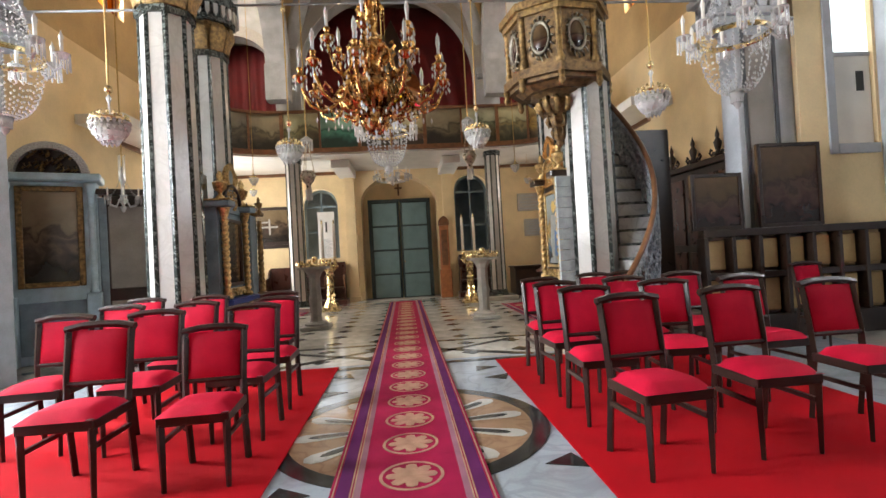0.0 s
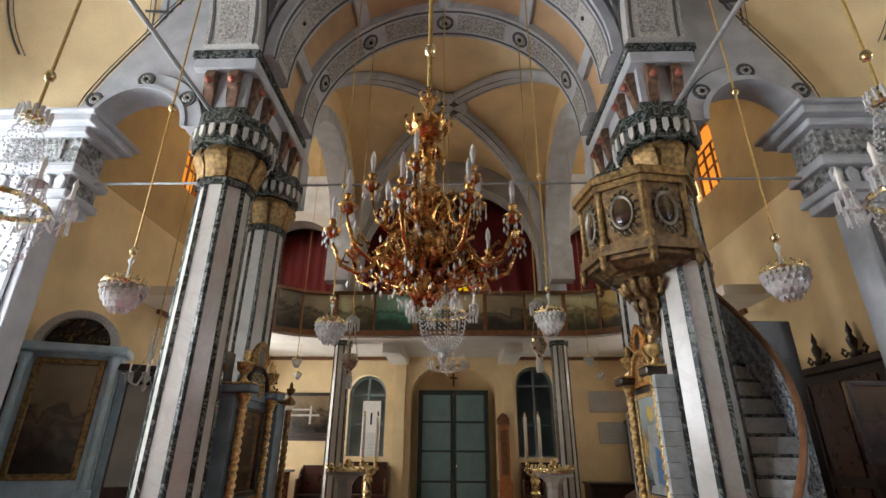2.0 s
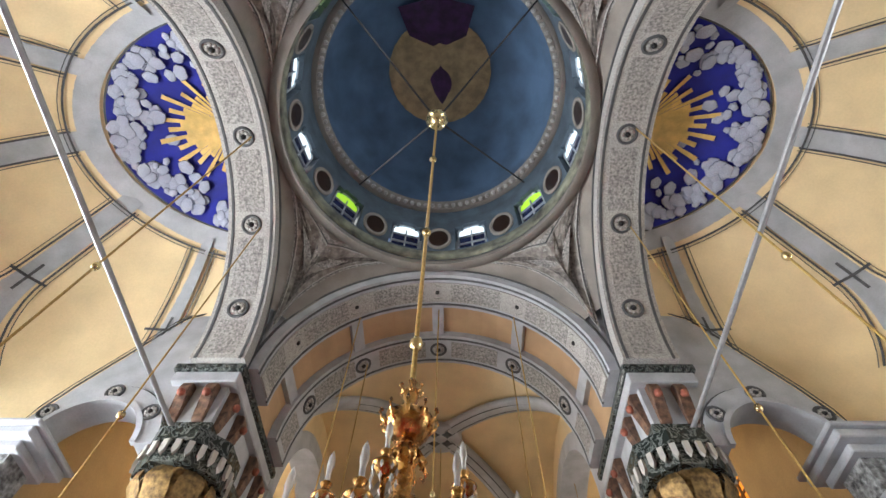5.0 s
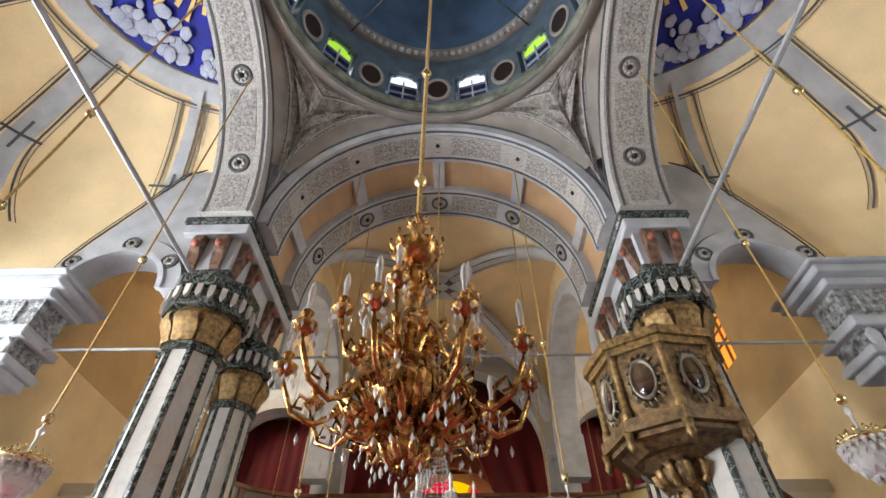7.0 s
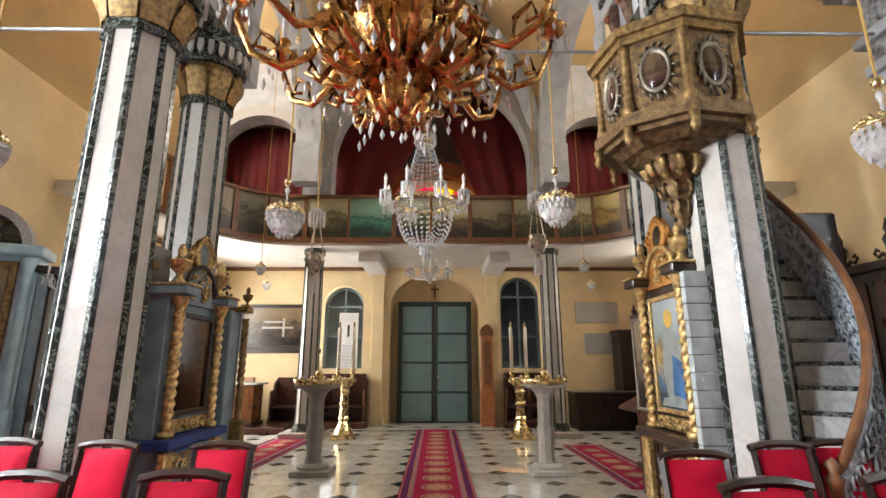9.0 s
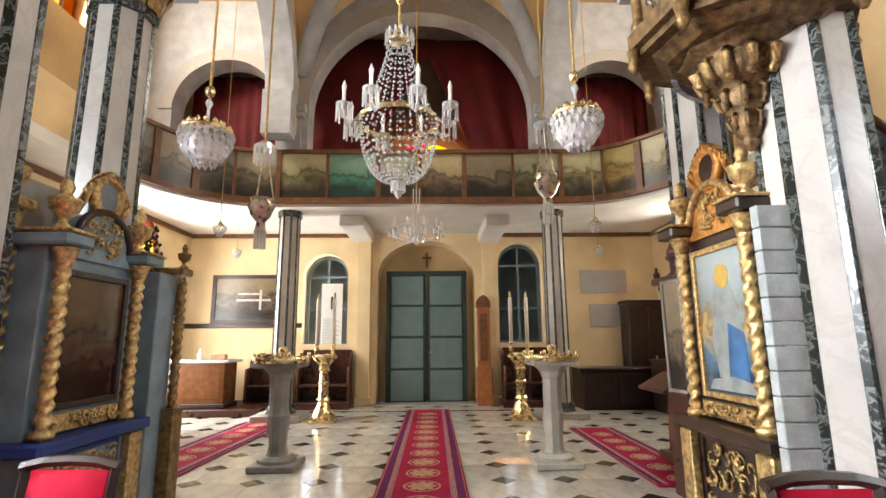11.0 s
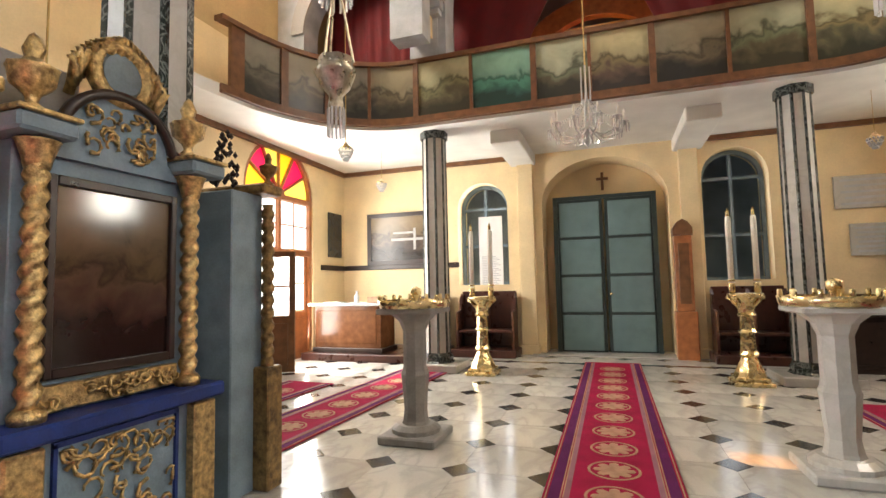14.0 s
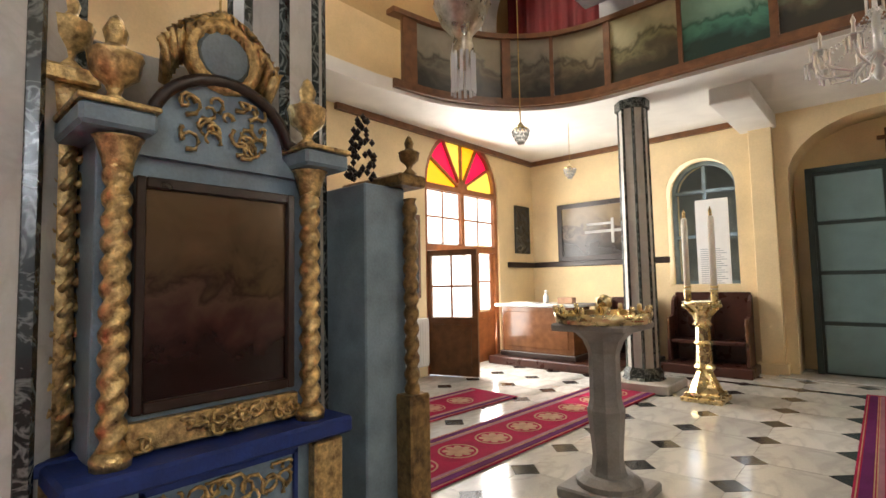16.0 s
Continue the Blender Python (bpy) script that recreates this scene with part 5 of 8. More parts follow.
runner(3.15, 7.2, 3.15, 10.9, 0.8, "crimson runner rug with cream medallions beside the throne")

# ---- chairs ----
def make_chair():
    root = thing("dining_chair", "dark walnut chair with crimson velvet seat and back", "chair", group="chairs of the nave")
    g2 = B()
    nx, ny = 8, 8
    vv = {}
    for i in range(nx + 1):
        for j in range(ny + 1):
            u, v = -1 + 2 * i / nx, -1 + 2 * j / ny
            puff = (1 - u ** 4) * (1 - v ** 4)
            wdt = 0.2 + 0.02 * (1 - (v + 1) / 2)
            vv[i, j] = g2.verts.new((u * wdt, -0.215 + v * 0.215, 0.44 + 0.055 * puff ** 0.5))
    for i in range(nx):
        for j in range(ny):
            g2.faces.new((vv[i, j], vv[i + 1, j], vv[i + 1, j + 1], vv[i, j + 1]))
    part("seat", g2, VELVET, root, "padded crimson velvet seat", smooth=True)
    bm = B()
    box(bm, -0.215, 0.215, -0.425, -0.395, 0.385, 0.445, 0.006)
    for s in (-1, 1):
        box(bm, *sorted((s * 0.19, s * 0.215)), -0.41, 0.0, 0.385, 0.44, 0.006)
    box(bm, -0.2, 0.2, -0.02, 0.01, 0.385, 0.44, 0.006)
    part("seat_frame", bm, DARKWOOD, root)
    for s in (-1, 1):
        bm = B()
        tube(bm, [(s * 0.195, -0.405, 0.40), (s * 0.19, -0.405, 0.0)], 0.026, 4, taper=0.62)
        part("front_leg", bm, DARKWOOD, root)
        bm = B()
        tube(bm, [(s * 0.19, 0.06, 0.0), (s * 0.19, 0.0, 0.42), (s * 0.195, 0.02, 0.6), (s * 0.2, 0.07, 0.87)], 0.024, 4)
        part("back_leg", bm, DARKWOOD, root)
        bm = B()
        box(bm, s * 0.19 - 0.012, s * 0.19 + 0.012, -0.39, 0.02, 0.28, 0.305)
        part("stretcher", bm, DARKWOOD, root)
    bm = B()
    pts = [(-0.22, 0.075, 0.875), (-0.12, 0.082, 0.895), (0, 0.085, 0.9), (0.12, 0.082, 0.895), (0.22, 0.075, 0.875)]
    tube(bm, pts, 0.03, 6, flat=0.8)
    part("top_rail", bm, DARKWOOD, root)
    bm = B()
    tube(bm, [(-0.19, 0.012, 0.555), (0.19, 0.012, 0.555)], 0.017, 6)
    part("lower_rail", bm, DARKWOOD, root)
    bm = B()
    vv = {}
    for side in (0, 1):
        for i in range(7):
            for j in range(7):
                u, v = -1 + i / 3, -1 + j / 3
                z = 0.715 + 0.15 * v
                y = 0.04 + 0.03 * v
                puff = 0.022 * ((1 - u ** 4) * (1 - v ** 4)) ** 0.5
                vv[side, i, j] = bm.verts.new((u * 0.172, y - puff - 0.004 if side == 0 else y + puff * 0.5 + 0.004, z))
    for side in (0, 1):
        for i in range(6):
            for j in range(6):
                f = [vv[side, i, j], vv[side, i + 1, j], vv[side, i + 1, j + 1], vv[side, i, j + 1]]
                bm.faces.new(f if side == 0 else f[::-1])
    part("backrest", bm, VELVET, root, "padded crimson velvet back", smooth=True)
    return root


CHAIRS = [(-1.22, 1.22), (-1.19, 2.05), (-1.19, 2.85), (-1.42, 3.88), (-1.99, 1.16), (-1.99, 1.96), (-2.02, 2.85), (-2.3, 3.95), (-2.8, 2.05), (-2.86, 3.01), (-3.15, 4.1), (1.74, 0.8),
          (1.77, 1.74), (1.77, 2.59), (1.83, 3.42), (2.58, 0.94), (2.61, 1.95), (2.58, 2.72), (2.66, 3.8), (3.45, 1.05), (3.42, 1.99), (3.4, 2.98), (3.14, 3.86), (5.6, 3.75)]
rnd = random.Random(3)
ch = make_chair()
ch.matrix_world = pose(*CHAIRS[0], 0.021, 0, 0, 3) @ Matrix.Diagonal((1.03, 1.03, 1.08, 1))
for x, y in CHAIRS[1:]:
    copy_thing(ch, pose(x, y, 0.021 if abs(x) < 3.5 else 0.004, 0, 0, rnd.uniform(-6, 6)) @ Matrix.Diagonal((1.03, 1.03, 1.08, 1)))

# ---- doors and windows ----
root = thing("door_1", "closed teal double door with dark green frame and eight panels", "door", pose(0.08, 14.98, 0), kind="structure")
bm = B()
for x0, x1 in ((-1.09, -1.0), (1.0, 1.09)):
    box(bm, x0, x1, -0.06, 0.06, 0, 3.5)
box(bm, -1.09, 1.09, -0.06, 0.06, 3.42, 3.5)
part("door_frame", bm, DOORDARK, root)
for s in (-1, 1):
    bm = B()
    x0, x1 = sorted((s * 0.02, s * 1.0))
    box(bm, x0, x1, -0.01, 0.03, 0.02, 3.42)
    leaf = part("leaf", bm, DOORDARK, root)
    for k in range(4):
        bm = B()
        box(bm, x0 + (0.07 if s > 0 else 0.04), x1 - (0.04 if s > 0 else 0.07), -0.035, -0.005, 0.06 + k * 0.84, 0.06 + k * 0.84 + 0.78, 0.012)
        part("panel", bm, DOORTEAL, leaf, "dusty teal door panel")
part("handle", lathe(B(), [(0.03, 0), (0.02, 0.04), (0.028, 0.06), (0, 0.075)], 10, m=Matrix.Translation((0.1, -0.03, 1.3)) @ Matrix.Rotation(math.pi / 2, 4, "X")), BRASS, root)
bm = B()
box(bm, -0.03, 0.03, -0.02, 0.02, 0, 0.42, 0.006)
box(bm, -0.13, 0.13, -0.022, 0.022, 0.24, 0.30, 0.006)
ob = tagged(part("wall_cross", bm, BROWNWOOD), "small dark wooden cross above the door", "cross")
ob.matrix_world = pose(0.08, 15.42, 3.68)
bm = B()
box(bm, -1.5, 1.7, 14.3, 15.4, 0.007, 0.03, 0.01)
tagged(part("door_threshold", bm, MARBLE), "worn marble threshold before the door", "threshold", kind="structure")

GLASSP = glass("clear_pane", (0.9, 0.95, 0.97), 0.02, 1.1)
for cx, top, lab in ((-2.62, 3.35, "arched grey-framed window with a notice board before it"), (2.62, 3.65, "arched dark-framed window")):
    root = thing("window_1" if cx < 0 else "window_2", lab, "window", pose(cx, 15.1, 0), kind="structure")
    bm = B()
    arch_band(bm, "x", 0, 0.52, 0.6, top, -0.05, 0.05)
    for x0, x1 in ((-0.6, -0.53), (0.53, 0.6), (-0.03, 0.03)):
        box(bm, x0, x1, -0.05, 0.05, 1.55, top + (0.5 if abs(x0) < 0.1 else 0))
    for z in (1.55, 2.45, top - 0.02):
        box(bm, -0.58, 0.58, -0.045, 0.045, z, z + 0.06)
    part("window_frame", bm, BLUEGREY, root)
    bm = B()
    pts = [(-0.55, 1.56), (0.55, 1.56)] + [(0.55 * math.cos(math.pi * i / 10), top + 0.55 * math.sin(math.pi * i / 10)) for i in range(11)]
    slab(bm, "x", pts, -0.004, 0.004)
    gp = part("pane", bm, GLASSP, root)
    gp.visible_shadow = False
    # backdrop wall added close outside so the panes look dark
    bm = B()
    box(bm, cx - 2.6, cx + 2.6, 17.2, 17.5, -1, 11)
    box(bm, cx - 2.6, cx + 2.6, 15.6, 17.2, -1.1, -1.0)
    tagged(part("backdrop_wall", bm, material("outside_wall", (0.28, 0.30, 0.30), 0.9, 0, 0.4, 1.2, 0.2)), "plain backdrop wall added outside the window", "wall", kind="structure")

# unseen wall added outside, only to block sun from the right window
bm = B()
box(bm, -0.3, 0.0, 15.6, 17.2, -1, 11)
tagged(part("sun_block_wall", bm, bpy.data.materials["outside_wall"]), "plain wall added outside to keep sun off the right window", "wall", kind="structure")
# arched side door, one leaf open
root = thing("door_2", "orange-brown arched wooden door with stained glass fan and one open leaf", "door", pose(-6.42, 12.15, 0), kind="structure")
bm = B()
arch_band(bm, "y", 0, 1.05, 1.16, 3.55, -0.06, 0.08)
for u in (-1.16, 1.05):
    slab(bm, "y", ((u, 0), (u + 0.11, 0), (u + 0.11, 3.55), (u, 3.55)), -0.06, 0.08)
slab(bm, "y", ((-1.06, 3.45), (1.06, 3.45), (1.06, 3.56), (-1.06, 3.56)), -0.06, 0.08)
slab(bm, "y", ((-1.06, 2.28), (1.06, 2.28), (1.06, 2.4), (-1.06, 2.4)), -0.06, 0.08)
slab(bm, "y", ((-0.05, 2.4), (0.05, 2.4), (0.05, 3.45), (-0.05, 3.45)), -0.05, 0.07)
for k in range(1, 6):
    a = math.pi * k / 6
    m = Matrix.Translation((0, 0, 3.55)) @ Matrix.Rotation(-a, 4, "X")
    q = Vector((0, math.cos(a), math.sin(a)))
    nq = Vector((0, -math.sin(a), math.cos(a))) * 0.02
    v = []
    slab(bm, "y", [(q.y * 0.15 - nq.y, 3.55 + q.z * 0.15 - nq.z), (q.y * 1.06 - nq.y, 3.55 + q.z * 1.06 - nq.z), (q.y * 1.06 + nq.y, 3.55 + q.z * 1.06 + nq.z), (q.y * 0.15 + nq.y, 3.55 + q.z * 0.15 + nq.z)], -0.04, 0.06)
arch_band(bm, "y", 0, 0.0005, 0.16, 3.55, -0.05, 0.075, seg=10)
part("door_frame", bm, ORANGEWOOD, root)
FANR, FANY, FANO, FANW = glow("lit_red_glass", (0.85, 0.0, 0.06), 1.0), glow("lit_amber_glass", (1.0, 0.50, 0.01), 1.0), glow("lit_yellow_glass", (1.0, 0.75, 0.10), 1.0), glow("daylit_frosted_pane", (1.0, 0.98, 0.94), 1.7)
for k, mt in enumerate((FANO, FANR, FANY, FANO, FANR, FANY)):
    a0, a1 = radians(k * 30 + 1.2), radians(k * 30 + 28.8)
    pts = [(0.16 * math.cos(a0), 3.56 + 0.16 * math.sin(a0))] + [(1.06 * math.cos(a0 + (a1 - a0) * j / 5), 3.56 + 1.06 * math.sin(a0 + (a1 - a0) * j / 5)) for j in range(6)] + [(0.16 * math.cos(a1), 3.56 + 0.16 * math.sin(a1))]
    bm = B()
    slab(bm, "y", pts, -0.012, -0.004)
    part("fan_pane", bm, mt, root, "coloured glass pane of the fan light")


def glazed(parent, y0, y1, z0, z1, nx, nz, w=0.0):
    bm = B()
    for i in range(1, nx):
        y = y0 + (y1 - y0) * i / nx
        slab(bm, "y", ((y - 0.015, z0), (y + 0.015, z0), (y + 0.015, z1), (y - 0.015, z1)), w - 0.02, w + 0.02)
    for j in range(1, nz):
        z = z0 + (z1 - z0) * j / nz
        slab(bm, "y", ((y0, z - 0.015), (y1, z - 0.015), (y1, z + 0.015), (y0, z + 0.015)), w - 0.02, w + 0.02)
    part("glazing_bar", bm, ORANGEWOOD, parent)
    for i in range(nx):
        for j in range(nz):
            bm = B()
            a0, a1 = y0 + (y1 - y0) * i / nx + 0.017, y0 + (y1 - y0) * (i + 1) / nx - 0.017
            b0, b1 = z0 + (z1 - z0) * j / nz + 0.017, z0 + (z1 - z0) * (j + 1) / nz - 0.017
            slab(bm, "y", ((a0, b0), (a1, b0), (a1, b1), (a0, b1)), w - 0.004, w + 0.004)
            gp = part("pane", bm, FANW, parent)
            gp.visible_shadow = False


glazed(root, -1.05, -0.05, 2.42, 3.45, 2, 2)
glazed(root, 0.05, 1.05, 2.42, 3.45, 2, 2)
bm = B()
slab(bm, "y", ((0.02, 0.02), (1.05, 0.02), (1.05, 1.05), (0.02, 1.05)), -0.03, 0.03)
for u in (0.02, 0.45, 0.95):
    slab(bm, "y", ((u, 1.05), (u + 0.1, 1.05), (u + 0.1, 2.28), (u, 2.28)), -0.03, 0.03)
slab(bm, "y", ((0.14, 0.16), (0.93, 0.16), (0.93, 0.9), (0.14, 0.9)), 0.03, 0.05)
lf = part("fixed_leaf", bm, ORANGEWOOD, root)
glazed(lf, 0.12, 0.45, 1.07, 2.28, 1, 2)
glazed(lf, 0.55, 0.95, 1.07, 2.28, 1, 2)
# open leaf swung inwards; darker wood than the fixed leaf stands for its shade
leaf_root = part("open_leaf", (lambda b: (slab(b, "y", ((0.0, 0.02), (0.98, 0.02), (0.98, 1.05), (0.0, 1.05)), -0.03, 0.03), slab(b, "y", ((0.0, 1.05), (0.1, 1.05), (0.1, 2.26), (0.0, 2.26)), -0.03, 0.03), slab(b, "y", ((0.88, 1.05), (0.98, 1.05), (0.98, 2.26), (0.88, 2.26)), -0.03, 0.03), slab(b, "y", ((0.1, 2.16), (0.88, 2.16), (0.88, 2.26), (0.1, 2.26)), -0.03, 0.03), slab(b, "y", ((0.12, 0.15), (0.86, 0.15), (0.86, 0.92), (0.12, 0.92)), 0.03, 0.05), b)[-1])(B()), BROWNWOOD, root, "inward open leaf, shade put into its darker wood")
leaf_root.matrix_local = Matrix.Translation((0.05, -1.05, 0)) @ Matrix.Rotation(radians(-72), 4, "Z")
glazed(leaf_root, 0.1, 0.88, 1.05, 2.16, 2, 2)
bm = B()
box(bm, -13, -7.2, 6.0, 18.0, -0.12, -0.02)
tagged(part("ground", bm, material("courtyard_paving", (0.5, 0.48, 0.44), 0.9, 0, 0.25, 1.5, 0.2)), "pale sunlit courtyard paving outside the side door", "paving", kind="structure")

# north side arched niche with dark door
bm = B()
arch_wall(bm, "y", 11.2, 12.8, 0.02, 4.2, XW + 0.25, XW + 0.33, [(12.0, 0.02, 0.02, 0.03, 0)])
tagged(part("door_3", bm, ORANGEWOOD), "brown wooden door in the side arch", "door", kind="structure")

root = thing("door_fan_light", "arched fan light of green and red glass above the side door", "fan light", pose(XW + 0.22, 12.0, 3.4), kind="structure")
FANG = glow("lit_green_glass", (0.25, 0.55, 0.12), 0.6)
for k in range(6):
    a0, a1 = radians(k * 30 + 1.5), radians(k * 30 + 28.5)
    bm = B()
    slab(bm, "y", [(0.15 * math.cos(a0), 0.15 * math.sin(a0))] + [(0.88 * math.cos(a0 + (a1 - a0) * j / 4), 0.88 * math.sin(a0 + (a1 - a0) * j / 4)) for j in range(5)] + [(0.15 * math.cos(a1), 0.15 * math.sin(a1))], -0.004, 0.004)
    part("fan_pane", bm, (FANG, FANR, FANY)[k % 3], root)
bm = B()
arch_band(bm, "y", 0, 0.88, 0.94, 0, -0.03, 0.03)
slab(bm, "y", ((-0.94, -0.07), (0.94, -0.07), (0.94, 0.0), (-0.94, 0.0)), -0.03, 0.03)
part("fan_frame", bm, ORANGEWOOD, root)

# transept windows: frames and panes
for s in (-1, 1):
    for cy in (0.2, 3.25):
        root = thing("window_3" if s < 0 else "window_4", "tall rectangular transept window with grey frame", "window", pose(s * (XT + 0.2), cy, 0), kind="structure")
        bm = B()
        zb = 2.4 if s < 0 else 3.6
        for u in (-0.75, -0.03, 0.69):
            slab(bm, "y", ((u, zb), (u + 0.06, zb), (u + 0.06, 5.6), (u, 5.6)), -0.04, 0.04)
        for z in (zb, 4.3, 5.0, 5.54):
            slab(bm, "y", ((-0.75, z), (0.75, z), (0.75, z + 0.06), (-0.75, z + 0.06)), -0.035, 0.035)
        part("window_frame", bm, FR, root)
        bm = B()
        slab(bm, "y", ((-0.72, zb + 0.02), (0.72, zb + 0.02), (0.72, 5.58), (-0.72, 5.58)), -0.004, 0.004)
        gp = part("pane", bm, GLASSP, root)
        gp.visible_shadow = False

# ---- west end furniture ----
def icon_material(name, c1, c2, c3, seed, scale=4.0, rough=0.25):
    mt = painting(name, c3, c2, c1, seed, scale)
    mt.node_tree.nodes["Principled BSDF"].inputs["Roughness"].default_value = rough
    return mt


ICON1 = icon_material("darkened_icon", (0.05, 0.022, 0.018), (0.075, 0.04, 0.026), (0.10, 0.06, 0.03), 11.0, 5, 0.12)
ICON2 = icon_material("bright_icon", (0.07, 0.14, 0.22), (0.36, 0.25, 0.09), (0.26, 0.31, 0.32), 12.0, 5, 0.2)
ICON3 = icon_material("dim_wall_icon", (0.05, 0.035, 0.025), (0.12, 0.08, 0.05), (0.22, 0.16, 0.09), 13.0, 4)

# wooden post by the door
root = thing("clock_case", "tall orange-brown wooden case beside the double door", "wooden case", pose(1.56, 14.38, 0))
bm = B()
box(bm, -0.2, 0.2, -0.15, 0.12, 0.0, 0.95, 0.015)
part("base", bm, ORANGEWOOD, root)
part("trunk", box(B(), -0.16, 0.16, -0.12, 0.12, 0.95, 2.45, 0.012), ORANGEWOOD, root)
part("panel", box(B(), -0.1, 0.1, -0.135, -0.12, 1.1, 2.3, 0.008), BROWNWOOD, root)
bm = B()
prism(bm, [(-0.18, 2.45), (0.18, 2.45), (0.18, 2.6), (0.1, 2.72), (0, 2.78), (-0.1, 2.72), (-0.18, 2.6)], 0.28, Matrix(((1, 0, 0, 0), (0, 0, -1, 0.13), (0, 1, 0, 0), (0, 0, 0, 1))))
part("hood", bm, BROWNWOOD, root)

# counter by the side door
CTR = marble("counter_marble", (0.50, 0.50, 0.48), (0.3, 0.3, 0.3), 0.2, 3, 0.4)
bm = B()
box(bm, -6.25, -3.55, 12.75, 14.65, 0.007, 0.16, 0.01)
tagged(part("red_platform", bm, REDWOOD), "low dark red wooden platform", "platform")
VARNISH = material("varnished_brown_wood", (0.17, 0.07, 0.03), 0.14, 0, 0.3, 6, 0.04)
root = thing("counter", "brown wooden candle counter with pale top on a red platform", "counter", pose(-5.2, 13.3, 0.16))
part("body", box(B(), -0.85, 0.75, -0.3, 0.4, 0.1, 1.0, 0.01), VARNISH, root)
part("plinth", box(B(), -0.9, 0.8, -0.34, 0.42, 0.0, 0.1, 0.01), DARKWOOD, root)
part("top", box(B(), -0.98, 0.86, -0.4, 0.46, 1.0, 1.06, 0.012), CTR, root, "pale marble top")
bm = B()
box(bm, -0.75, 0.65, -0.315, -0.3, 0.2, 0.9, 0.008)
part("front_panel", bm, VARNISH, root)
ob = part("bottle", lathe(B(), [(0.045, 0), (0.05, 0.02), (0.05, 0.14), (0.02, 0.18), (0.02, 0.23), (0.03, 0.235), (0.03, 0.26), (0, 0.265)], 14), PAPER, smooth=True)
tagged(ob, "white plastic bottle on the candle counter", "bottle").matrix_world = pose(-5.15, 13.25, 1.22)
ob = part("tissue_box", box(B(), -0.16, 0.16, -0.08, 0.08, 0, 0.12, 0.01), RUGCREAM)
tagged(ob, "beige cardboard box on the candle counter", "box").matrix_world = pose(-4.7, 13.25, 1.22)
ob = part("papers", box(B(), -0.2, 0.2, -0.1, 0.1, 0, 0.02, 0.004), PAPER)
tagged(ob, "stack of white papers on the candle counter", "papers").matrix_world = pose(-5.75, 13.3, 1.22)
# dark stalls behind
def stall(x0, x1, y0, y1, h, label):
    root = thing("wooden_stall", label, "stall", pose(x0, y0, 0.007), "stalls of the west wall")
    w, d = x1 - x0, y1 - y0
    part("back", box(B(), 0, w, d - 0.06, d, 0.16, h, 0.01), REDWOOD, root)
    part("plinth", box(B(), -0.1, w + 0.1, -0.25, d, 0, 0.16, 0.012), REDWOOD, root)
    part("seat", box(B(), 0.04, w - 0.04, 0.02, d - 0.06, 0.5, 0.56, 0.01), REDWOOD, root)
    n = max(2, round(w / 0.65) + 1)
    for i in range(n):
        x = w * i / (n - 1)
        bm = B()
        prism(bm, [(0.0, 0.16), (d - 0.06, 0.16), (d - 0.06, h - 0.05), (d * 0.6, h - 0.15), (d * 0.5, 0.98), (0.02, 0.95)], 0.05, Matrix(((0, 0, 1, x - 0.025), (1, 0, 0, 0), (0, 1, 0, 0), (0, 0, 0, 1))))
        part("arm", bm, REDWOOD, root)
        bm = B()
        lathe(bm, [(0.03, 0.56), (0.02, 0.6), (0.03, 0.68), (0.018, 0.76), (0.03, 0.85), (0.02, 0.95)], 8, (x, 0.02, 0))
        part("baluster", bm, BROWNWOOD, root, smooth=True)
    return root


stall(-3.1, -1.85, 14.05, 14.6, 1.4, "dark red wooden stall with turned balusters below the window")
stall(2.05, 3.3, 14.05, 14.6, 1.42, "dark wooden stall with turned balusters below the window")
stall(-4.35, -3.45, 14.0, 14.6, 1.3, "dark wooden stall behind the counter")
for x0, x1, y0, y1, h in ((3.7, 6.2, 13.2, 14.0, 0.95), (5.3, 6.25, 11.2, 13.1, 1.15)):
    root = thing("dark_cabinet", "low black wooden cabinet with panelled doors", "cabinet", pose(x0, y0, 0.007), "dark cabinets")
    w, d = x1 - x0, y1 - y0
    part("body", box(B(), 0, w, 0, d, 0.08, h - 0.05, 0.01), DARKWOOD, root)
    part("top", box(B(), -0.04, w + 0.04, -0.04, d + 0.04, h - 0.05, h, 0.01), DARKWOOD, root)
    part("plinth", box(B(), 0.03, w - 0.03, 0.03, d - 0.03, 0, 0.08), DARKWOOD, root)
    for i in range(3):
        a = w * i / 3
        dr = part("door", box(B(), a + 0.04, a + w / 3 - 0.04, -0.02, 0.0, 0.14, h - 0.12, 0.01), DARKWOOD, root)
ob = part("bottle", lathe(B(), [(0.045, 0), (0.05, 0.02), (0.05, 0.16), (0.02, 0.2), (0.02, 0.26), (0, 0.265)], 14), PAPER, smooth=True)
tagged(ob, "white bottle standing on the dark cabinet", "bottle").matrix_world = pose(5.6, 13.4, 0.957)
bm = B()
box(bm, -0.45, 0.45, -0.03, 0.03, 0, 1.9, 0.02)
root = thing("tall_cupboard", "tall dark wooden cupboard against the wall", "cupboard", pose(5.75, 14.55, 0.007))
part("body", box(B(), -0.5, 0.5, -0.4, 0.13, 0, 2.5, 0.012), DARKWOOD, root)
bm.free()
part("cornice", box(B(), -0.54, 0.54, -0.44, 0.13, 2.5, 2.6, 0.015), DARKWOOD, root)
for s in (-1, 1):
    part("door", box(B(), *sorted((s * 0.02, s * 0.47)), -0.42, -0.4, 0.1, 2.4, 0.01), DARKWOOD, root)
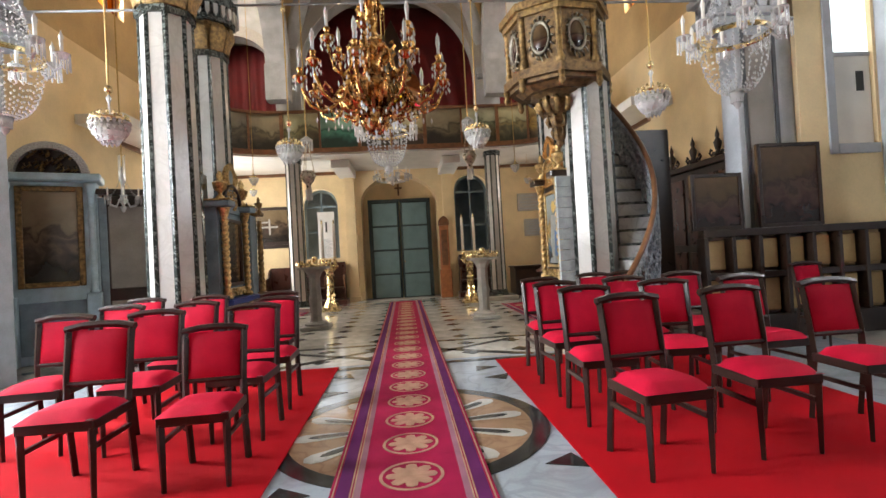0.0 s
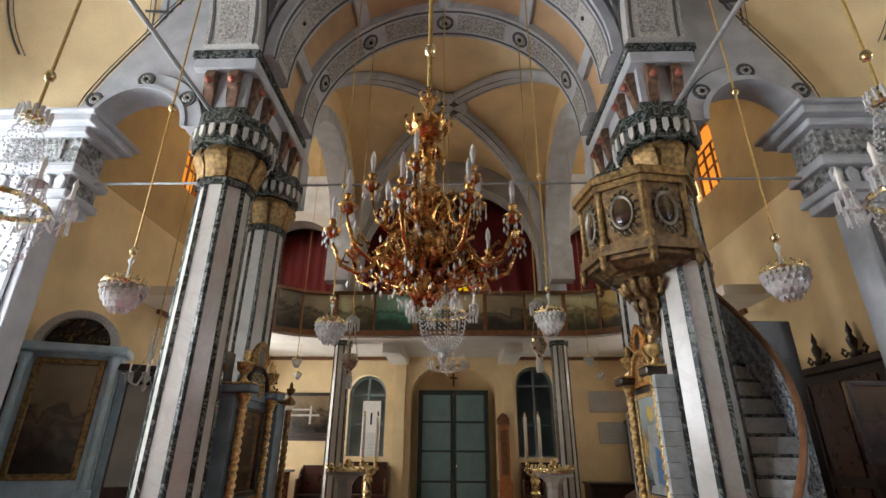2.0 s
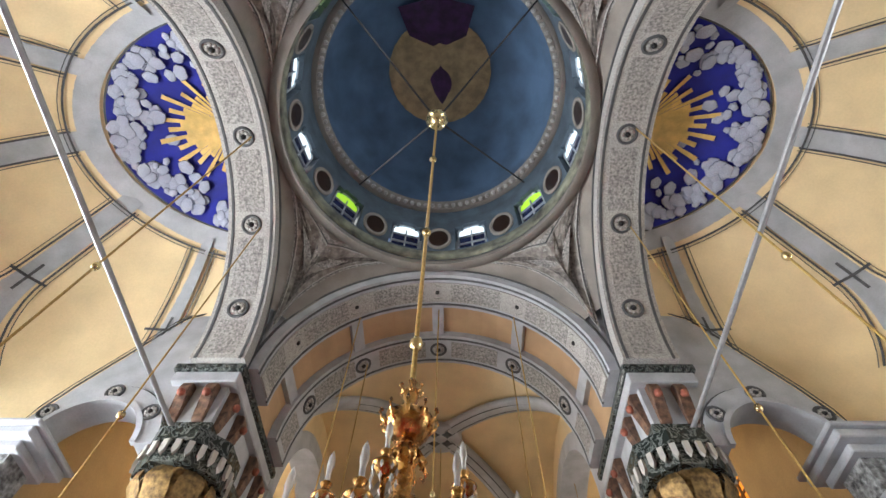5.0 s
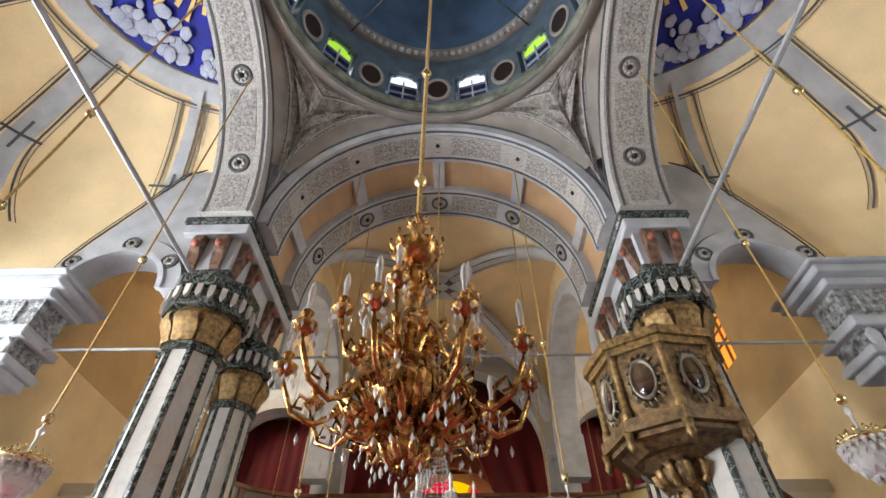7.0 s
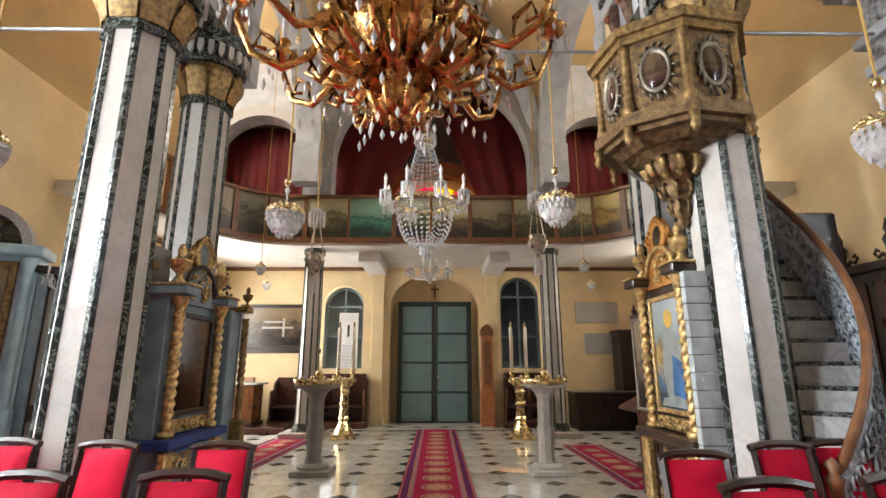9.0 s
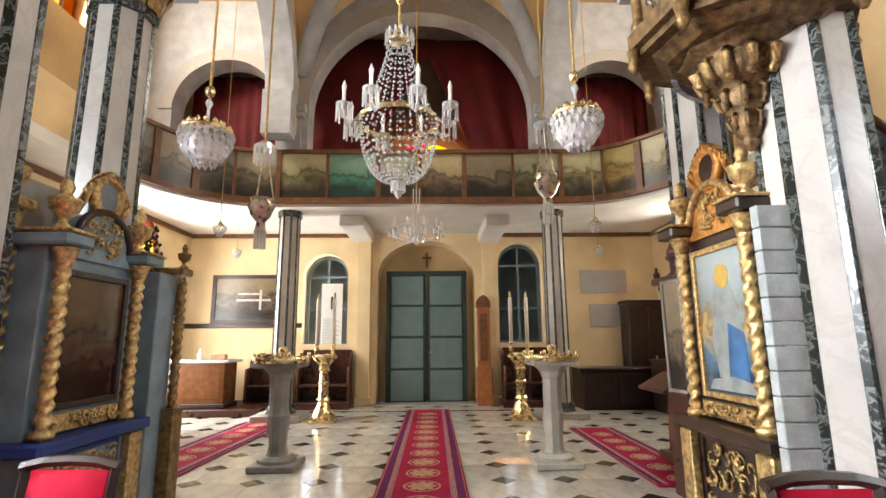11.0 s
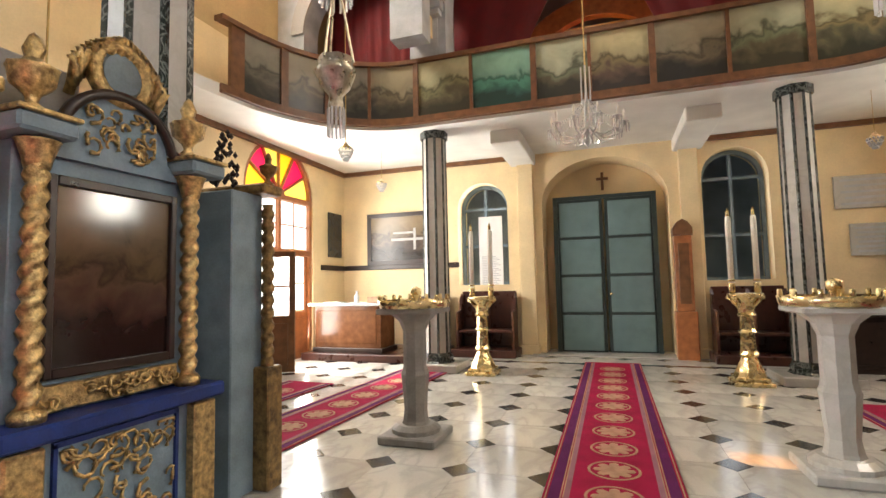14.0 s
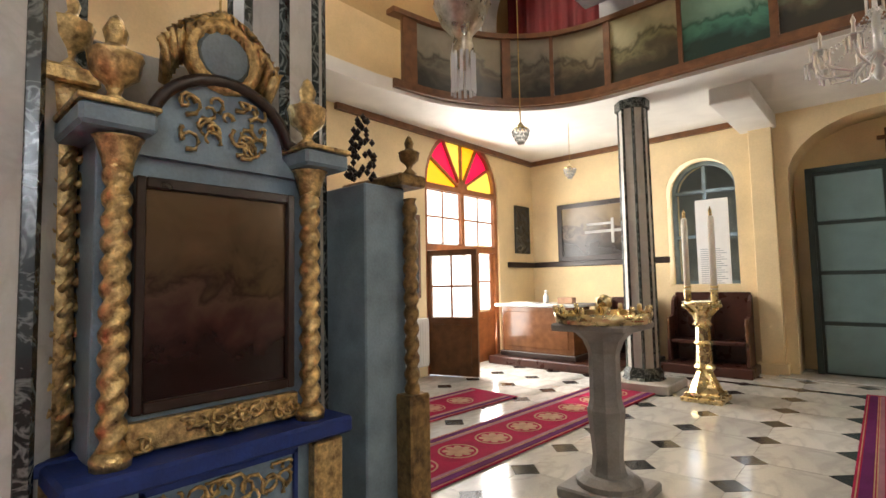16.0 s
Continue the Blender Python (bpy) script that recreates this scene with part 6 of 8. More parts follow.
# plaques
def plaque(x, z, w, h, lines, label):
    root = thing("marble_plaque", label, "plaque", pose(x, 14.69, z), "wall plaques")
    part("slab", box(B(), -w / 2, w / 2, -0.04, 0.0, -h / 2, h / 2, 0.008), MARBLE, root)
    bm = B()
    for i in range(lines):
        zz = h * 0.36 - i * h * 0.72 / max(1, lines - 1)
        ww = w * (0.42 - 0.05 * ((i * 3) % 2))
        box(bm, -ww, ww, -0.043, -0.04, zz - h * 0.035, zz + h * 0.035)
    part("inscription_lines", bm, GREY, root, "rows of unreadable cut lettering")


plaque(4.87, 3.15, 1.25, 0.62, 5, "grey marble plaque with carved lettering on the wall")
plaque(4.87, 2.25, 0.85, 0.6, 6, "small pale marble plaque with carved lettering on the wall")
PALEW = material("faded_white_paint", (0.5, 0.48, 0.44), 0.6, 0, 0.3, 6, 0.1)
# framed picture on the left of the west wall, rail, notice
root = thing("framed_picture", "wide dark framed picture with a pale cross form", "picture", pose(-4.6, 14.66, 0))
part("frame", (lambda b: (box(b, -1.0, 1.0, -0.03, 0.03, 2.1, 2.2), box(b, -1.0, 1.0, -0.03, 0.03, 3.28, 3.38), box(b, -1.0, -0.9, -0.03, 0.03, 2.2, 3.28), box(b, 0.9, 1.0, -0.03, 0.03, 2.2, 3.28), b)[-1])(B()), DARKWOOD, root)
part("canvas", box(B(), -0.9, 0.9, -0.005, 0.02, 2.2, 3.28), ICON3, root)
bm = B()
box(bm, -0.35, 0.55, -0.012, -0.006, 2.68, 2.74)
box(bm, 0.25, 0.31, -0.013, -0.007, 2.45, 2.98)
box(bm, -0.3, 0.3, -0.011, -0.0055, 2.85, 2.9)
part("pale_form", bm, PALEW, root)
bm = B()
box(bm, -XW + 0.002, -3.2, 14.66, 14.7, 1.98, 2.1, 0.01)
box(bm, -XW, -XW + 0.04, 13.6, 14.66, 1.98, 2.1, 0.01)
tagged(part("trim_dado_rail", bm, DARKWOOD), "dark wooden dado rail", "rail", kind="structure")
root = thing("notice_board", "black framed notice board on the side wall", "notice board", pose(-XW + 0.03, 14.2, 0))
part("board", box(B(), -0.025, 0.02, -0.3, 0.3, 2.3, 3.4, 0.01), BLACKST, root)
# wall icon beside the open door
root = thing("framed_icon", "narrow framed icon on the yellow side wall", "icon", pose(-XW + 0.03, 10.55, 0))
part("frame", box(B(), -0.025, 0.02, -0.28, 0.28, 1.4, 2.9, 0.015), BROWNWOOD, root)
part("image", box(B(), 0.02, 0.026, -0.21, 0.21, 1.5, 2.8), ICON3, root)
root = thing("radiator_panel", "white panel radiator below the framed icon", "radiator", pose(-XW + 0.05, 10.5, 0.2))
part("body", box(B(), -0.04, 0.06, -0.45, 0.45, 0, 0.85, 0.02), WHITEP, root)
bm = B()
for i in range(14):
    box(bm, 0.06, 0.068, -0.42 + i * 0.063, -0.385 + i * 0.063, 0.05, 0.8, 0.003)
part("ribs", bm, WHITEP, root)
# white notice before the window
root = thing("notice_stand", "white printed notice board standing before the window", "notice board", pose(-2.45, 14.78, 1.4))
part("sheet", box(B(), -0.28, 0.28, -0.01, 0.01, 0.0, 1.75, 0.004), PAPER, root)
bm = B()
for i in range(18):
    box(bm, -0.22, 0.22 - 0.05 * (i % 3), -0.013, -0.01, 0.12 + i * 0.04, 0.135 + i * 0.04)
part("text_lines", bm, GREY, root, "rows of unreadable print")
part("slot", box(B(), -0.03, 0.03, -0.014, -0.01, 1.05, 1.4), INK, root)

# ---- candle pedestals and candlesticks ----
def pedestal(mat, label):
    root = thing("candle_pedestal", label, "pedestal", group="candle pedestals")
    bm = B()
    box(bm, -0.3, 0.3, -0.3, 0.3, 0.006, 0.09, 0.015)
    lathe(bm, [(0.25, 0.09), (0.25, 0.13), (0.19, 0.17)], 16)
    part("base", bm, mat, root)
    part("shaft", lathe(B(), [(0.15, 0.16), (0.13, 0.2), (0.115, 0.3), (0.14, 0.62), (0.145, 0.66), (0.13, 0.7), (0.12, 0.75), (0.12, 1.1), (0.16, 1.2), (0.26, 1.29)], 8, turn=math.pi / 8), mat, root)
    part("top", box(B(), -0.3, 0.3, -0.3, 0.3, 1.28, 1.34, 0.015), mat, root)
    part("tray", lathe(B(), [(0.34, 1.34), (0.36, 1.34), (0.38, 1.42), (0.36, 1.42), (0.34, 1.37), (0.0, 1.37)], 24), BRASS, root, "brass sand tray", smooth=True)
    for k in range(12):
        a = 2 * math.pi * k / 12
        bm = B()
        lathe(bm, [(0.012, 1.41), (0.022, 1.43), (0.02, 1.47), (0.012, 1.475)], 8, (0.36 * math.cos(a), 0.36 * math.sin(a), 0))
        part("candle_cup", bm, BRASS, root, smooth=True)
    part("oil_cup", lathe(B(), [(0.05, 1.37), (0.03, 1.42), (0.06, 1.48), (0.06, 1.53), (0.03, 1.55), (0, 1.56)], 12, (0.02, 0, 0)), BRASS, root, smooth=True)
    return root


pedestal(material("grey_stone", (0.30, 0.28, 0.26), 0.6, 0, 0.3, 5, 0.2), "grey stone candle pedestal with brass sand tray").matrix_world = pose(-1.76, 8.3, 0)
pedestal(MARBLE, "white marble candle pedestal with brass sand tray").matrix_world = pose(1.87, 8.28, 0)


def candlestick(label, dz):
    root = thing("candlestick", label, "candlestick", group="tall candlesticks")
    bm = B()
    box(bm, -0.26, 0.26, -0.26, 0.26, 0.006, 0.07, 0.012)
    box(bm, -0.22, 0.22, -0.22, 0.22, 0.07, 0.13, 0.015)
    part("foot", bm, BRASS, root)
    part("stem", lathe(B(), [(0.22, 0.13), (0.2, 0.2), (0.14, 0.32), (0.1, 0.4), (0.14, 0.45), (0.11, 0.5), (0.095, 0.75), (0.13, 0.78), (0.1, 0.82), (0.09, 1.0), (0.13, 1.03), (0.1, 1.07), (0.14, 1.2), (0.23, 1.3)], 10), BRASS, root, smooth=False)
    bm = B()
    for k in range(8):
        a = k * math.pi / 4
        tube(bm, [(0.07 * math.cos(a), 0.07 * math.sin(a), 1.1), (0.15 * math.cos(a), 0.15 * math.sin(a), 1.2), (0.25 * math.cos(a), 0.25 * math.sin(a), 1.31), (0.24 * math.cos(a), 0.24 * math.sin(a), 1.26)], 0.02, 5)
    part("leaves", bm, BRASS, root, smooth=True)
    part("pan", lathe(B(), [(0.2, 1.3), (0.24, 1.31), (0.24, 1.35), (0.22, 1.34), (0, 1.34)], 20), BRASS, root, smooth=True)
    for s in (-1, 1):
        c = (s * 0.17, 0.0, 0)
        part("socket", lathe(B(), [(0.03, 1.34), (0.05, 1.38), (0.05, 1.5), (0.035, 1.52), (0.055, 1.54), (0.055, 1.56)], 12, c), BRASS, root, smooth=True)
        cd = part("candle", lathe(B(), [(0.042, 1.5), (0.042, 2.42), (0.038, 2.5), (0.02, 2.53)], 12, c), CANDLE, root, "white wax candle", smooth=True)
        part("tip", lathe(B(), [(0.025, 2.52), (0.022, 2.6), (0, 2.66)], 8, c), BRASS, cd, "brass candle tip")
    return root


cs = candlestick("tall polished brass candlestick with two white candles", 0)
cs.matrix_world = pose(-1.99, 12.0, 0)
copy_thing(cs, pose(2.08, 12.0, 0))

# ---- shrines beside the columns ----
def carved_strip(bm, y0, y1, z0, z1, x, n, rnd, sgn=1, size=0.05):
    """Raised foliage scrolls over a flat area."""
    for i in range(n):
        y, z = rnd.uniform(y0, y1), rnd.uniform(z0, z1)
        a0 = rnd.uniform(0, 6.28)
        r = size * rnd.uniform(0.5, 1.0)
        pts = []
        for k in range(7):
            a = a0 + k * 0.75
            q = r * (1 - k / 9)
            pts.append((x + sgn * (0.008 + 0.012 * math.sin(k * 0.5)), min(max(y + q * math.cos(a), y0), y1), min(max(z + q * math.sin(a), z0), z1)))
        tube(bm, pts, 0.013, 5, taper=0.5)


def twisted(bm, c, z0, z1, r, turns=13, seg=12, rows=96):
    prev = None
    for i in range(rows + 1):
        t = i / rows
        z = z0 + (z1 - z0) * t
        ring = []
        for k in range(seg):
            a = 2 * math.pi * k / seg
            rr = r * (1 + 0.2 * math.cos(2 * (a - t * turns * math.pi)))
            ring.append(bm.verts.new((c[0] + rr * math.cos(a), c[1] + rr * math.sin(a), z)))
        if prev:
            for k in range(seg):
                bm.faces.new((prev[k], prev[(k + 1) % seg], ring[(k + 1) % seg], ring[k]))
        prev = ring


def urn(parent, c, z, s=1.0, mat=None):
    pr = [(0.05, 0), (0.06, 0.02), (0.02, 0.06), (0.03, 0.09), (0.075, 0.13), (0.085, 0.19), (0.09, 0.2), (0.05, 0.215), (0.03, 0.24), (0.04, 0.28), (0.02, 0.33), (0, 0.35)]
    part("urn", lathe(B(), [(r * s, zz * s) for r, zz in pr], 16, (c[0], c[1], z), flute=0.04, nf=8), mat or GOLD, parent, "gilded fluted urn finial", smooth=True)


def shrine(name, label, body, accent, icon, yc, half, x, sgn, ledge_mat, crest_mat, zt=2.1, wing=True, ph=1.15):
    """An icon shrine facing +x (sgn 1) or -x (sgn -1), centred at yc."""
    root = thing(name, label, "shrine")
    r = random.Random(int(abs(yc) * 100))
    X = lambda d: x + sgn * d
    def bx(d0, d1, y0, y1, z0, z1, bev=0.006):
        xa, xb = sorted((X(d0), X(d1)))
        return box(B(), xa, xb, yc + y0, yc + y1, z0, z1, bev)
    H = half
    part("body", bx(-0.42, -0.03, -H, H, 0.0, zt + 0.2), body, root)
    part("base_cabinet", bx(-0.42, 0.08, -H - 0.02, H + 0.02, 0.006, 0.86), body, root)
    bm = B()
    carved_strip(bm, yc - H * 0.62, yc + H * 0.62, 0.16, 0.78, X(0.085), 60, r, sgn, 0.09)
    part("carved_panel", bm, GOLD, root, "gilded foliage carving", smooth=True)
    bm = B()
    for a, b_, c, d in ((-H * 0.7, -H * 0.66, 0.1, 0.82), (H * 0.66, H * 0.7, 0.1, 0.82), (-H * 0.7, H * 0.7, 0.8, 0.83), (-H * 0.7, H * 0.7, 0.09, 0.12)):
        xa, xb = sorted((X(0.08), X(0.1)))
        box(bm, xa, xb, yc + a, yc + b_, c, d)
    part("panel_border", bm, ledge_mat, root)
    for s in (-1, 1):
        part("base_pilaster", bx(0.08, 0.16, s * H - 0.09, s * H + 0.09, 0.006, 0.84, 0.012), GOLD, root, "gilded base pilaster")
    part("ledge", bx(-0.4, 0.2, -H - 0.13, H + 0.13, 0.86, 0.95, 0.015), ledge_mat, root, "painted ledge")
    for s in (-1, 1):
        bm = B()
        c = (X(0.06), yc + s * (H - 0.06))
        twisted(bm, c, 0.97, zt + 0.03, 0.05)
        lathe(bm, [(0.075, 0.95), (0.08, 0.99), (0.06, 1.02)], 12, (c[0], c[1], 0))
        lathe(bm, [(0.055, zt + 0.0), (0.065, zt + 0.05), (0.09, zt + 0.13), (0.1, zt + 0.14)], 12, (c[0], c[1], 0))
        part("twisted_column", bm, GOLD, root, "gilded twisted column", smooth=True)
    part("carved_sill", bx(-0.02, 0.035, -H * 0.78, H * 0.78, 0.97, 1.1, 0.006), GOLD, root)
    bm = B()
    carved_strip(bm, yc - H * 0.76, yc + H * 0.76, 0.98, 1.09, X(0.037), 30, r, sgn, 0.05)
    part("sill_carving", bm, GOLD, root, smooth=True)
    fr = B()
    for a, b_, c, d in ((-H * 0.74, -H * 0.66, 1.13, zt), (H * 0.66, H * 0.74, 1.13, zt), (-H * 0.66, H * 0.66, zt - 0.05, zt), (-H * 0.66, H * 0.66, 1.13, 1.18)):
        xa, xb = sorted((X(-0.02), X(0.035)))
        box(fr, xa, xb, yc + a, yc + b_, c, d, 0.006)
    part("icon_frame", fr, accent, root)
    img = part("icon_image", bx(-0.03, 0.006, -H * 0.66, H * 0.66, 1.17, zt - 0.04, 0), icon, root, "glazed icon painting")
    for s in (-1, 1):
        part("cornice_block", bx(-0.3, 0.2, s * (H - 0.03) - 0.14, s * (H - 0.03) + 0.14, zt + 0.15, zt + 0.24, 0.015), body, root)
        part("cornice_edge", bx(-0.3, 0.215, s * (H - 0.03) - 0.15, s * (H - 0.03) + 0.15, zt + 0.24, zt + 0.265, 0.006), GOLD, root)
    # pediment
    pts = []
    for i in range(17):
        a = math.pi * i / 16
        pts.append((H * 0.62 * math.cos(a), zt + 0.2 + 0.31 * math.sin(a)))
    m = Matrix(((0, 0, sgn, X(-0.15)), (1, 0, 0, yc), (0, 1, 0, 0), (0, 0, 0, 1)))
    bm = B()
    prism(bm, [(H * 0.8, zt + 0.1), *pts, (-H * 0.8, zt + 0.1)], 0.16, m)
    part("pediment", bm, crest_mat if accent is GOLD else body, root)
    bm = B()
    tube(bm, [(X(0.03), yc + H * 0.84, zt + 0.24)] + [(X(0.03), yc + a * 1.06, b_ + 0.02) for a, b_ in pts[1:-1]] + [(X(0.03), yc - H * 0.84, zt + 0.24)], 0.032, 6)
    part("pediment_moulding", bm, accent if body is BLUEGREY else GOLD, root, smooth=True)
    bm = B()
    carved_strip(bm, yc - H * 0.4, yc + H * 0.4, zt + 0.16, zt + 0.45, X(0.015), 26, r, sgn, 0.07)
    part("pediment_carving", bm, GOLD, root, "gilded carved relief", smooth=True)
    bm = B()
    for i in range(26):
        a = math.pi * (0.12 + 0.76 * i / 25)
        q = H * 0.5
        y, z = yc + q * 1.15 * math.cos(a), zt + 0.47 + 0.36 * math.sin(a)
        tube(bm, [(X(-0.06), y * 0.9 + yc * 0.1, z - 0.12), (X(0.0 + 0.03 * (i % 2)), y, z), (X(0.03), y + 0.05 * math.cos(a * 3), z + 0.06), (X(0.01), y - 0.03 * math.cos(a * 2), z + 0.05)], 0.028, 5, taper=0.5)
    lathe(bm, [(0.2, -0.03), (0.2, 0.03), (0.15, 0.05), (0.14, 0.0)], 16, m=Matrix.Translation((X(0.0), yc, zt + 0.67)) @ Matrix.Rotation(math.pi / 2 * sgn, 4, "Y"))
    part("crest", bm, crest_mat, root, "gilded scrolled crest", smooth=True)
    part("crest_oval", lathe(B(), [(0.14, 0.0), (0.12, 0.02), (0, 0.03)], 16, m=Matrix.Translation((X(0.0), yc, zt + 0.67)) @ Matrix.Rotation(math.pi / 2 * sgn, 4, "Y")), body, root)
    for s in (-1, 1):
        urn(root, (X(0.02), yc + s * (H - 0.05)), zt + 0.265, 1.25)
    return root


shl = shrine("icon_shrine", "blue-grey wooden icon shrine with gilded twisted columns and dark icon", BLUEGREY, DARKWOOD, ICON1, 5.6, 0.53, -2.52, 1, ROYAL, GOLD, 2.18)
shr = shrine("icon_shrine", "black and gold icon shrine with bright glazed icon", DARKWOOD, GOLD, ICON2, 5.45, 0.53, 2.66, -1, DARKWOOD, material("orange_gilt", (0.75, 0.38, 0.10), 0.4, 0.7, 0.4, 20, 0.5, second=(0.4, 0.18, 0.05)), 2.38)
# wing of the left shrine, against the column
root = thing("shrine_wing", "blue-grey shrine wing with tall gilded leafy column and urn", "shrine")
part("panel", box(B(), -3.05, -2.86, 4.96, 5.1, 0.0, 2.45, 0.01), BLUEGREY, root)
bm = B()
lathe(bm, [(0.05, 0.95), (0.052, 1.6), (0.05, 2.35), (0.08, 2.55), (0.09, 2.6)], 12, (-2.81, 5.01, 0))
for i in range(60):
    z = 1.0 + 1.35 * i / 60
    a = i * 1.25
    tube(bm, [(-2.81 + 0.05 * math.cos(a), 5.01 + 0.05 * math.sin(a), z), (-2.81 + 0.075 * math.cos(a + 0.4), 5.01 + 0.075 * math.sin(a + 0.4), z + 0.04), (-2.81 + 0.055 * math.cos(a + 0.8), 5.01 + 0.055 * math.sin(a + 0.8), z + 0.07)], 0.017, 5)
part("gilded_column", bm, GOLD, root, "gilded leaf-wrapped column", smooth=True)
part("cap_block", box(B(), -3.05, -2.7, 4.9, 5.12, 2.6, 2.68, 0.012), GOLD, root)
part("base_block", box(B(), -3.05, -2.72, 4.92, 5.1, 0.006, 0.9, 0.01), GOLDBR, root)
part("ledge", box(B(), -3.05, -2.7, 4.9, 5.11, 0.9, 0.96, 0.01), ROYAL, root)
urn(root, (-2.83, 5.01), 2.68, 1.2)
# blue-grey side cabinet behind it, facing west
root = thing("side_shrine", "plain blue-grey back panel of a shrine facing the west end", "shrine")
part("body", box(B(), -3.0, -2.5, 6.5, 6.85, 0.006, 2.33, 0.01), BLUEGREY, root)
part("cornice", box(B(), -3.02, -2.38, 6.7, 6.95, 2.33, 2.41, 0.015), GOLDBR, root)
bm = B()
twisted(bm, (-2.44, 6.84), 0.95, 2.25, 0.045)
part("twisted_column", bm, GOLDBR, root, smooth=True)
part("column_base", box(B(), -2.52, -2.36, 6.75, 6.93, 0.006, 0.95, 0.012), GOLDBR, root)
urn(root, (-2.44, 6.84), 2.41, 0.8, GOLDBR)
bm = B()
rr = random.Random(9)
for i in range(70):
    a, z = rr.uniform(0, 6.28), rr.uniform(0, 0.42)
    q = 0.13 * (1 - z / 0.6) * rr.uniform(0.5, 1)
    lathe(bm, [(0.0, -0.028), (0.022, 0), (0, 0.03)], 6, (-2.68 + q * math.cos(a), 6.62 + q * math.sin(a), 2.4 + z))
tagged(part("dark_wreath", bm, material("dark_wreath", (0.02, 0.012, 0.012), 0.4, 0, 0.4, 20, 0.2)), "dark dried wreath standing on the shrine top", "wreath")
# grey boards behind the right shrine
root = thing("board_panel", "weathered grey horizontal board panel beside the marble column", "board panel")
for i in range(16):
    part("board", box(B(), 2.47, 2.74, 4.62, 4.7, 0.006 + i * 0.156, 0.156 + i * 0.156, 0.006), material("grey_board", (0.36, 0.39, 0.39), 0.7, 0, 0.3, 6, 0.2) if i == 0 else bpy.data.materials["grey_board"], root)
# dark boards beside the left column
ob = part("brown_screen", box(B(), -3.02, -2.86, 5.1, 5.6, 0.006, 2.9, 0.012), BROWNGREY)
tagged(ob, "plain grey-brown wooden screen beside the column", "screen")

# ---- mahogany throne ----
MAHOG = material("dark_mahogany", (0.075, 0.016, 0.010), 0.38, 0, 0.35, 5, 0.25, second=(0.035, 0.008, 0.006), fine=60)
root = thing("bishop_throne", "tall mahogany throne with canopy, red cushion and small cross", "throne", pose(3.82, 8.1, 0.006) @ Matrix.Scale(1.08, 4))
part("base", box(B(), -0.42, 0.46, -0.42, 0.42, 0, 0.12, 0.02), MAHOG, root)
bm = B()
prism(bm, [(-0.32, 0.12), (0.4, 0.12), (0.38, 1.02), (-0.28, 1.02)], 0.66, Matrix(((1, 0, 0, 0), (0, 0, -1, 0.33), (0, 1, 0, 0), (0, 0, 0, 1))))
part("body", bm, MAHOG, root)
for z0, z1 in ((0.2, 0.55), (0.6, 0.95)):
    part("side_panel", box(B(), -0.335, -0.3, -0.25, 0.25, z0, z1, 0.012), REDWOOD, root)
    part("front_panel", box(B(), -0.22, 0.3, -0.345, -0.33, z0, z1, 0.012), REDWOOD, root)
sh = part("shelf", box(B(), -0.34, 0.06, -0.36, 0.36, -0.02, 0.03, 0.012), MAHOG, root, "slanted mahogany book shelf")
sh.matrix_local = Matrix.Translation((-0.34, 0, 1.03)) @ Matrix.Rotation(radians(-28), 4, "Y")
part("cushion", box(B(), -0.32, 0.02, -0.3, 0.3, 1.05, 1.13, 0.03), VELVET, root, "red velvet cushion")
bm = B()
prism(bm, [(-0.16, 1.04), (0.36, 1.04), (0.26, 2.1), (-0.04, 2.1)], 0.5, Matrix(((1, 0, 0, 0), (0, 0, -1, 0.25), (0, 1, 0, 0), (0, 0, 0, 1))))
part("back", bm, MAHOG, root)
for s in (-1, 1):
    bm = B()
    tube(bm, [(-0.2, s * 0.29, 1.04), (-0.14, s * 0.27, 2.1)], 0.04, 8, taper=0.7)
    part("post", bm, REDWOOD, root, smooth=True)
    part("knob", lathe(B(), [(0.02, 2.26), (0.045, 2.3), (0.04, 2.34), (0.015, 2.37), (0.025, 2.4), (0, 2.43)], 10, (-0.3, s * 0.32, 0)), MAHOG, root, smooth=True)
part("canopy_cornice", (lambda b: (box(b, -0.36, 0.4, -0.38, 0.38, 2.18, 2.27, 0.02), box(b, -0.3, 0.36, -0.33, 0.33, 2.1, 2.18, 0.02), b)[-1])(B()), MAHOG, root)
part("drum", lathe(B(), [(0.26, 2.27), (0.28, 2.3), (0.24, 2.33), (0.24, 2.46), (0.28, 2.5), (0.29, 2.53)], 16), MAHOG, root, smooth=True)
part("dome", lathe(B(), [(0.27, 2.53), (0.27, 2.6), (0.22, 2.72), (0.12, 2.82), (0.07, 2.87), (0.09, 2.92), (0.05, 3.0), (0.02, 3.05), (0.0, 3.08)], 16), REDWOOD, root, smooth=True)
bm = B()
box(bm, -0.012, 0.012, -0.012, 0.012, 3.05, 3.26)
box(bm, -0.012, 0.012, -0.05, 0.05, 3.16, 3.185)
part("cross", bm, BLACKIRON, root)
root = thing("leaning_icon", "silver-grey glazed icon standing beside the throne", "icon", pose(2.9, 6.72, 1.05, 0, 0, 8))
part("image", box(B(), -0.012, 0.02, -0.21, 0.21, 0.03, 1.17, 0.004), ICON3, root)
bm = B()
for y0, y1, z0, z1 in ((-0.24, -0.2, 0, 1.2), (0.2, 0.24, 0, 1.2), (-0.2, 0.2, 0, 0.04), (-0.2, 0.2, 1.16, 1.2)):
    box(bm, -0.03, 0.022, y0, y1, z0, z1, 0.006)
part("frame", bm, BROWNGREY, root, "thin grey frame")
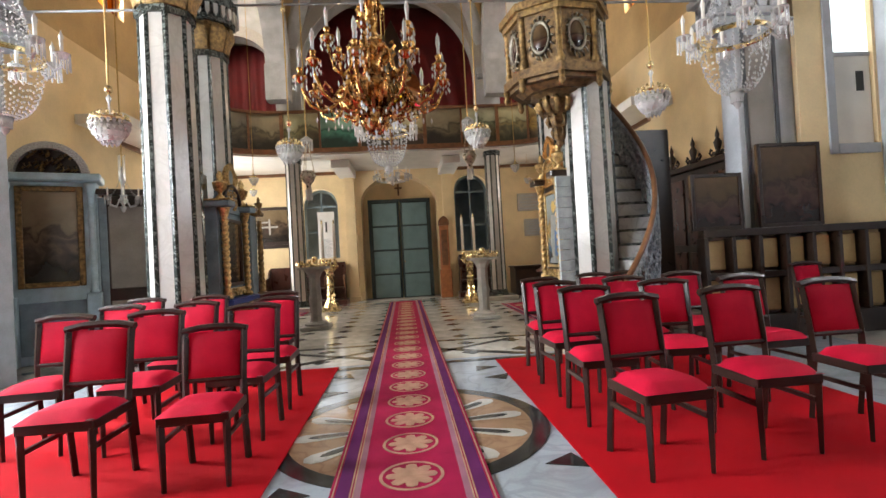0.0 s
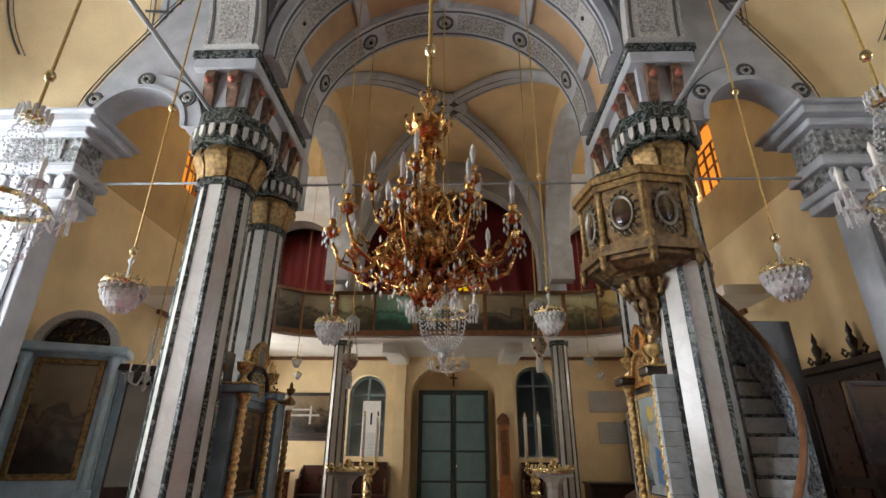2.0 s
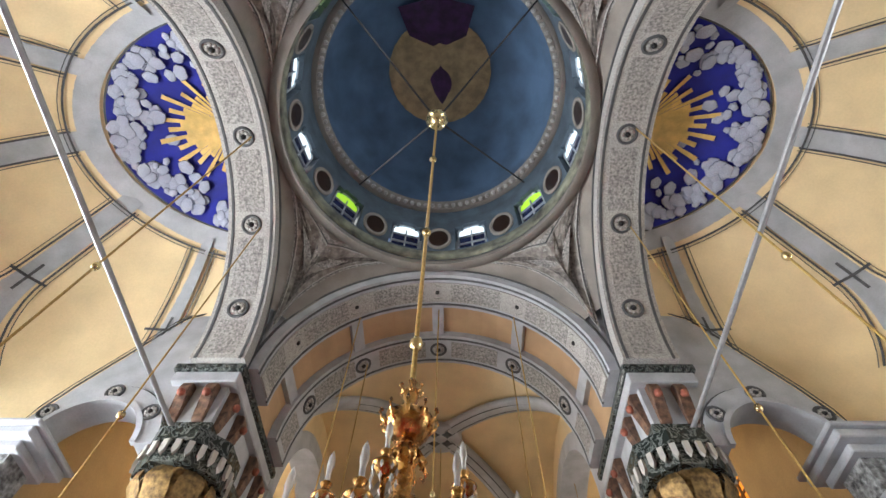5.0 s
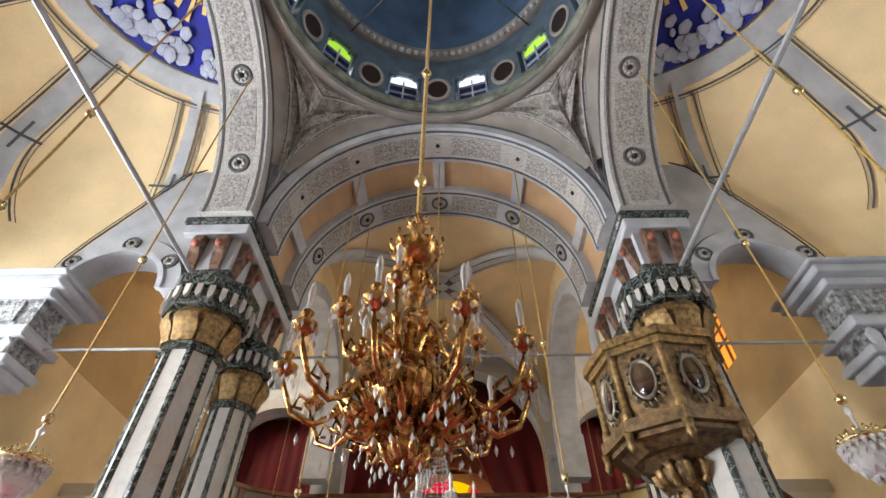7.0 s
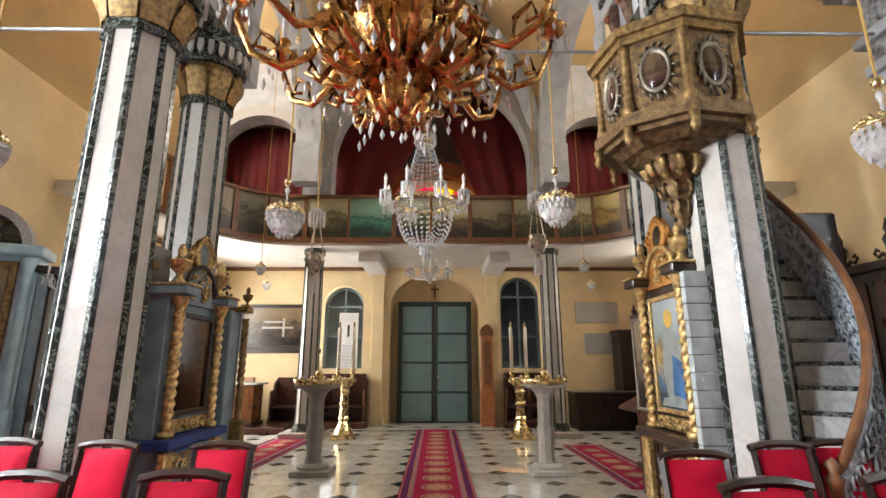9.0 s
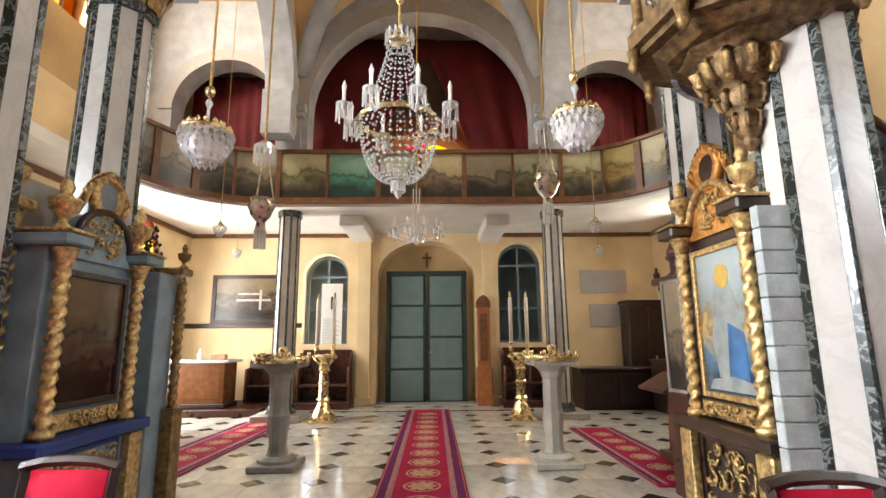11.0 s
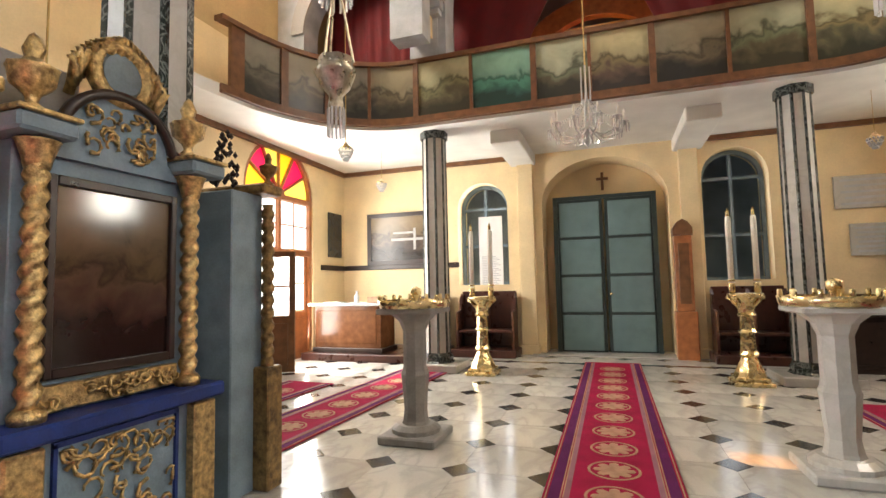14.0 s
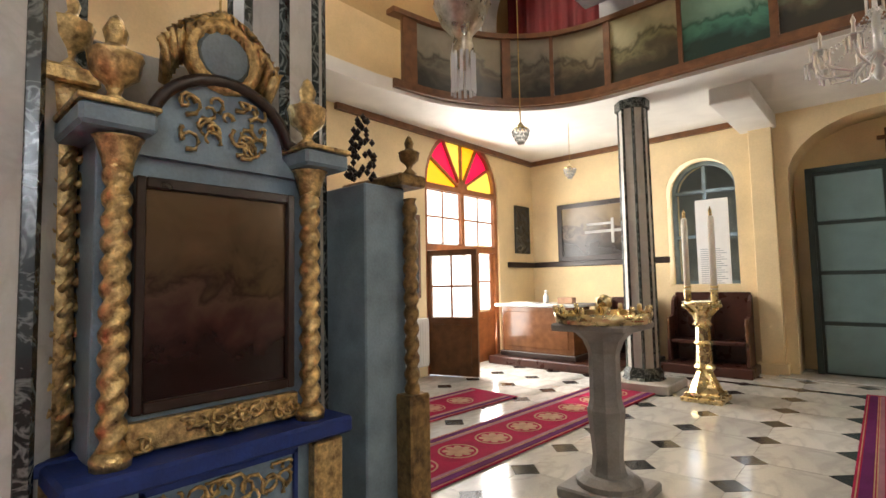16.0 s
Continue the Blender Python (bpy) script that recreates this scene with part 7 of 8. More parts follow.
ob = part("icon_stand", box(B(), -0.16, 0.16, -0.28, 0.28, 0, 1.05, 0.012), REDWOOD)
tagged(ob, "dark mahogany stand below the glazed icon", "stand").matrix_world = pose(3.0, 6.72, 0.006)

# ---- pulpit and its winding stair ----
PX, PY = 2.64, 4.84
PULP = material("dark_bronze_gilding", (0.22, 0.135, 0.055), 0.48, 0.6, 0.55, 16, 0.7, second=(0.07, 0.04, 0.02), fine=70)
root = thing("pulpit", "gilded octagonal wooden pulpit with oval medallions and carved pendant", "pulpit", pose(PX, PY, -0.02, 0, 0, 10) @ Matrix.Scale(1.08, 4))
bm = B()
octa(bm, 0.58, 3.7, 4.5, r1=0.62)
part("body", bm, PULP, root)
bm = B()
octa(bm, 0.7, 4.5, 4.6)
octa(bm, 0.66, 4.42, 4.5)
part("top_rim", bm, GOLDBR, root, "gilded top rim")
bm = B()
octa(bm, 0.68, 3.6, 3.72)
octa(bm, 0.62, 3.55, 3.6)
part("lower_moulding", bm, PULP, root)
for k in range(8):
    a = math.pi / 8 + k * math.pi / 4
    rc = 0.6 / math.cos(math.pi / 8)
    bm = B()
    lathe(bm, [(0.05, 3.7), (0.06, 3.8), (0.04, 3.85), (0.045, 4.35), (0.06, 4.42)], 8, (rc * math.cos(a), rc * math.sin(a), 0))
    part("corner_post", bm, GOLDBR, root, smooth=True)
    bm = B()
    lathe(bm, [(0.02, 3.42), (0.05, 3.48), (0.035, 3.52), (0.05, 3.6)], 8, (rc * 1.08 * math.cos(a), rc * 1.08 * math.sin(a), 0))
    part("drop_finial", bm, GOLDBR, root, smooth=True)
    a2 = k * math.pi / 4
    m = Matrix.Rotation(a2, 4, "Z") @ Matrix.Translation((0.605, 0, 4.1)) @ Matrix.Rotation(math.pi / 2, 4, "Y")
    bm = B()
    lathe(bm, [(0.10, 0.0), (0.11, 0.03), (0.13, 0.03), (0.14, 0.0)], 18, m=m @ Matrix.Diagonal((1.7, 1, 1, 1)))
    for j in range(16):
        aa = 2 * math.pi * j / 16
        q = Vector((0.26 * math.cos(aa), 0.155 * math.sin(aa), 0.01))
        tube(bm, [m @ (q * 0.9), m @ (q + Vector((0, 0, 0.02))), m @ (q * 1.12 + Vector((0.02, 0.02, 0)))], 0.013, 5)
    part("medallion_frame", bm, material("silver_gilt", (0.24, 0.21, 0.16), 0.45, 0.6, 0.4, 20, 0.4) if k == 0 else bpy.data.materials["silver_gilt"], root, "silvered oval frame", smooth=True)
    part("medallion", lathe(B(), [(0.11, 0.0), (0.10, 0.012), (0, 0.02)], 18, m=m @ Matrix.Diagonal((1.7, 1, 1, 1))), ICON1, root, "dark oval painted medallion", smooth=True)
bm = B()
octa(bm, 0.44, 3.48, 3.57, r1=0.56)
part("taper", bm, PULP, root)
bm = B()
lathe(bm, [(0.0, 2.76), (0.03, 2.78), (0.055, 2.82), (0.04, 2.86), (0.075, 2.88), (0.1, 2.96), (0.07, 3.02), (0.12, 3.06), (0.155, 3.14), (0.12, 3.19), (0.18, 3.22), (0.25, 3.3), (0.27, 3.38), (0.22, 3.43), (0.34, 3.46), (0.42, 3.5)], 24, flute=0.06, nf=8)
part("pendant", bm, PULP, root, "carved gilded pendant", smooth=True)
for zt_, rt_, n_, l_ in ((3.42, 0.27, 12, 0.17), (3.2, 0.16, 8, 0.13), (3.03, 0.105, 8, 0.11)):
    for k in range(n_):
        a = 2 * math.pi * k / n_
        ca, sa = math.cos(a), math.sin(a)
        bm = B()
        tube(bm, [(rt_ * 0.92 * ca, rt_ * 0.92 * sa, zt_), (rt_ * 1.12 * ca, rt_ * 1.12 * sa, zt_ - l_ * 0.3), (rt_ * 0.98 * ca, rt_ * 0.98 * sa, zt_ - l_ * 0.75), (rt_ * 0.8 * ca, rt_ * 0.8 * sa, zt_ - l_), (rt_ * 0.95 * ca, rt_ * 0.95 * sa, zt_ - l_ * 1.05)], rt_ * 0.14, 6)
        part("carved_leaf", bm, GOLDBR if n_ == 12 else PULP, root, "gilded carved leaf", smooth=True)

SC = (3.05, 4.75)
STEPM = marble("step_marble", (0.40, 0.40, 0.39), (0.2, 0.2, 0.2), 0.3, 3, 0.5)
root = thing("winding_stair", "white marble stair winding round the column with carved balustrade", "staircase", pose(*SC, 0))
def stair_z(a):
    """Height of the winding flight at an angle in degrees round the column."""
    return min(0.0215 * (a + 90), 3.94)


for k in range(19):
    d0 = -90 + 9.65 * k
    d1 = d0 + 9.65
    a0, a1 = radians(d0), radians(d1 + 1.5)
    z = stair_z(d1)
    pts = [(r * math.cos(a), r * math.sin(a)) for r, a in ((0.34, a0), (0.83, a0), (0.83, (a0 + a1) / 2), (0.83, a1), (0.34, a1))]
    bm = B()
    h = z - 0.04 - (0.0 if k < 4 else stair_z(d0) - 0.16)
    prism(bm, pts, h, Matrix.Translation((0, 0, z - 0.04 - h)))
    st = part("step", bm, STEPM, root, "grey marble riser")
    bm = B()
    prism(bm, [(x * 1.02, y * 1.02) for x, y in pts], 0.04, Matrix.Translation((0, 0, z - 0.04)))
    part("tread", bm, MARBLEGR, st, "dark tread edge")
BAL = material("carved_blue_marble", (0.50, 0.55, 0.58), 0.5, 0, 0.55, 16, 0.8, second=(0.2, 0.24, 0.27), fine=35, dist=0.03)
bm = B()
bs = B()
rail = []
prev = None
rb = random.Random(31)
for i in range(61):
    ad = -92 + 240 * i / 60
    a = radians(ad)
    zb = max(0.0, stair_z(ad))
    lo, hi = max(0.0, zb - 0.22), zb + 0.84
    cur = [bm.verts.new((r * math.cos(a), r * math.sin(a), z)) for r, z in ((0.845, lo), (0.89, lo), (0.89, hi), (0.845, hi))]
    rail.append((0.87 * math.cos(a), 0.87 * math.sin(a), hi + 0.03))
    if prev:
        for k in range(4):
            bm.faces.new((prev[k], prev[(k + 1) % 4], cur[(k + 1) % 4], cur[k]))
    else:
        bm.faces.new(cur[::-1])
    prev = cur
    for rr_ in (0.9, 0.835):
        for j in range(3):
            c = zb + 0.12 + 0.26 * j + rb.uniform(-0.03, 0.03)
            q = [(rr_ * math.cos(a + 0.05 * u), rr_ * math.sin(a + 0.05 * u), c + v) for u, v in ((-0.9, -0.08), (0.4, -0.06), (0.9, 0.03), (0.2, 0.1), (-0.5, 0.06), (-0.2, -0.01))]
            tube(bs, q, 0.014, 5)
bm.faces.new(prev)
part("balustrade", bm, BAL, root, "blue-white marble balustrade", smooth=False)
part("balustrade_scrollwork", bs, BAL, root, "carved scrollwork of the balustrade", smooth=True)
bm = B()
tube(bm, rail, 0.038, 8)
part("handrail", bm, BROWNWOOD, root, "polished brown handrail", smooth=True)
part("newel", lathe(B(), [(0.05, 0.0), (0.05, 0.78), (0.065, 0.83), (0.03, 0.87), (0.055, 0.93), (0, 0.98)], 12, (-0.03, -0.87, 0)), BROWNWOOD, root, smooth=True)
bm = B()
prism(bm, [(r * math.cos(radians(a)), r * math.sin(radians(a))) for r, a in ((0.36, 92), (0.84, 92), (0.84, 106), (0.84, 120), (0.84, 132), (0.36, 132), (0.36, 112))], 0.16, Matrix.Translation((0, 0, 3.78)))
part("landing", bm, STEPM, root)

# ---- aisle furniture ----
root = thing("aisle_shrine", "pale blue wooden wall shrine with arched top and dark icon", "shrine", pose(-5.6, 6.15, 0.006, 0, 0, 24) @ Matrix.Scale(1.07, 4))
part("body", box(B(), -0.6, 0.6, 0.0, 0.35, 0.006, 2.85, 0.01), PALEBLUE, root)
part("lower_panel", box(B(), -0.42, 0.42, -0.03, 0.0, 0.15, 0.95, 0.01), BLUEGREY, root)
part("icon_image", box(B(), -0.34, 0.34, -0.015, 0.0, 1.25, 2.65), ICON3, root)
fr = B()
for a in ((-0.42, -0.34, 1.17, 2.73), (0.34, 0.42, 1.17, 2.73), (-0.34, 0.34, 2.65, 2.73), (-0.34, 0.34, 1.17, 1.25)):
    box(fr, a[0], a[1], -0.05, 0.0, a[2], a[3], 0.01)
part("icon_frame", fr, GOLDBR, root)
for s in (-1, 1):
    part("pilaster", lathe(B(), [(0.07, 1.05), (0.05, 1.12), (0.05, 2.6), (0.08, 2.72), (0.08, 2.78)], 12, (s * 0.53, -0.08, 0)), PALEBLUE, root, smooth=True)
    part("pilaster_base", box(B(), s * 0.53 - 0.1, s * 0.53 + 0.1, -0.16, 0.0, 0.006, 1.05, 0.012), PALEBLUE, root)
part("cornice", box(B(), -0.68, 0.68, -0.18, 0.36, 2.8, 2.92, 0.02), PALEBLUE, root)
bm = B()
arch_band(bm, "x", 0, 0.42, 0.52, 2.9, -0.06, 0.12, seg=16)
part("arch", bm, STIPPLE, root, "grey arched top")
bm = B()
rr = random.Random(5)
for i in range(30):
    a, q = rr.uniform(0.1, 3.0), rr.uniform(0.1, 0.36)
    c = Vector((q * math.cos(a), -0.01, 2.94 + q * math.sin(a)))
    tube(bm, [c, c + Vector((0.05, -0.03, 0.03)), c + Vector((0.03, -0.01, 0.07))], 0.018, 5)
part("arch_carving", bm, GOLDBR, root, "dull gilded openwork", smooth=True)
part("arch_back", (lambda b: (slab(b, "x", [(0.42 * math.cos(math.pi * i / 12), 2.9 + 0.42 * math.sin(math.pi * i / 12)) for i in range(13)], 0.06, 0.1), b)[-1])(B()), DARKWOOD, root)
root = thing("aisle_screen", "dark brown panelled wooden screen beside the wall shrine", "screen", pose(-4.55, 6.75, 0.006, 0, 0, 28))
part("body", box(B(), -0.5, 0.5, 0.0, 0.25, 0.006, 2.8, 0.01), DARKWOOD, root)
for x0, x1, z0, z1 in ((-0.42, 0.42, 0.12, 0.95), (-0.42, 0.42, 1.15, 2.6)):
    part("panel", box(B(), x0, x1, -0.025, 0.0, z0, z1, 0.012), BROWNGREY, root)
for s in (-1, 1):
    part("pilaster", box(B(), s * 0.5 - 0.06, s * 0.5 + 0.06, -0.06, 0.0, 0.006, 2.75, 0.01), BLUEGREY, root)
part("cornice", box(B(), -0.6, 0.6, -0.1, 0.27, 2.8, 2.9, 0.02), DARKWOOD, root)
root = thing("framed_icon", "large framed icon with green ground on the transept wall", "icon", pose(-6.3, 4.28, 0, 0, 0, 8))
part("frame", box(B(), -0.5, 0.5, -0.03, 0.03, 1.55, 2.75, 0.012), BROWNWOOD, root)
part("image", box(B(), -0.42, 0.42, -0.036, -0.03, 1.63, 2.67), icon_material("green_icon", (0.10, 0.05, 0.03), (0.25, 0.16, 0.09), (0.12, 0.22, 0.15), 21.0, 3), root)
PALEWOOD = material("pale_varnished_wood", (0.55, 0.38, 0.22), 0.45, 0, 0.3, 6, 0.1)
root = thing("low_bookcase", "pale brown low cabinet below the green icon", "cabinet", pose(-6.25, 4.0, 0.006))
part("body", box(B(), -0.55, 0.6, -0.2, 0.25, 0, 1.25, 0.01), BROWNWOOD, root)
for x0 in (-0.5, 0.05):
    for z0 in (0.1, 0.68):
        part("door", box(B(), x0, x0 + 0.5, -0.22, -0.2, z0, z0 + 0.5, 0.012), PALEWOOD, root)
# north aisle: dark stalls, panels, shelves
root = thing("north_stalls", "long dark wooden stalls with pale square panels along the wall", "stalls", pose(0, 0, 0.006) @ Matrix.Diagonal((1, 1, 1.1, 1)))
part("back_rail", box(B(), 4.4, 7.2, 4.15, 4.3, 1.32, 1.42, 0.01), DARKWOOD, root)
part("mid_rail", box(B(), 4.4, 7.2, 4.12, 4.3, 0.78, 0.86, 0.01), DARKWOOD, root)
part("low_rail", box(B(), 4.4, 7.2, 4.12, 4.3, 0.0, 0.3, 0.01), DARKWOOD, root)
for i in range(8):
    x = 4.4 + 0.4 * i
    part("post", box(B(), x - 0.03, x + 0.03, 4.1, 4.3, 0.3, 1.32, 0.006), DARKWOOD, root)
    if i < 7:
        for z0, z1 in ((0.34, 0.76), (0.9, 1.28)):
            part("panel", box(B(), x + 0.05, x + 0.35, 4.24, 4.28, z0, z1, 0.008), OCHRE, root, "pale square panel")
for x, w, h in ((4.66, 0.38, 0.8), (5.78, 0.48, 1.2)):
    ob = part("old_icon", box(B(), -w, w, -0.03, 0.03, 0, h, 0.012), ICON1)
    for x0, x1, z0, z1 in ((-w, -w + 0.05, 0, h), (w - 0.05, w, 0, h), (-w + 0.05, w - 0.05, h - 0.05, h), (-w + 0.05, w - 0.05, 0, 0.05)):
        part("frame_bar", box(B(), x0, x1, -0.05, -0.03, z0, z1, 0.005), DARKWOOD, ob, "dark frame bar")
    tagged(ob, "dark old wooden icon panel leaning above the stalls", "icon panel").matrix_world = pose(x, 4.25, 1.57)
ob = part("dark_cupboard", box(B(), -0.3, 0.3, -0.25, 0.25, 0, 3.3, 0.02), DARKWOOD)
tagged(ob, "tall dark carved cupboard behind the winding stair", "cupboard").matrix_world = pose(4.35, 5.6, 0.006)

# amber windows high in the side walls
AMBERCLEAR = bpy.data.materials.new("clear_amber_glass")
AMBERCLEAR.use_nodes = True
an = AMBERCLEAR.node_tree.nodes
tr = an.new("ShaderNodeBsdfTransparent")
tr.inputs["Color"].default_value = (1.0, 0.6, 0.14, 1)
AMBERCLEAR.node_tree.links.new(tr.outputs["BSDF"], an["Material Output"].inputs["Surface"])
AMBER = glow("lit_orange_glass", (1.0, 0.36, 0.04), 1.0)
for s in (-1, 1):
    root = thing("window_5" if s < 0 else "window_6", "high arched window with orange glass panes", "window", pose(s * 6.5, 9.4, 0), kind="structure")
    bm = B()
    arch_band(bm, "y", 0, 0.54, 0.6, 8.8, -0.04, 0.04)
    for u in (-0.6, -0.2, 0.16, 0.54):
        slab(bm, "y", ((u, 7.5), (u + 0.06, 7.5), (u + 0.06, 8.8), (u, 8.8)), -0.04, 0.04)
    for z in (7.5, 8.17, 8.51, 8.76):
        slab(bm, "y", ((-0.58, z), (0.58, z), (0.58, z + 0.05), (-0.58, z + 0.05)), -0.035, 0.035)
    part("window_frame", bm, BROWNWOOD, root)
    for y0, y1 in ((-0.54, -0.2), (-0.14, 0.16), (0.22, 0.54)):
        for z0, z1 in ((7.55, 8.17), (8.22, 8.51), (8.56, 8.76)):
            bm = B()
            slab(bm, "y", ((y0, z0), (y1, z0), (y1, z1), (y0, z1)), -0.004, 0.004)
            part("pane", bm, AMBERCLEAR if (y0 == 0.22 and z0 == 7.55 and s < 0) else AMBER, root)
    bm = B()
    slab(bm, "y", [(0.54 * math.cos(math.pi * i / 12), 8.81 + 0.54 * math.sin(math.pi * i / 12)) for i in range(13)], -0.004, 0.004)
    part("top_pane", bm, AMBER, root)

# plain painted shapes on the bright icon and the dark icon
def icon_shape(name, parent, x, sgn, pts, mat, lift, label=""):
    bm = B()
    slab(bm, "y", pts, x, x + sgn * lift)
    part(name, bm, mat, parent, label)


def ellipse(c, z, a, b_, n=18):
    return [(c + a * math.cos(2 * math.pi * i / n), z + b_ * math.sin(2 * math.pi * i / n)) for i in range(n)]


HALO = material("halo_gold_paint", (0.55, 0.36, 0.07), 0.4, 0.2, 0.25, 12, 0.1)
BLUEP = material("icon_blue_paint", (0.03, 0.12, 0.28), 0.4, 0, 0.35, 9, 0.1)
PALEP = material("icon_pale_paint", (0.24, 0.26, 0.25), 0.4, 0, 0.35, 9, 0.1)
X2 = 2.654
icon_shape("halo", shr, X2, -1, ellipse(5.43, 2.12, 0.1, 0.1), HALO, 0.003)
icon_shape("pale_form", shr, X2, -1, [(5.29, 1.99), (5.57, 1.99), (5.65, 1.59), (5.59, 1.30), (5.29, 1.30), (5.21, 1.64)], PALEP, 0.002)
icon_shape("blue_form", shr, X2, -1, [(5.21, 1.66), (5.41, 1.74), (5.45, 1.30), (5.19, 1.27)], BLUEP, 0.004)
icon_shape("white_ground", shr, X2, -1, [(5.06, 1.20), (5.75, 1.20), (5.69, 1.28), (5.39, 1.32), (5.09, 1.27)], PALEP, 0.005)
# dark panelling along the aisles
def wainscot(s, y0, y1, h, label):
    root = thing("aisle_panelling", label, "panelling", group="aisle panelling")
    x = s * XW
    def bx(d0, d1, a, b_, z0, z1, bev=0.008):
        xa, xb = sorted((x - s * d0, x - s * d1))
        return box(B(), xa, xb, a, b_, z0, z1, bev)
    part("backing", bx(0.0, 0.06, y0, y1, 0.006, h), DARKWOOD, root)
    part("cornice", bx(0.0, 0.16, y0, y1, h, h + 0.12, 0.02), DARKWOOD, root)
    part("skirting", bx(0.06, 0.1, y0, y1, 0.006, 0.25), DARKWOOD, root)
    n = max(2, round((y1 - y0) / 0.8))
    for i in range(n):
        a, b_ = y0 + (y1 - y0) * i / n + 0.07, y0 + (y1 - y0) * (i + 1) / n - 0.07
        part("panel", bx(0.06, 0.085, a, b_, 0.4, 1.2), REDWOOD, root)
        part("panel", bx(0.06, 0.085, a, b_, 1.35, h - 0.15), REDWOOD, root)


wainscot(1, 5.35, 10.6, 2.9, "tall dark wooden panelling along the north aisle wall")
for i in range(7):
    root = thing("carved_finial", "dark carved wooden finial on top of the panelling", "finial", pose(XW - 0.1, 5.6 + 0.8 * i, 3.02), "panelling finials")
    part("shaft", lathe(B(), [(0.07, 0.0), (0.08, 0.05), (0.04, 0.1), (0.06, 0.18), (0.075, 0.26), (0.03, 0.34), (0.045, 0.4), (0.015, 0.5), (0.0, 0.56)], 10), DARKWOOD, root, smooth=True)
    for q in (-1, 1):
        bm = B()
        tube(bm, [(0, q * 0.05, 0.02), (0, q * 0.14, 0.08), (0, q * 0.2, 0.04), (0, q * 0.26, 0.1), (0, q * 0.22, 0.16), (0, q * 0.18, 0.12)], 0.03, 6, taper=0.6)
        part("scroll", bm, DARKWOOD, root, smooth=True)
wainscot(-1, 5.35, 9.9, 2.7, "tall dark wooden panelling along the south aisle wall")

# ---- chandeliers and hanging lamps ----


def crystal_material():
    mt = bpy.data.materials.new("cut_crystal")
    mt.use_nodes = True
    n, l = mt.node_tree.nodes, mt.node_tree.links
    bs = n["Principled BSDF"]
    bs.inputs["Base Color"].default_value = (0.88, 0.88, 0.87, 1)
    bs.inputs["Roughness"].default_value = 0.06
    bs.inputs["Transmission Weight"].default_value = 0.55
    bs.inputs["IOR"].default_value = 1.55
    bs.inputs["Specular IOR Level"].default_value = 0.9
    return mt


CUT = crystal_material()


def bead(bm, c, r, s=1.3):
    c = Vector(c)
    v = [bm.verts.new(c + Vector(d)) for d in ((r, 0, 0), (0, r, 0), (-r, 0, 0), (0, -r, 0), (0, 0, r * s), (0, 0, -r * s))]
    for i in range(4):
        bm.faces.new((v[i], v[(i + 1) % 4], v[4]))
        bm.faces.new((v[(i + 1) % 4], v[i], v[5]))


def strand(bm, p, q, n, r, sag=0.0):
    p, q = Vector(p), Vector(q)
    for i in range(n + 1):
        t = i / n
        c = p.lerp(q, t)
        c.z -= sag * 4 * t * (1 - t)
        bead(bm, c, r)


def cord(parent, z0, z1, r=0.011, balls=()):
    bm = B()
    tube(bm, [(0, 0, z0), (0, 0, z1)], r, 6)
    part("cord", bm, ROPE, parent, "gold suspension cord")
    for z in balls:
        part("cord_ball", lathe(B(), [(0, -0.05), (0.03, -0.035), (0.04, 0), (0.03, 0.035), (0, 0.05)], 10, (0, 0, z)), BRASS, parent, smooth=True)


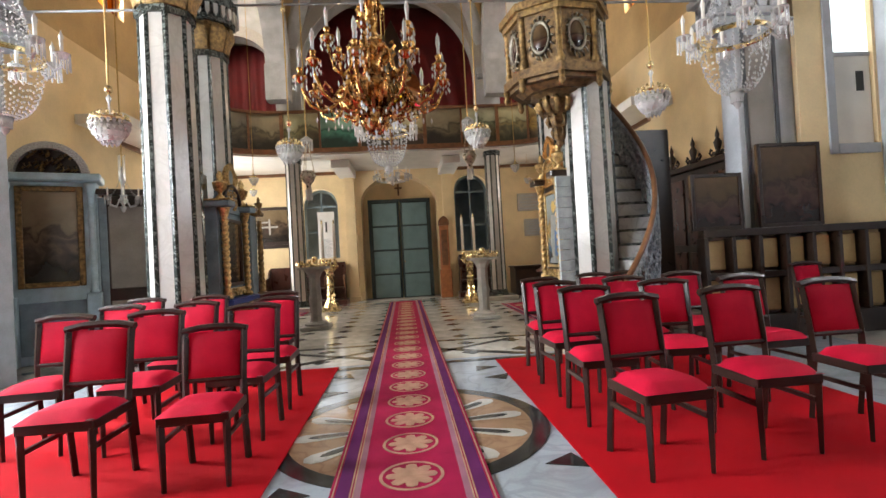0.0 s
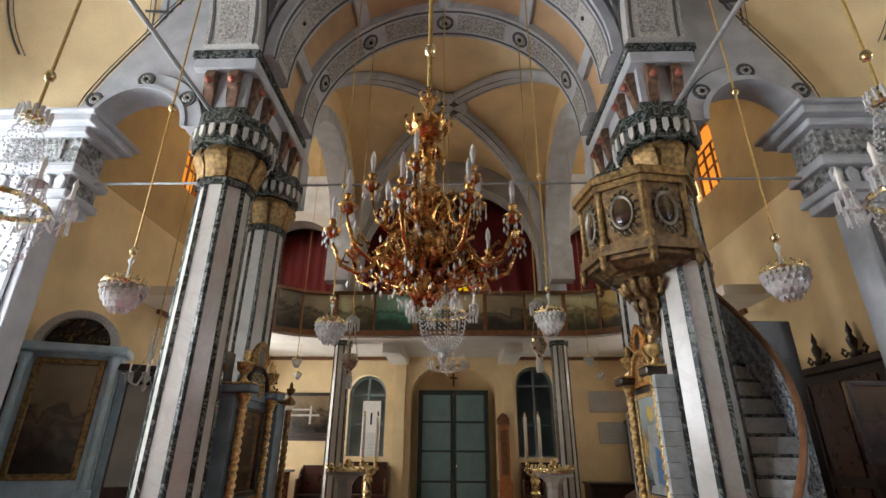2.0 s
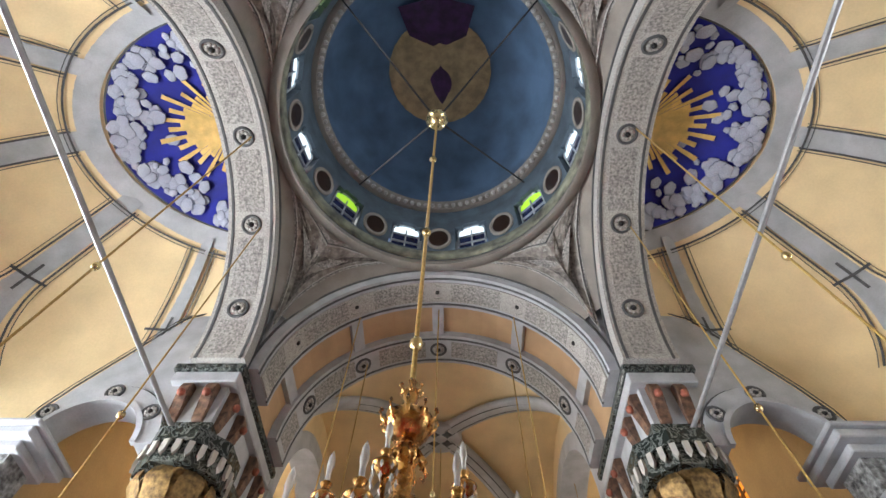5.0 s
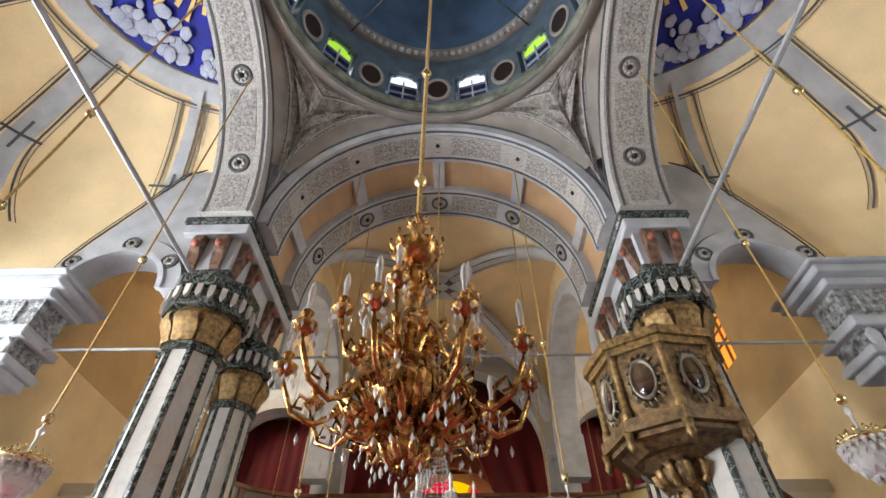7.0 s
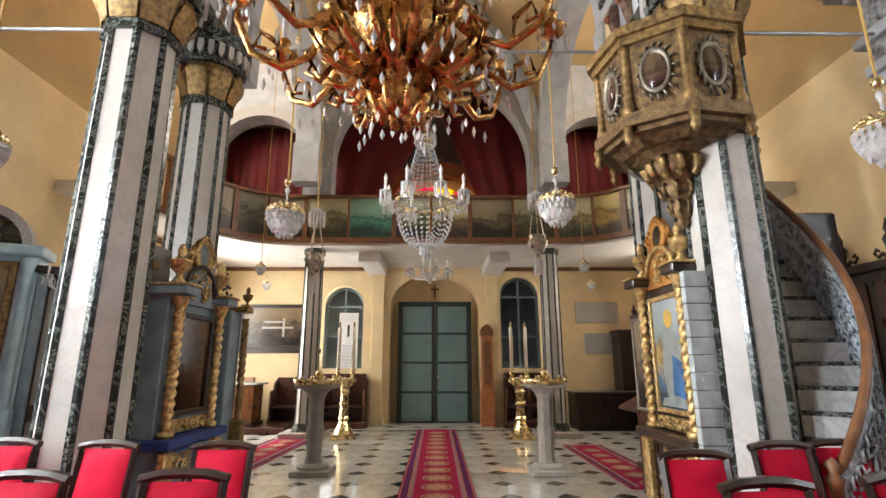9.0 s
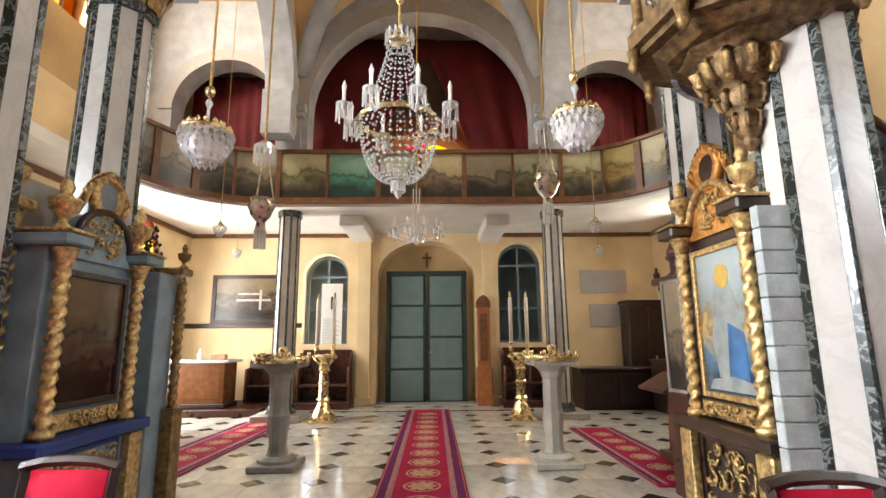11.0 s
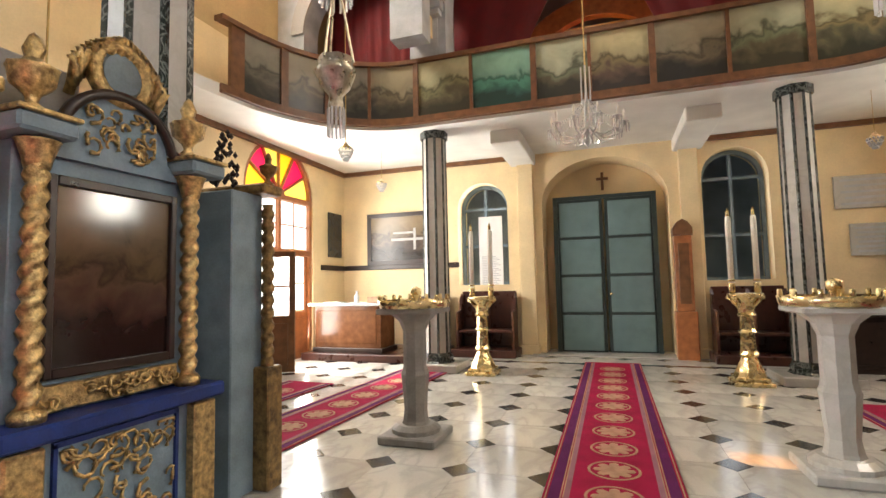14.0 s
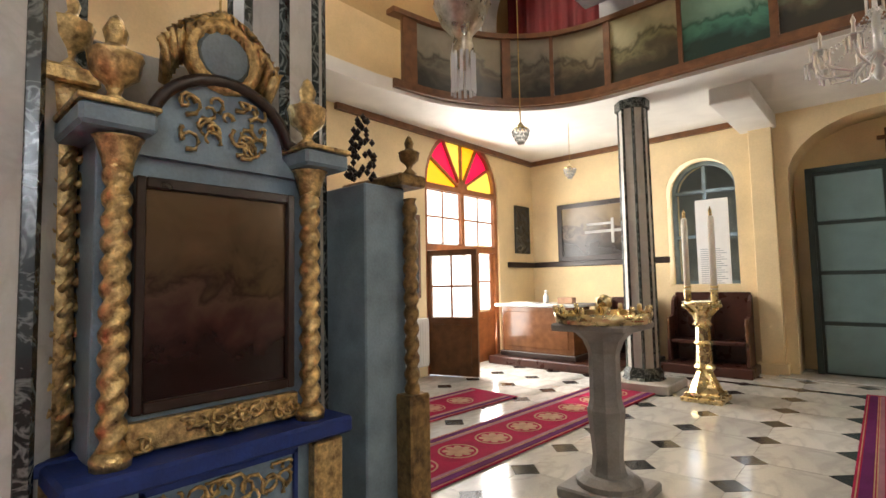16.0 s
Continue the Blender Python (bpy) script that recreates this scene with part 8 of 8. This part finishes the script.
def empire(name, label, r, h, z0, ztop, m, arms=8, group="crystal chandeliers"):
    """A bag-shaped crystal chandelier: crown, strands, hoop, bowl; its foot at z0."""
    root = thing(name, label, "chandelier", m, group)
    zr = z0 + h * 0.42
    zc = z0 + h
    rc = r * 0.2
    bm = B()
    n = 26
    for k in range(n):
        a = 2 * math.pi * k / n
        p = Vector((rc * math.cos(a), rc * math.sin(a), zc - 0.05))
        q = Vector((r * 0.82 * math.cos(a), r * 0.82 * math.sin(a), zr))
        strand(bm, p, q, 16, 0.011 * r / 0.4, 0.07)
    part("upper_strands", bm, CUT, root, "draped crystal strands")
    bm = B()
    for k in range(n):
        a = 2 * math.pi * k / n
        for i in range(13):
            t = i / 12
            q = r * 0.82 * math.cos(t * math.pi / 2 * 0.93) ** 0.8
            bead(bm, (q * math.cos(a), q * math.sin(a), zr - (zr - z0 - 0.06) * math.sin(t * math.pi / 2)), 0.014 * r / 0.4)
    part("bowl_strands", bm, CUT, root, "crystal bowl")
    bm = B()
    lathe(bm, [(r * 0.86, zr - 0.02), (r * 0.88, zr), (r * 0.86, zr + 0.02), (r * 0.82, zr + 0.02), (r * 0.82, zr - 0.02), (r * 0.86, zr - 0.02)], 28)
    part("hoop", bm, BRASS, root, "brass hoop", smooth=True)
    bm = B()
    lathe(bm, [(rc * 1.1, zc - 0.06), (rc * 1.2, zc - 0.03), (rc * 0.8, zc), (rc * 0.3, zc + 0.05), (0.015, zc + 0.08)], 16)
    part("crown", bm, BRASS, root, smooth=True)
    bm = B()
    for k in range(14):
        a = 2 * math.pi * k / 14
        tube(bm, [(rc * math.cos(a), rc * math.sin(a), zc), (rc * 1.5 * math.cos(a), rc * 1.5 * math.sin(a), zc + 0.03), (rc * 1.55 * math.cos(a), rc * 1.55 * math.sin(a), zc - 0.08)], 0.012, 4)
    for k in range(18):
        a = 2 * math.pi * k / 18
        tube(bm, [(r * 0.13 * math.cos(a), r * 0.13 * math.sin(a), z0 + 0.08), (r * 0.13 * math.cos(a), r * 0.13 * math.sin(a), z0 - 0.03)], 0.01, 4)
    part("drops", bm, CUT, root, "hanging crystal drops")
    part("finial", lathe(B(), [(0, z0 - 0.09), (0.025, z0 - 0.06), (0.035, z0 - 0.03), (0.05, z0), (0.06, z0 + 0.06)], 12), CUT, root, smooth=True)
    for k in range(arms):
        a = 2 * math.pi * (k + 0.5) / arms
        ca, sa = math.cos(a), math.sin(a)
        P = lambda q, z: (q * ca, q * sa, z)
        bm = B()
        tube(bm, [P(r * 0.85, zr), P(r * 1.02, zr - 0.07), P(r * 1.16, zr - 0.03), P(r * 1.18, zr + 0.05)], 0.014, 6)
        ar = part("arm", bm, CUT, root, "crystal candle arm")
        bm = B()
        c = P(r * 1.18, 0)
        lathe(bm, [(0.02, zr + 0.03), (0.06, zr + 0.06), (0.065, zr + 0.075), (0.02, zr + 0.07)], 10, c)
        for j in range(8):
            b2 = 2 * math.pi * j / 8
            tube(bm, [(c[0] + 0.055 * math.cos(b2), c[1] + 0.055 * math.sin(b2), zr + 0.06), (c[0] + 0.057 * math.cos(b2), c[1] + 0.057 * math.sin(b2), zr - 0.07)], 0.008, 4)
        part("drip_pan", bm, CUT, ar)
        part("candle", lathe(B(), [(0.014, zr + 0.07), (0.014, zr + 0.19), (0.02, zr + 0.22), (0.0, zr + 0.28)], 8, c), CANDLE, ar, "white candle bulb", smooth=True)
    cord(root, zc + 0.06, ztop, 0.012, (zc + 0.35, zc + 1.6))
    return root


empire("crystal_chandelier", "bag-shaped crystal chandelier with candle arms hanging on gold cords", 0.38, 1.33, 2.8, 9.76, pose(0.02, 5.2, 0))
big = empire("crystal_chandelier", "large bag-shaped crystal chandelier hanging from the side arch", 0.33, 1.3, 2.64, 9.5, pose(3.16, 1.6, 0), 8)
copy_thing(big, pose(-2.92, 1.7, 0.02))


def basket(name, label, z0, ztop, m, group="small crystal lamps"):
    root = thing(name, label, "lamp", m, group)
    bm = B()
    for ring in range(5):
        q = 0.185 - 0.008 * ring ** 1.9
        z = z0 + 0.23 - 0.052 * ring
        n = 22 - 3 * ring
        for k in range(n):
            a = 2 * math.pi * (k + 0.5 * (ring % 2)) / n
            bead(bm, (q * math.cos(a), q * math.sin(a), z), 0.026, 1.5)
    part("crystal_bowl", bm, CUT, root, "faceted crystal bowl")
    bm = B()
    lathe(bm, [(0.165, z0 + 0.22), (0.16, z0 + 0.1), (0.09, z0 + 0.03), (0, z0 + 0.02)], 14)
    part("glass_liner", bm, CUT, root, smooth=True)
    bm = B()
    lathe(bm, [(0.195, z0 + 0.25), (0.2, z0 + 0.265), (0.19, z0 + 0.28), (0.02, z0 + 0.285)], 20)
    for k in range(16):
        a = 2 * math.pi * k / 16
        bead(bm, (0.165 * math.cos(a), 0.165 * math.sin(a), z0 + 0.3), 0.022)
    for k in range(10):
        a = 2 * math.pi * k / 10
        bead(bm, (0.1 * math.cos(a), 0.1 * math.sin(a), z0 + 0.34), 0.022)
    part("brass_gallery", bm, BRASS, root, "brass beaded top", smooth=True)
    part("stem", lathe(B(), [(0.012, z0 + 0.28), (0.012, z0 + 0.46), (0.03, z0 + 0.5), (0.012, z0 + 0.54)], 8), CUT, root, smooth=True)
    cord(root, z0 + 0.52, ztop, 0.010, (z0 + 0.6, z0 + 2.3))
    return root


bk = basket("crystal_lamp", "small round crystal lamp with brass top on a gold cord", 2.82, 9.1, pose(-2.9, 3.1, 0))
copy_thing(bk, pose(3.2, 3.1, 0.11))
bk2 = basket("crystal_lamp", "small round crystal lamp with brass top on a gold cord", 2.92, 9.15, pose(-1.42, 5.0, 0))
copy_thing(bk2, pose(1.41, 5.0, 0.13))


def small_chandelier(m, z0, ztop, r=0.4, arms=8, label="small crystal chandelier with curved arms and hanging drops"):
    root = thing("small_chandelier", label, "chandelier", m, "small chandeliers")
    part("stem", lathe(B(), [(0, z0), (0.03, z0 + 0.03), (0.05, z0 + 0.08), (0.02, z0 + 0.13), (0.07, z0 + 0.2), (0.09, z0 + 0.22), (0.03, z0 + 0.26), (0.03, z0 + 0.5), (0.05, z0 + 0.55), (0.02, z0 + 0.6), (0.012, z0 + 0.8)], 12), CUT, root, smooth=True)
    for k in range(arms):
        a = 2 * math.pi * k / arms
        ca, sa = math.cos(a), math.sin(a)
        P = lambda q, z: (q * ca, q * sa, z0 + z)
        bm = B()
        tube(bm, [P(0.07, 0.2), P(r * 0.45, 0.1), P(r * 0.85, 0.13), P(r, 0.24)], 0.013, 5)
        ar = part("arm", bm, CUT, root)
        bm = B()
        c = (r * ca, r * sa, z0)
        lathe(bm, [(0.02, 0.23), (0.055, 0.26), (0.055, 0.27), (0.015, 0.265)], 10, c)
        for j in range(6):
            b2 = 2 * math.pi * j / 6
            tube(bm, [(c[0] + 0.05 * math.cos(b2), c[1] + 0.05 * math.sin(b2), z0 + 0.255), (c[0] + 0.05 * math.cos(b2), c[1] + 0.05 * math.sin(b2), z0 + 0.15)], 0.009, 4)
        strand(bm, P(0.04, 0.58), P(r * 0.95, 0.27), 12, 0.009, 0.06)
        part("drops", bm, CUT, ar)
        part("candle", lathe(B(), [(0.012, 0.265), (0.012, 0.36), (0.018, 0.38), (0, 0.43)], 8, c), CANDLE, ar, "white candle bulb", smooth=True)
    bm = B()
    for j in range(4):
        b2 = 2 * math.pi * j / 4
        tube(bm, [(0.05 * math.cos(b2), 0.05 * math.sin(b2), z0 + 0.55), (0.05 * math.cos(b2), 0.05 * math.sin(b2), z0 + 1.0)], 0.01, 4)
    part("top_drops", bm, CUT, root)
    cord(root, z0 + 0.78, ztop)
    return root


small_chandelier(pose(0.0, 9.6, 0), 3.18, 9.95, 0.42, 10)
small_chandelier(pose(-4.63, 6.5, 0), 2.48, 9.6, 0.26, 6)


def lantern(m, z0, ztop):
    root = thing("votive_lamp", "hanging silver votive lamp with crystal drops on gold cords", "lamp", m, "votive lamps")
    SIL = bpy.data.materials.get("tarnished_silver") or material("tarnished_silver", (0.55, 0.48, 0.36), 0.3, 0.9, 0.4, 20, 0.3)
    part("body", lathe(B(), [(0, z0 + 0.1), (0.03, z0 + 0.13), (0.05, z0 + 0.2), (0.04, z0 + 0.26), (0.09, z0 + 0.32), (0.12, z0 + 0.4), (0.13, z0 + 0.42), (0.1, z0 + 0.46), (0.11, z0 + 0.5)], 14, flute=0.04, nf=7), SIL, root, smooth=True)
    bm = B()
    for k in range(12):
        a = 2 * math.pi * k / 12
        tube(bm, [(0.05 * math.cos(a), 0.05 * math.sin(a), z0 + 0.18), (0.05 * math.cos(a), 0.05 * math.sin(a), z0)], 0.009, 4)
    part("crystal_drops", bm, CUT, root)
    for k in range(3):
        a = 2 * math.pi * k / 3 + 0.4
        bm = B()
        tube(bm, [(0.11 * math.cos(a), 0.11 * math.sin(a), z0 + 0.48), (0.02 * math.cos(a), 0.02 * math.sin(a), z0 + 1.0)], 0.008, 5)
        part("chain", bm, SIL, root)
    bm = B()
    lathe(bm, [(0.02, z0 + 0.98), (0.1, z0 + 1.0), (0.11, z0 + 1.04), (0.03, z0 + 1.1)], 12)
    for k in range(14):
        a = 2 * math.pi * k / 14
        tube(bm, [(0.1 * math.cos(a), 0.1 * math.sin(a), z0 + 1.02), (0.1 * math.cos(a), 0.1 * math.sin(a), z0 + 0.86)], 0.01, 4)
    part("canopy", bm, CUT, root)
    cord(root, z0 + 1.08, ztop)
    return root


ln = lantern(pose(-1.385, 6.15, 0), 2.5, 9.2)
copy_thing(ln, pose(1.43, 6.15, 0.24))
for x, y, z in ((-3.3, 9.6, 3.35), (-4.2, 12.6, 3.5), (3.05, 9.6, 3.4), (4.2, 12.9, 3.55)):
    root = thing("crystal_pendant", "tiny crystal pendant lamp on a thin cord", "lamp", pose(x, y, 0), "crystal pendants")
    bm = B()
    for ring in range(4):
        q = 0.1 - 0.01 * ring ** 1.7
        for k in range(12):
            a = 2 * math.pi * (k + 0.5 * (ring % 2)) / 12
            bead(bm, (q * math.cos(a), q * math.sin(a), z + 0.16 - 0.045 * ring), 0.02, 1.5)
    part("crystal_bowl", bm, CUT, root)
    part("cap", lathe(B(), [(0.1, z + 0.19), (0.05, z + 0.22), (0.01, z + 0.28)], 12), BRASS, root, smooth=True)
    bm = B()
    tube(bm, [(0, 0, z + 0.27), (0, 0, 9.5 if y < 10 else GZ)], 0.007 if y < 10 else 0.004, 5)
    part("cord", bm, ROPE, root)

# great gilded chandelier
GILT = material("red_gold_bronze", (0.80, 0.47, 0.17), 0.26, 1.0, 0.45, 18, 0.35, second=(0.36, 0.15, 0.04), fine=60)
root = thing("gilded_chandelier", "large red-gold bronze chandelier with many candle arms and crystal drops", "chandelier", pose(0.02, 1.7, 0))
part("stem", lathe(B(), [(0, 2.5), (0.03, 2.53), (0.07, 2.58), (0.05, 2.63), (0.1, 2.68), (0.17, 2.76), (0.2, 2.84), (0.16, 2.92), (0.09, 2.98), (0.07, 3.06), (0.11, 3.13), (0.13, 3.2), (0.07, 3.27), (0.05, 3.36), (0.06, 3.42), (0.045, 3.5), (0.075, 3.55), (0.08, 3.6), (0.04, 3.66), (0.035, 3.7)], 16, flute=0.06, nf=8), GILT, root, smooth=True)
part("crown_bowl", lathe(B(), [(0.03, 3.68), (0.09, 3.7), (0.135, 3.76), (0.15, 3.82), (0.14, 3.825), (0.12, 3.77), (0.05, 3.73), (0.04, 3.8), (0.055, 3.88), (0.03, 3.93), (0.05, 4.0), (0.045, 4.06), (0.02, 4.1), (0.03, 4.13), (0.012, 4.16)], 16, flute=0.05, nf=8), GILT, root, "bronze cup below the cord", smooth=True)
# curled leaves: foot, body, upper knop, cup rim, finial
for n_, q0, zb, up, out, rr_ in ((8, 0.07, 2.56, 0.1, 0.07, 0.02), (12, 0.17, 2.74, 0.1, 0.14, 0.028), (8, 0.11, 3.14, 0.09, 0.1, 0.022), (8, 0.06, 3.56, -0.1, 0.06, 0.018), (10, 0.14, 3.8, 0.07, 0.035, 0.014), (6, 0.04, 4.04, 0.05, 0.04, 0.013)):
    leaf = None
    for k in range(n_):
        if leaf is None:
            bm = B()
            tube(bm, [(q0 * 0.8, 0, zb - up * 0.7), (q0 + out * 0.5, 0, zb), (q0 + out, 0, zb + up * 0.55), (q0 + out * 0.8, 0, zb + up), (q0 + out * 0.5, 0, zb + up * 0.8)], rr_, 6, taper=0.45)
            leaf = part("acanthus_leaf", bm, GILT, root, "curled bronze leaf", smooth=True)
            o = leaf
        else:
            o = new("acanthus_leaf", leaf.data)
            o.parent = root
            o["label"] = "curled bronze leaf"
        o.matrix_local = Matrix.Rotation(2 * math.pi * (k + 0.5) / n_, 4, "Z")
# two tiers of scrolled arms: count, reach, root height, cup height, first angle
for n_, R_, zs, ze, off in ((10, 0.6, 2.84, 2.9, 0.15), (6, 0.38, 3.12, 3.2, 0.4)):
    arm_me = None
    for k in range(n_):
        m = Matrix.Rotation(2 * math.pi * k / n_ + off, 4, "Z")
        if arm_me is None:
            P = lambda q, z: (R_ * q, 0, z)
            bm = B()
            tube(bm, [P(0.18, zs + 0.04), P(0.34, zs + 0.09), P(0.46, zs + 0.02), P(0.54, zs - 0.12), P(0.7, zs - 0.18), P(0.88, zs - 0.13), P(0.98, ze - 0.06), P(1.0, ze + 0.01)], 0.017, 7, taper=0.75)
            tube(bm, [P(0.5, zs - 0.08), P(0.42, zs - 0.16), P(0.48, zs - 0.22), P(0.56, zs - 0.19), P(0.53, zs - 0.15)], 0.014, 6, taper=0.6)
            tube(bm, [P(0.72, zs - 0.18), P(0.74, zs - 0.08), P(0.84, zs - 0.04), P(0.87, zs - 0.1), P(0.8, zs - 0.11)], 0.013, 6, taper=0.6)
            lathe(bm, [(0.015, ze - 0.01), (0.035, ze + 0.01), (0.058, ze + 0.035), (0.06, ze + 0.045), (0.025, ze + 0.05), (0.02, ze + 0.09), (0.03, ze + 0.11), (0.022, ze + 0.12)], 12, (R_, 0, 0))
            am = part("arm", bm, GILT, root, "scrolled bronze arm", smooth=True)
            bl = part("candle_bulb", lathe(B(), [(0.012, ze + 0.11), (0.013, ze + 0.18), (0.02, ze + 0.21), (0.015, ze + 0.26), (0, ze + 0.3)], 8, (R_, 0, 0)), CUT, am, "glass candle bulb", smooth=True)
            dp = B()
            for j in range(7):
                b2 = 2 * math.pi * j / 7
                for i2 in range(2):
                    bead(dp, (R_ + 0.055 * math.cos(b2), 0.055 * math.sin(b2), ze + 0.015 - 0.06 * i2), 0.009, 2.6)
            for j in range(3):
                bead(dp, (R_ * (0.56 + 0.12 * j), 0, zs - 0.25), 0.01, 3.0)
            dr = part("drops", dp, CUT, am, "crystal drops")
            am.matrix_local = m
            arm_me = am
        else:
            o = new("arm", arm_me.data)
            o.parent, o.matrix_local = root, m
            o["label"] = "scrolled bronze arm"
            for q in (bl, dr):
                c = new(q.name.split(".")[0], q.data)
                c.parent = o
scroll = None
for k in range(12):
    if scroll is None:
        bm = B()
        tube(bm, [(0.1, 0, 2.72), (0.2, 0, 2.62), (0.3, 0, 2.66), (0.35, 0, 2.76), (0.3, 0, 2.82), (0.25, 0, 2.77)], 0.02, 6, taper=0.6)
        scroll = part("lower_scroll", bm, GILT, root, "lower bronze scroll", smooth=True)
        o = scroll
    else:
        o = new("lower_scroll", scroll.data)
        o.parent = root
        o["label"] = "lower bronze scroll"
    o.matrix_local = Matrix.Rotation(2 * math.pi * k / 12, 4, "Z")
drop = None
for q, z, n_ in ((0.31, 2.58, 20), (0.2, 2.54, 14), (0.1, 2.47, 8)):
    for k in range(n_):
        a = 2 * math.pi * k / n_
        if drop is None:
            bm = B()
            bead(bm, (0, 0, 0), 0.009, 2.6)
            drop = part("crystal_drop", bm, CUT, root, "hanging crystal drop")
            o = drop
        else:
            o = new("crystal_drop", drop.data)
            o.parent = root
        o.location = (q * math.cos(a), q * math.sin(a), z)
bm = B()
tube(bm, [(0, 0, 4.15), (0, 0, 10.42)], 0.018, 8)
part("cord", bm, ROPE, root, "thick gold suspension cord")
for z in (4.5, 6.2, 8.4):
    part("cord_ball", lathe(B(), [(0, -0.07), (0.04, -0.04), (0.05, 0), (0.04, 0.04), (0, 0.07)], 10, (0, 0, z)), BRASS, root, smooth=True)
part("hub", lathe(B(), [(0, 10.3), (0.12, 10.34), (0.19, 10.45), (0.19, 10.52), (0.1, 10.62), (0, 10.65)], 16), BRASS, root, "brass suspension ball", smooth=True)
for k in range(4):
    a = math.pi / 4 + k * math.pi / 2
    bm = B()
    tube(bm, [(0.1 * math.cos(a), 0.1 * math.sin(a), 10.55), (2.63 * math.cos(a) + 0.06, 2.63 * math.sin(a), 12.1)], 0.018, 5)
    part("chain", bm, BLACKIRON, root, "dark iron chain")
# centre ornament of the groin vault
bm = B()
for k in range(8):
    a = k * math.pi / 4
    for j in range(3):
        q = 0.2 + 0.14 * j
        lathe(bm, [(0.09, 0.0), (0.07, 0.05), (0, 0.08)], 8, m=Matrix.Translation((q * math.cos(a + 0.2 * j), 9.25 + q * math.sin(a + 0.2 * j), ZS + 2.95)) @ Matrix.Rotation(math.pi, 4, "X"))
tagged(part("vault_boss", bm, GREY, smooth=True), "grey leafy plaster boss at the vault crown", "boss", kind="structure")

floor_pieces()
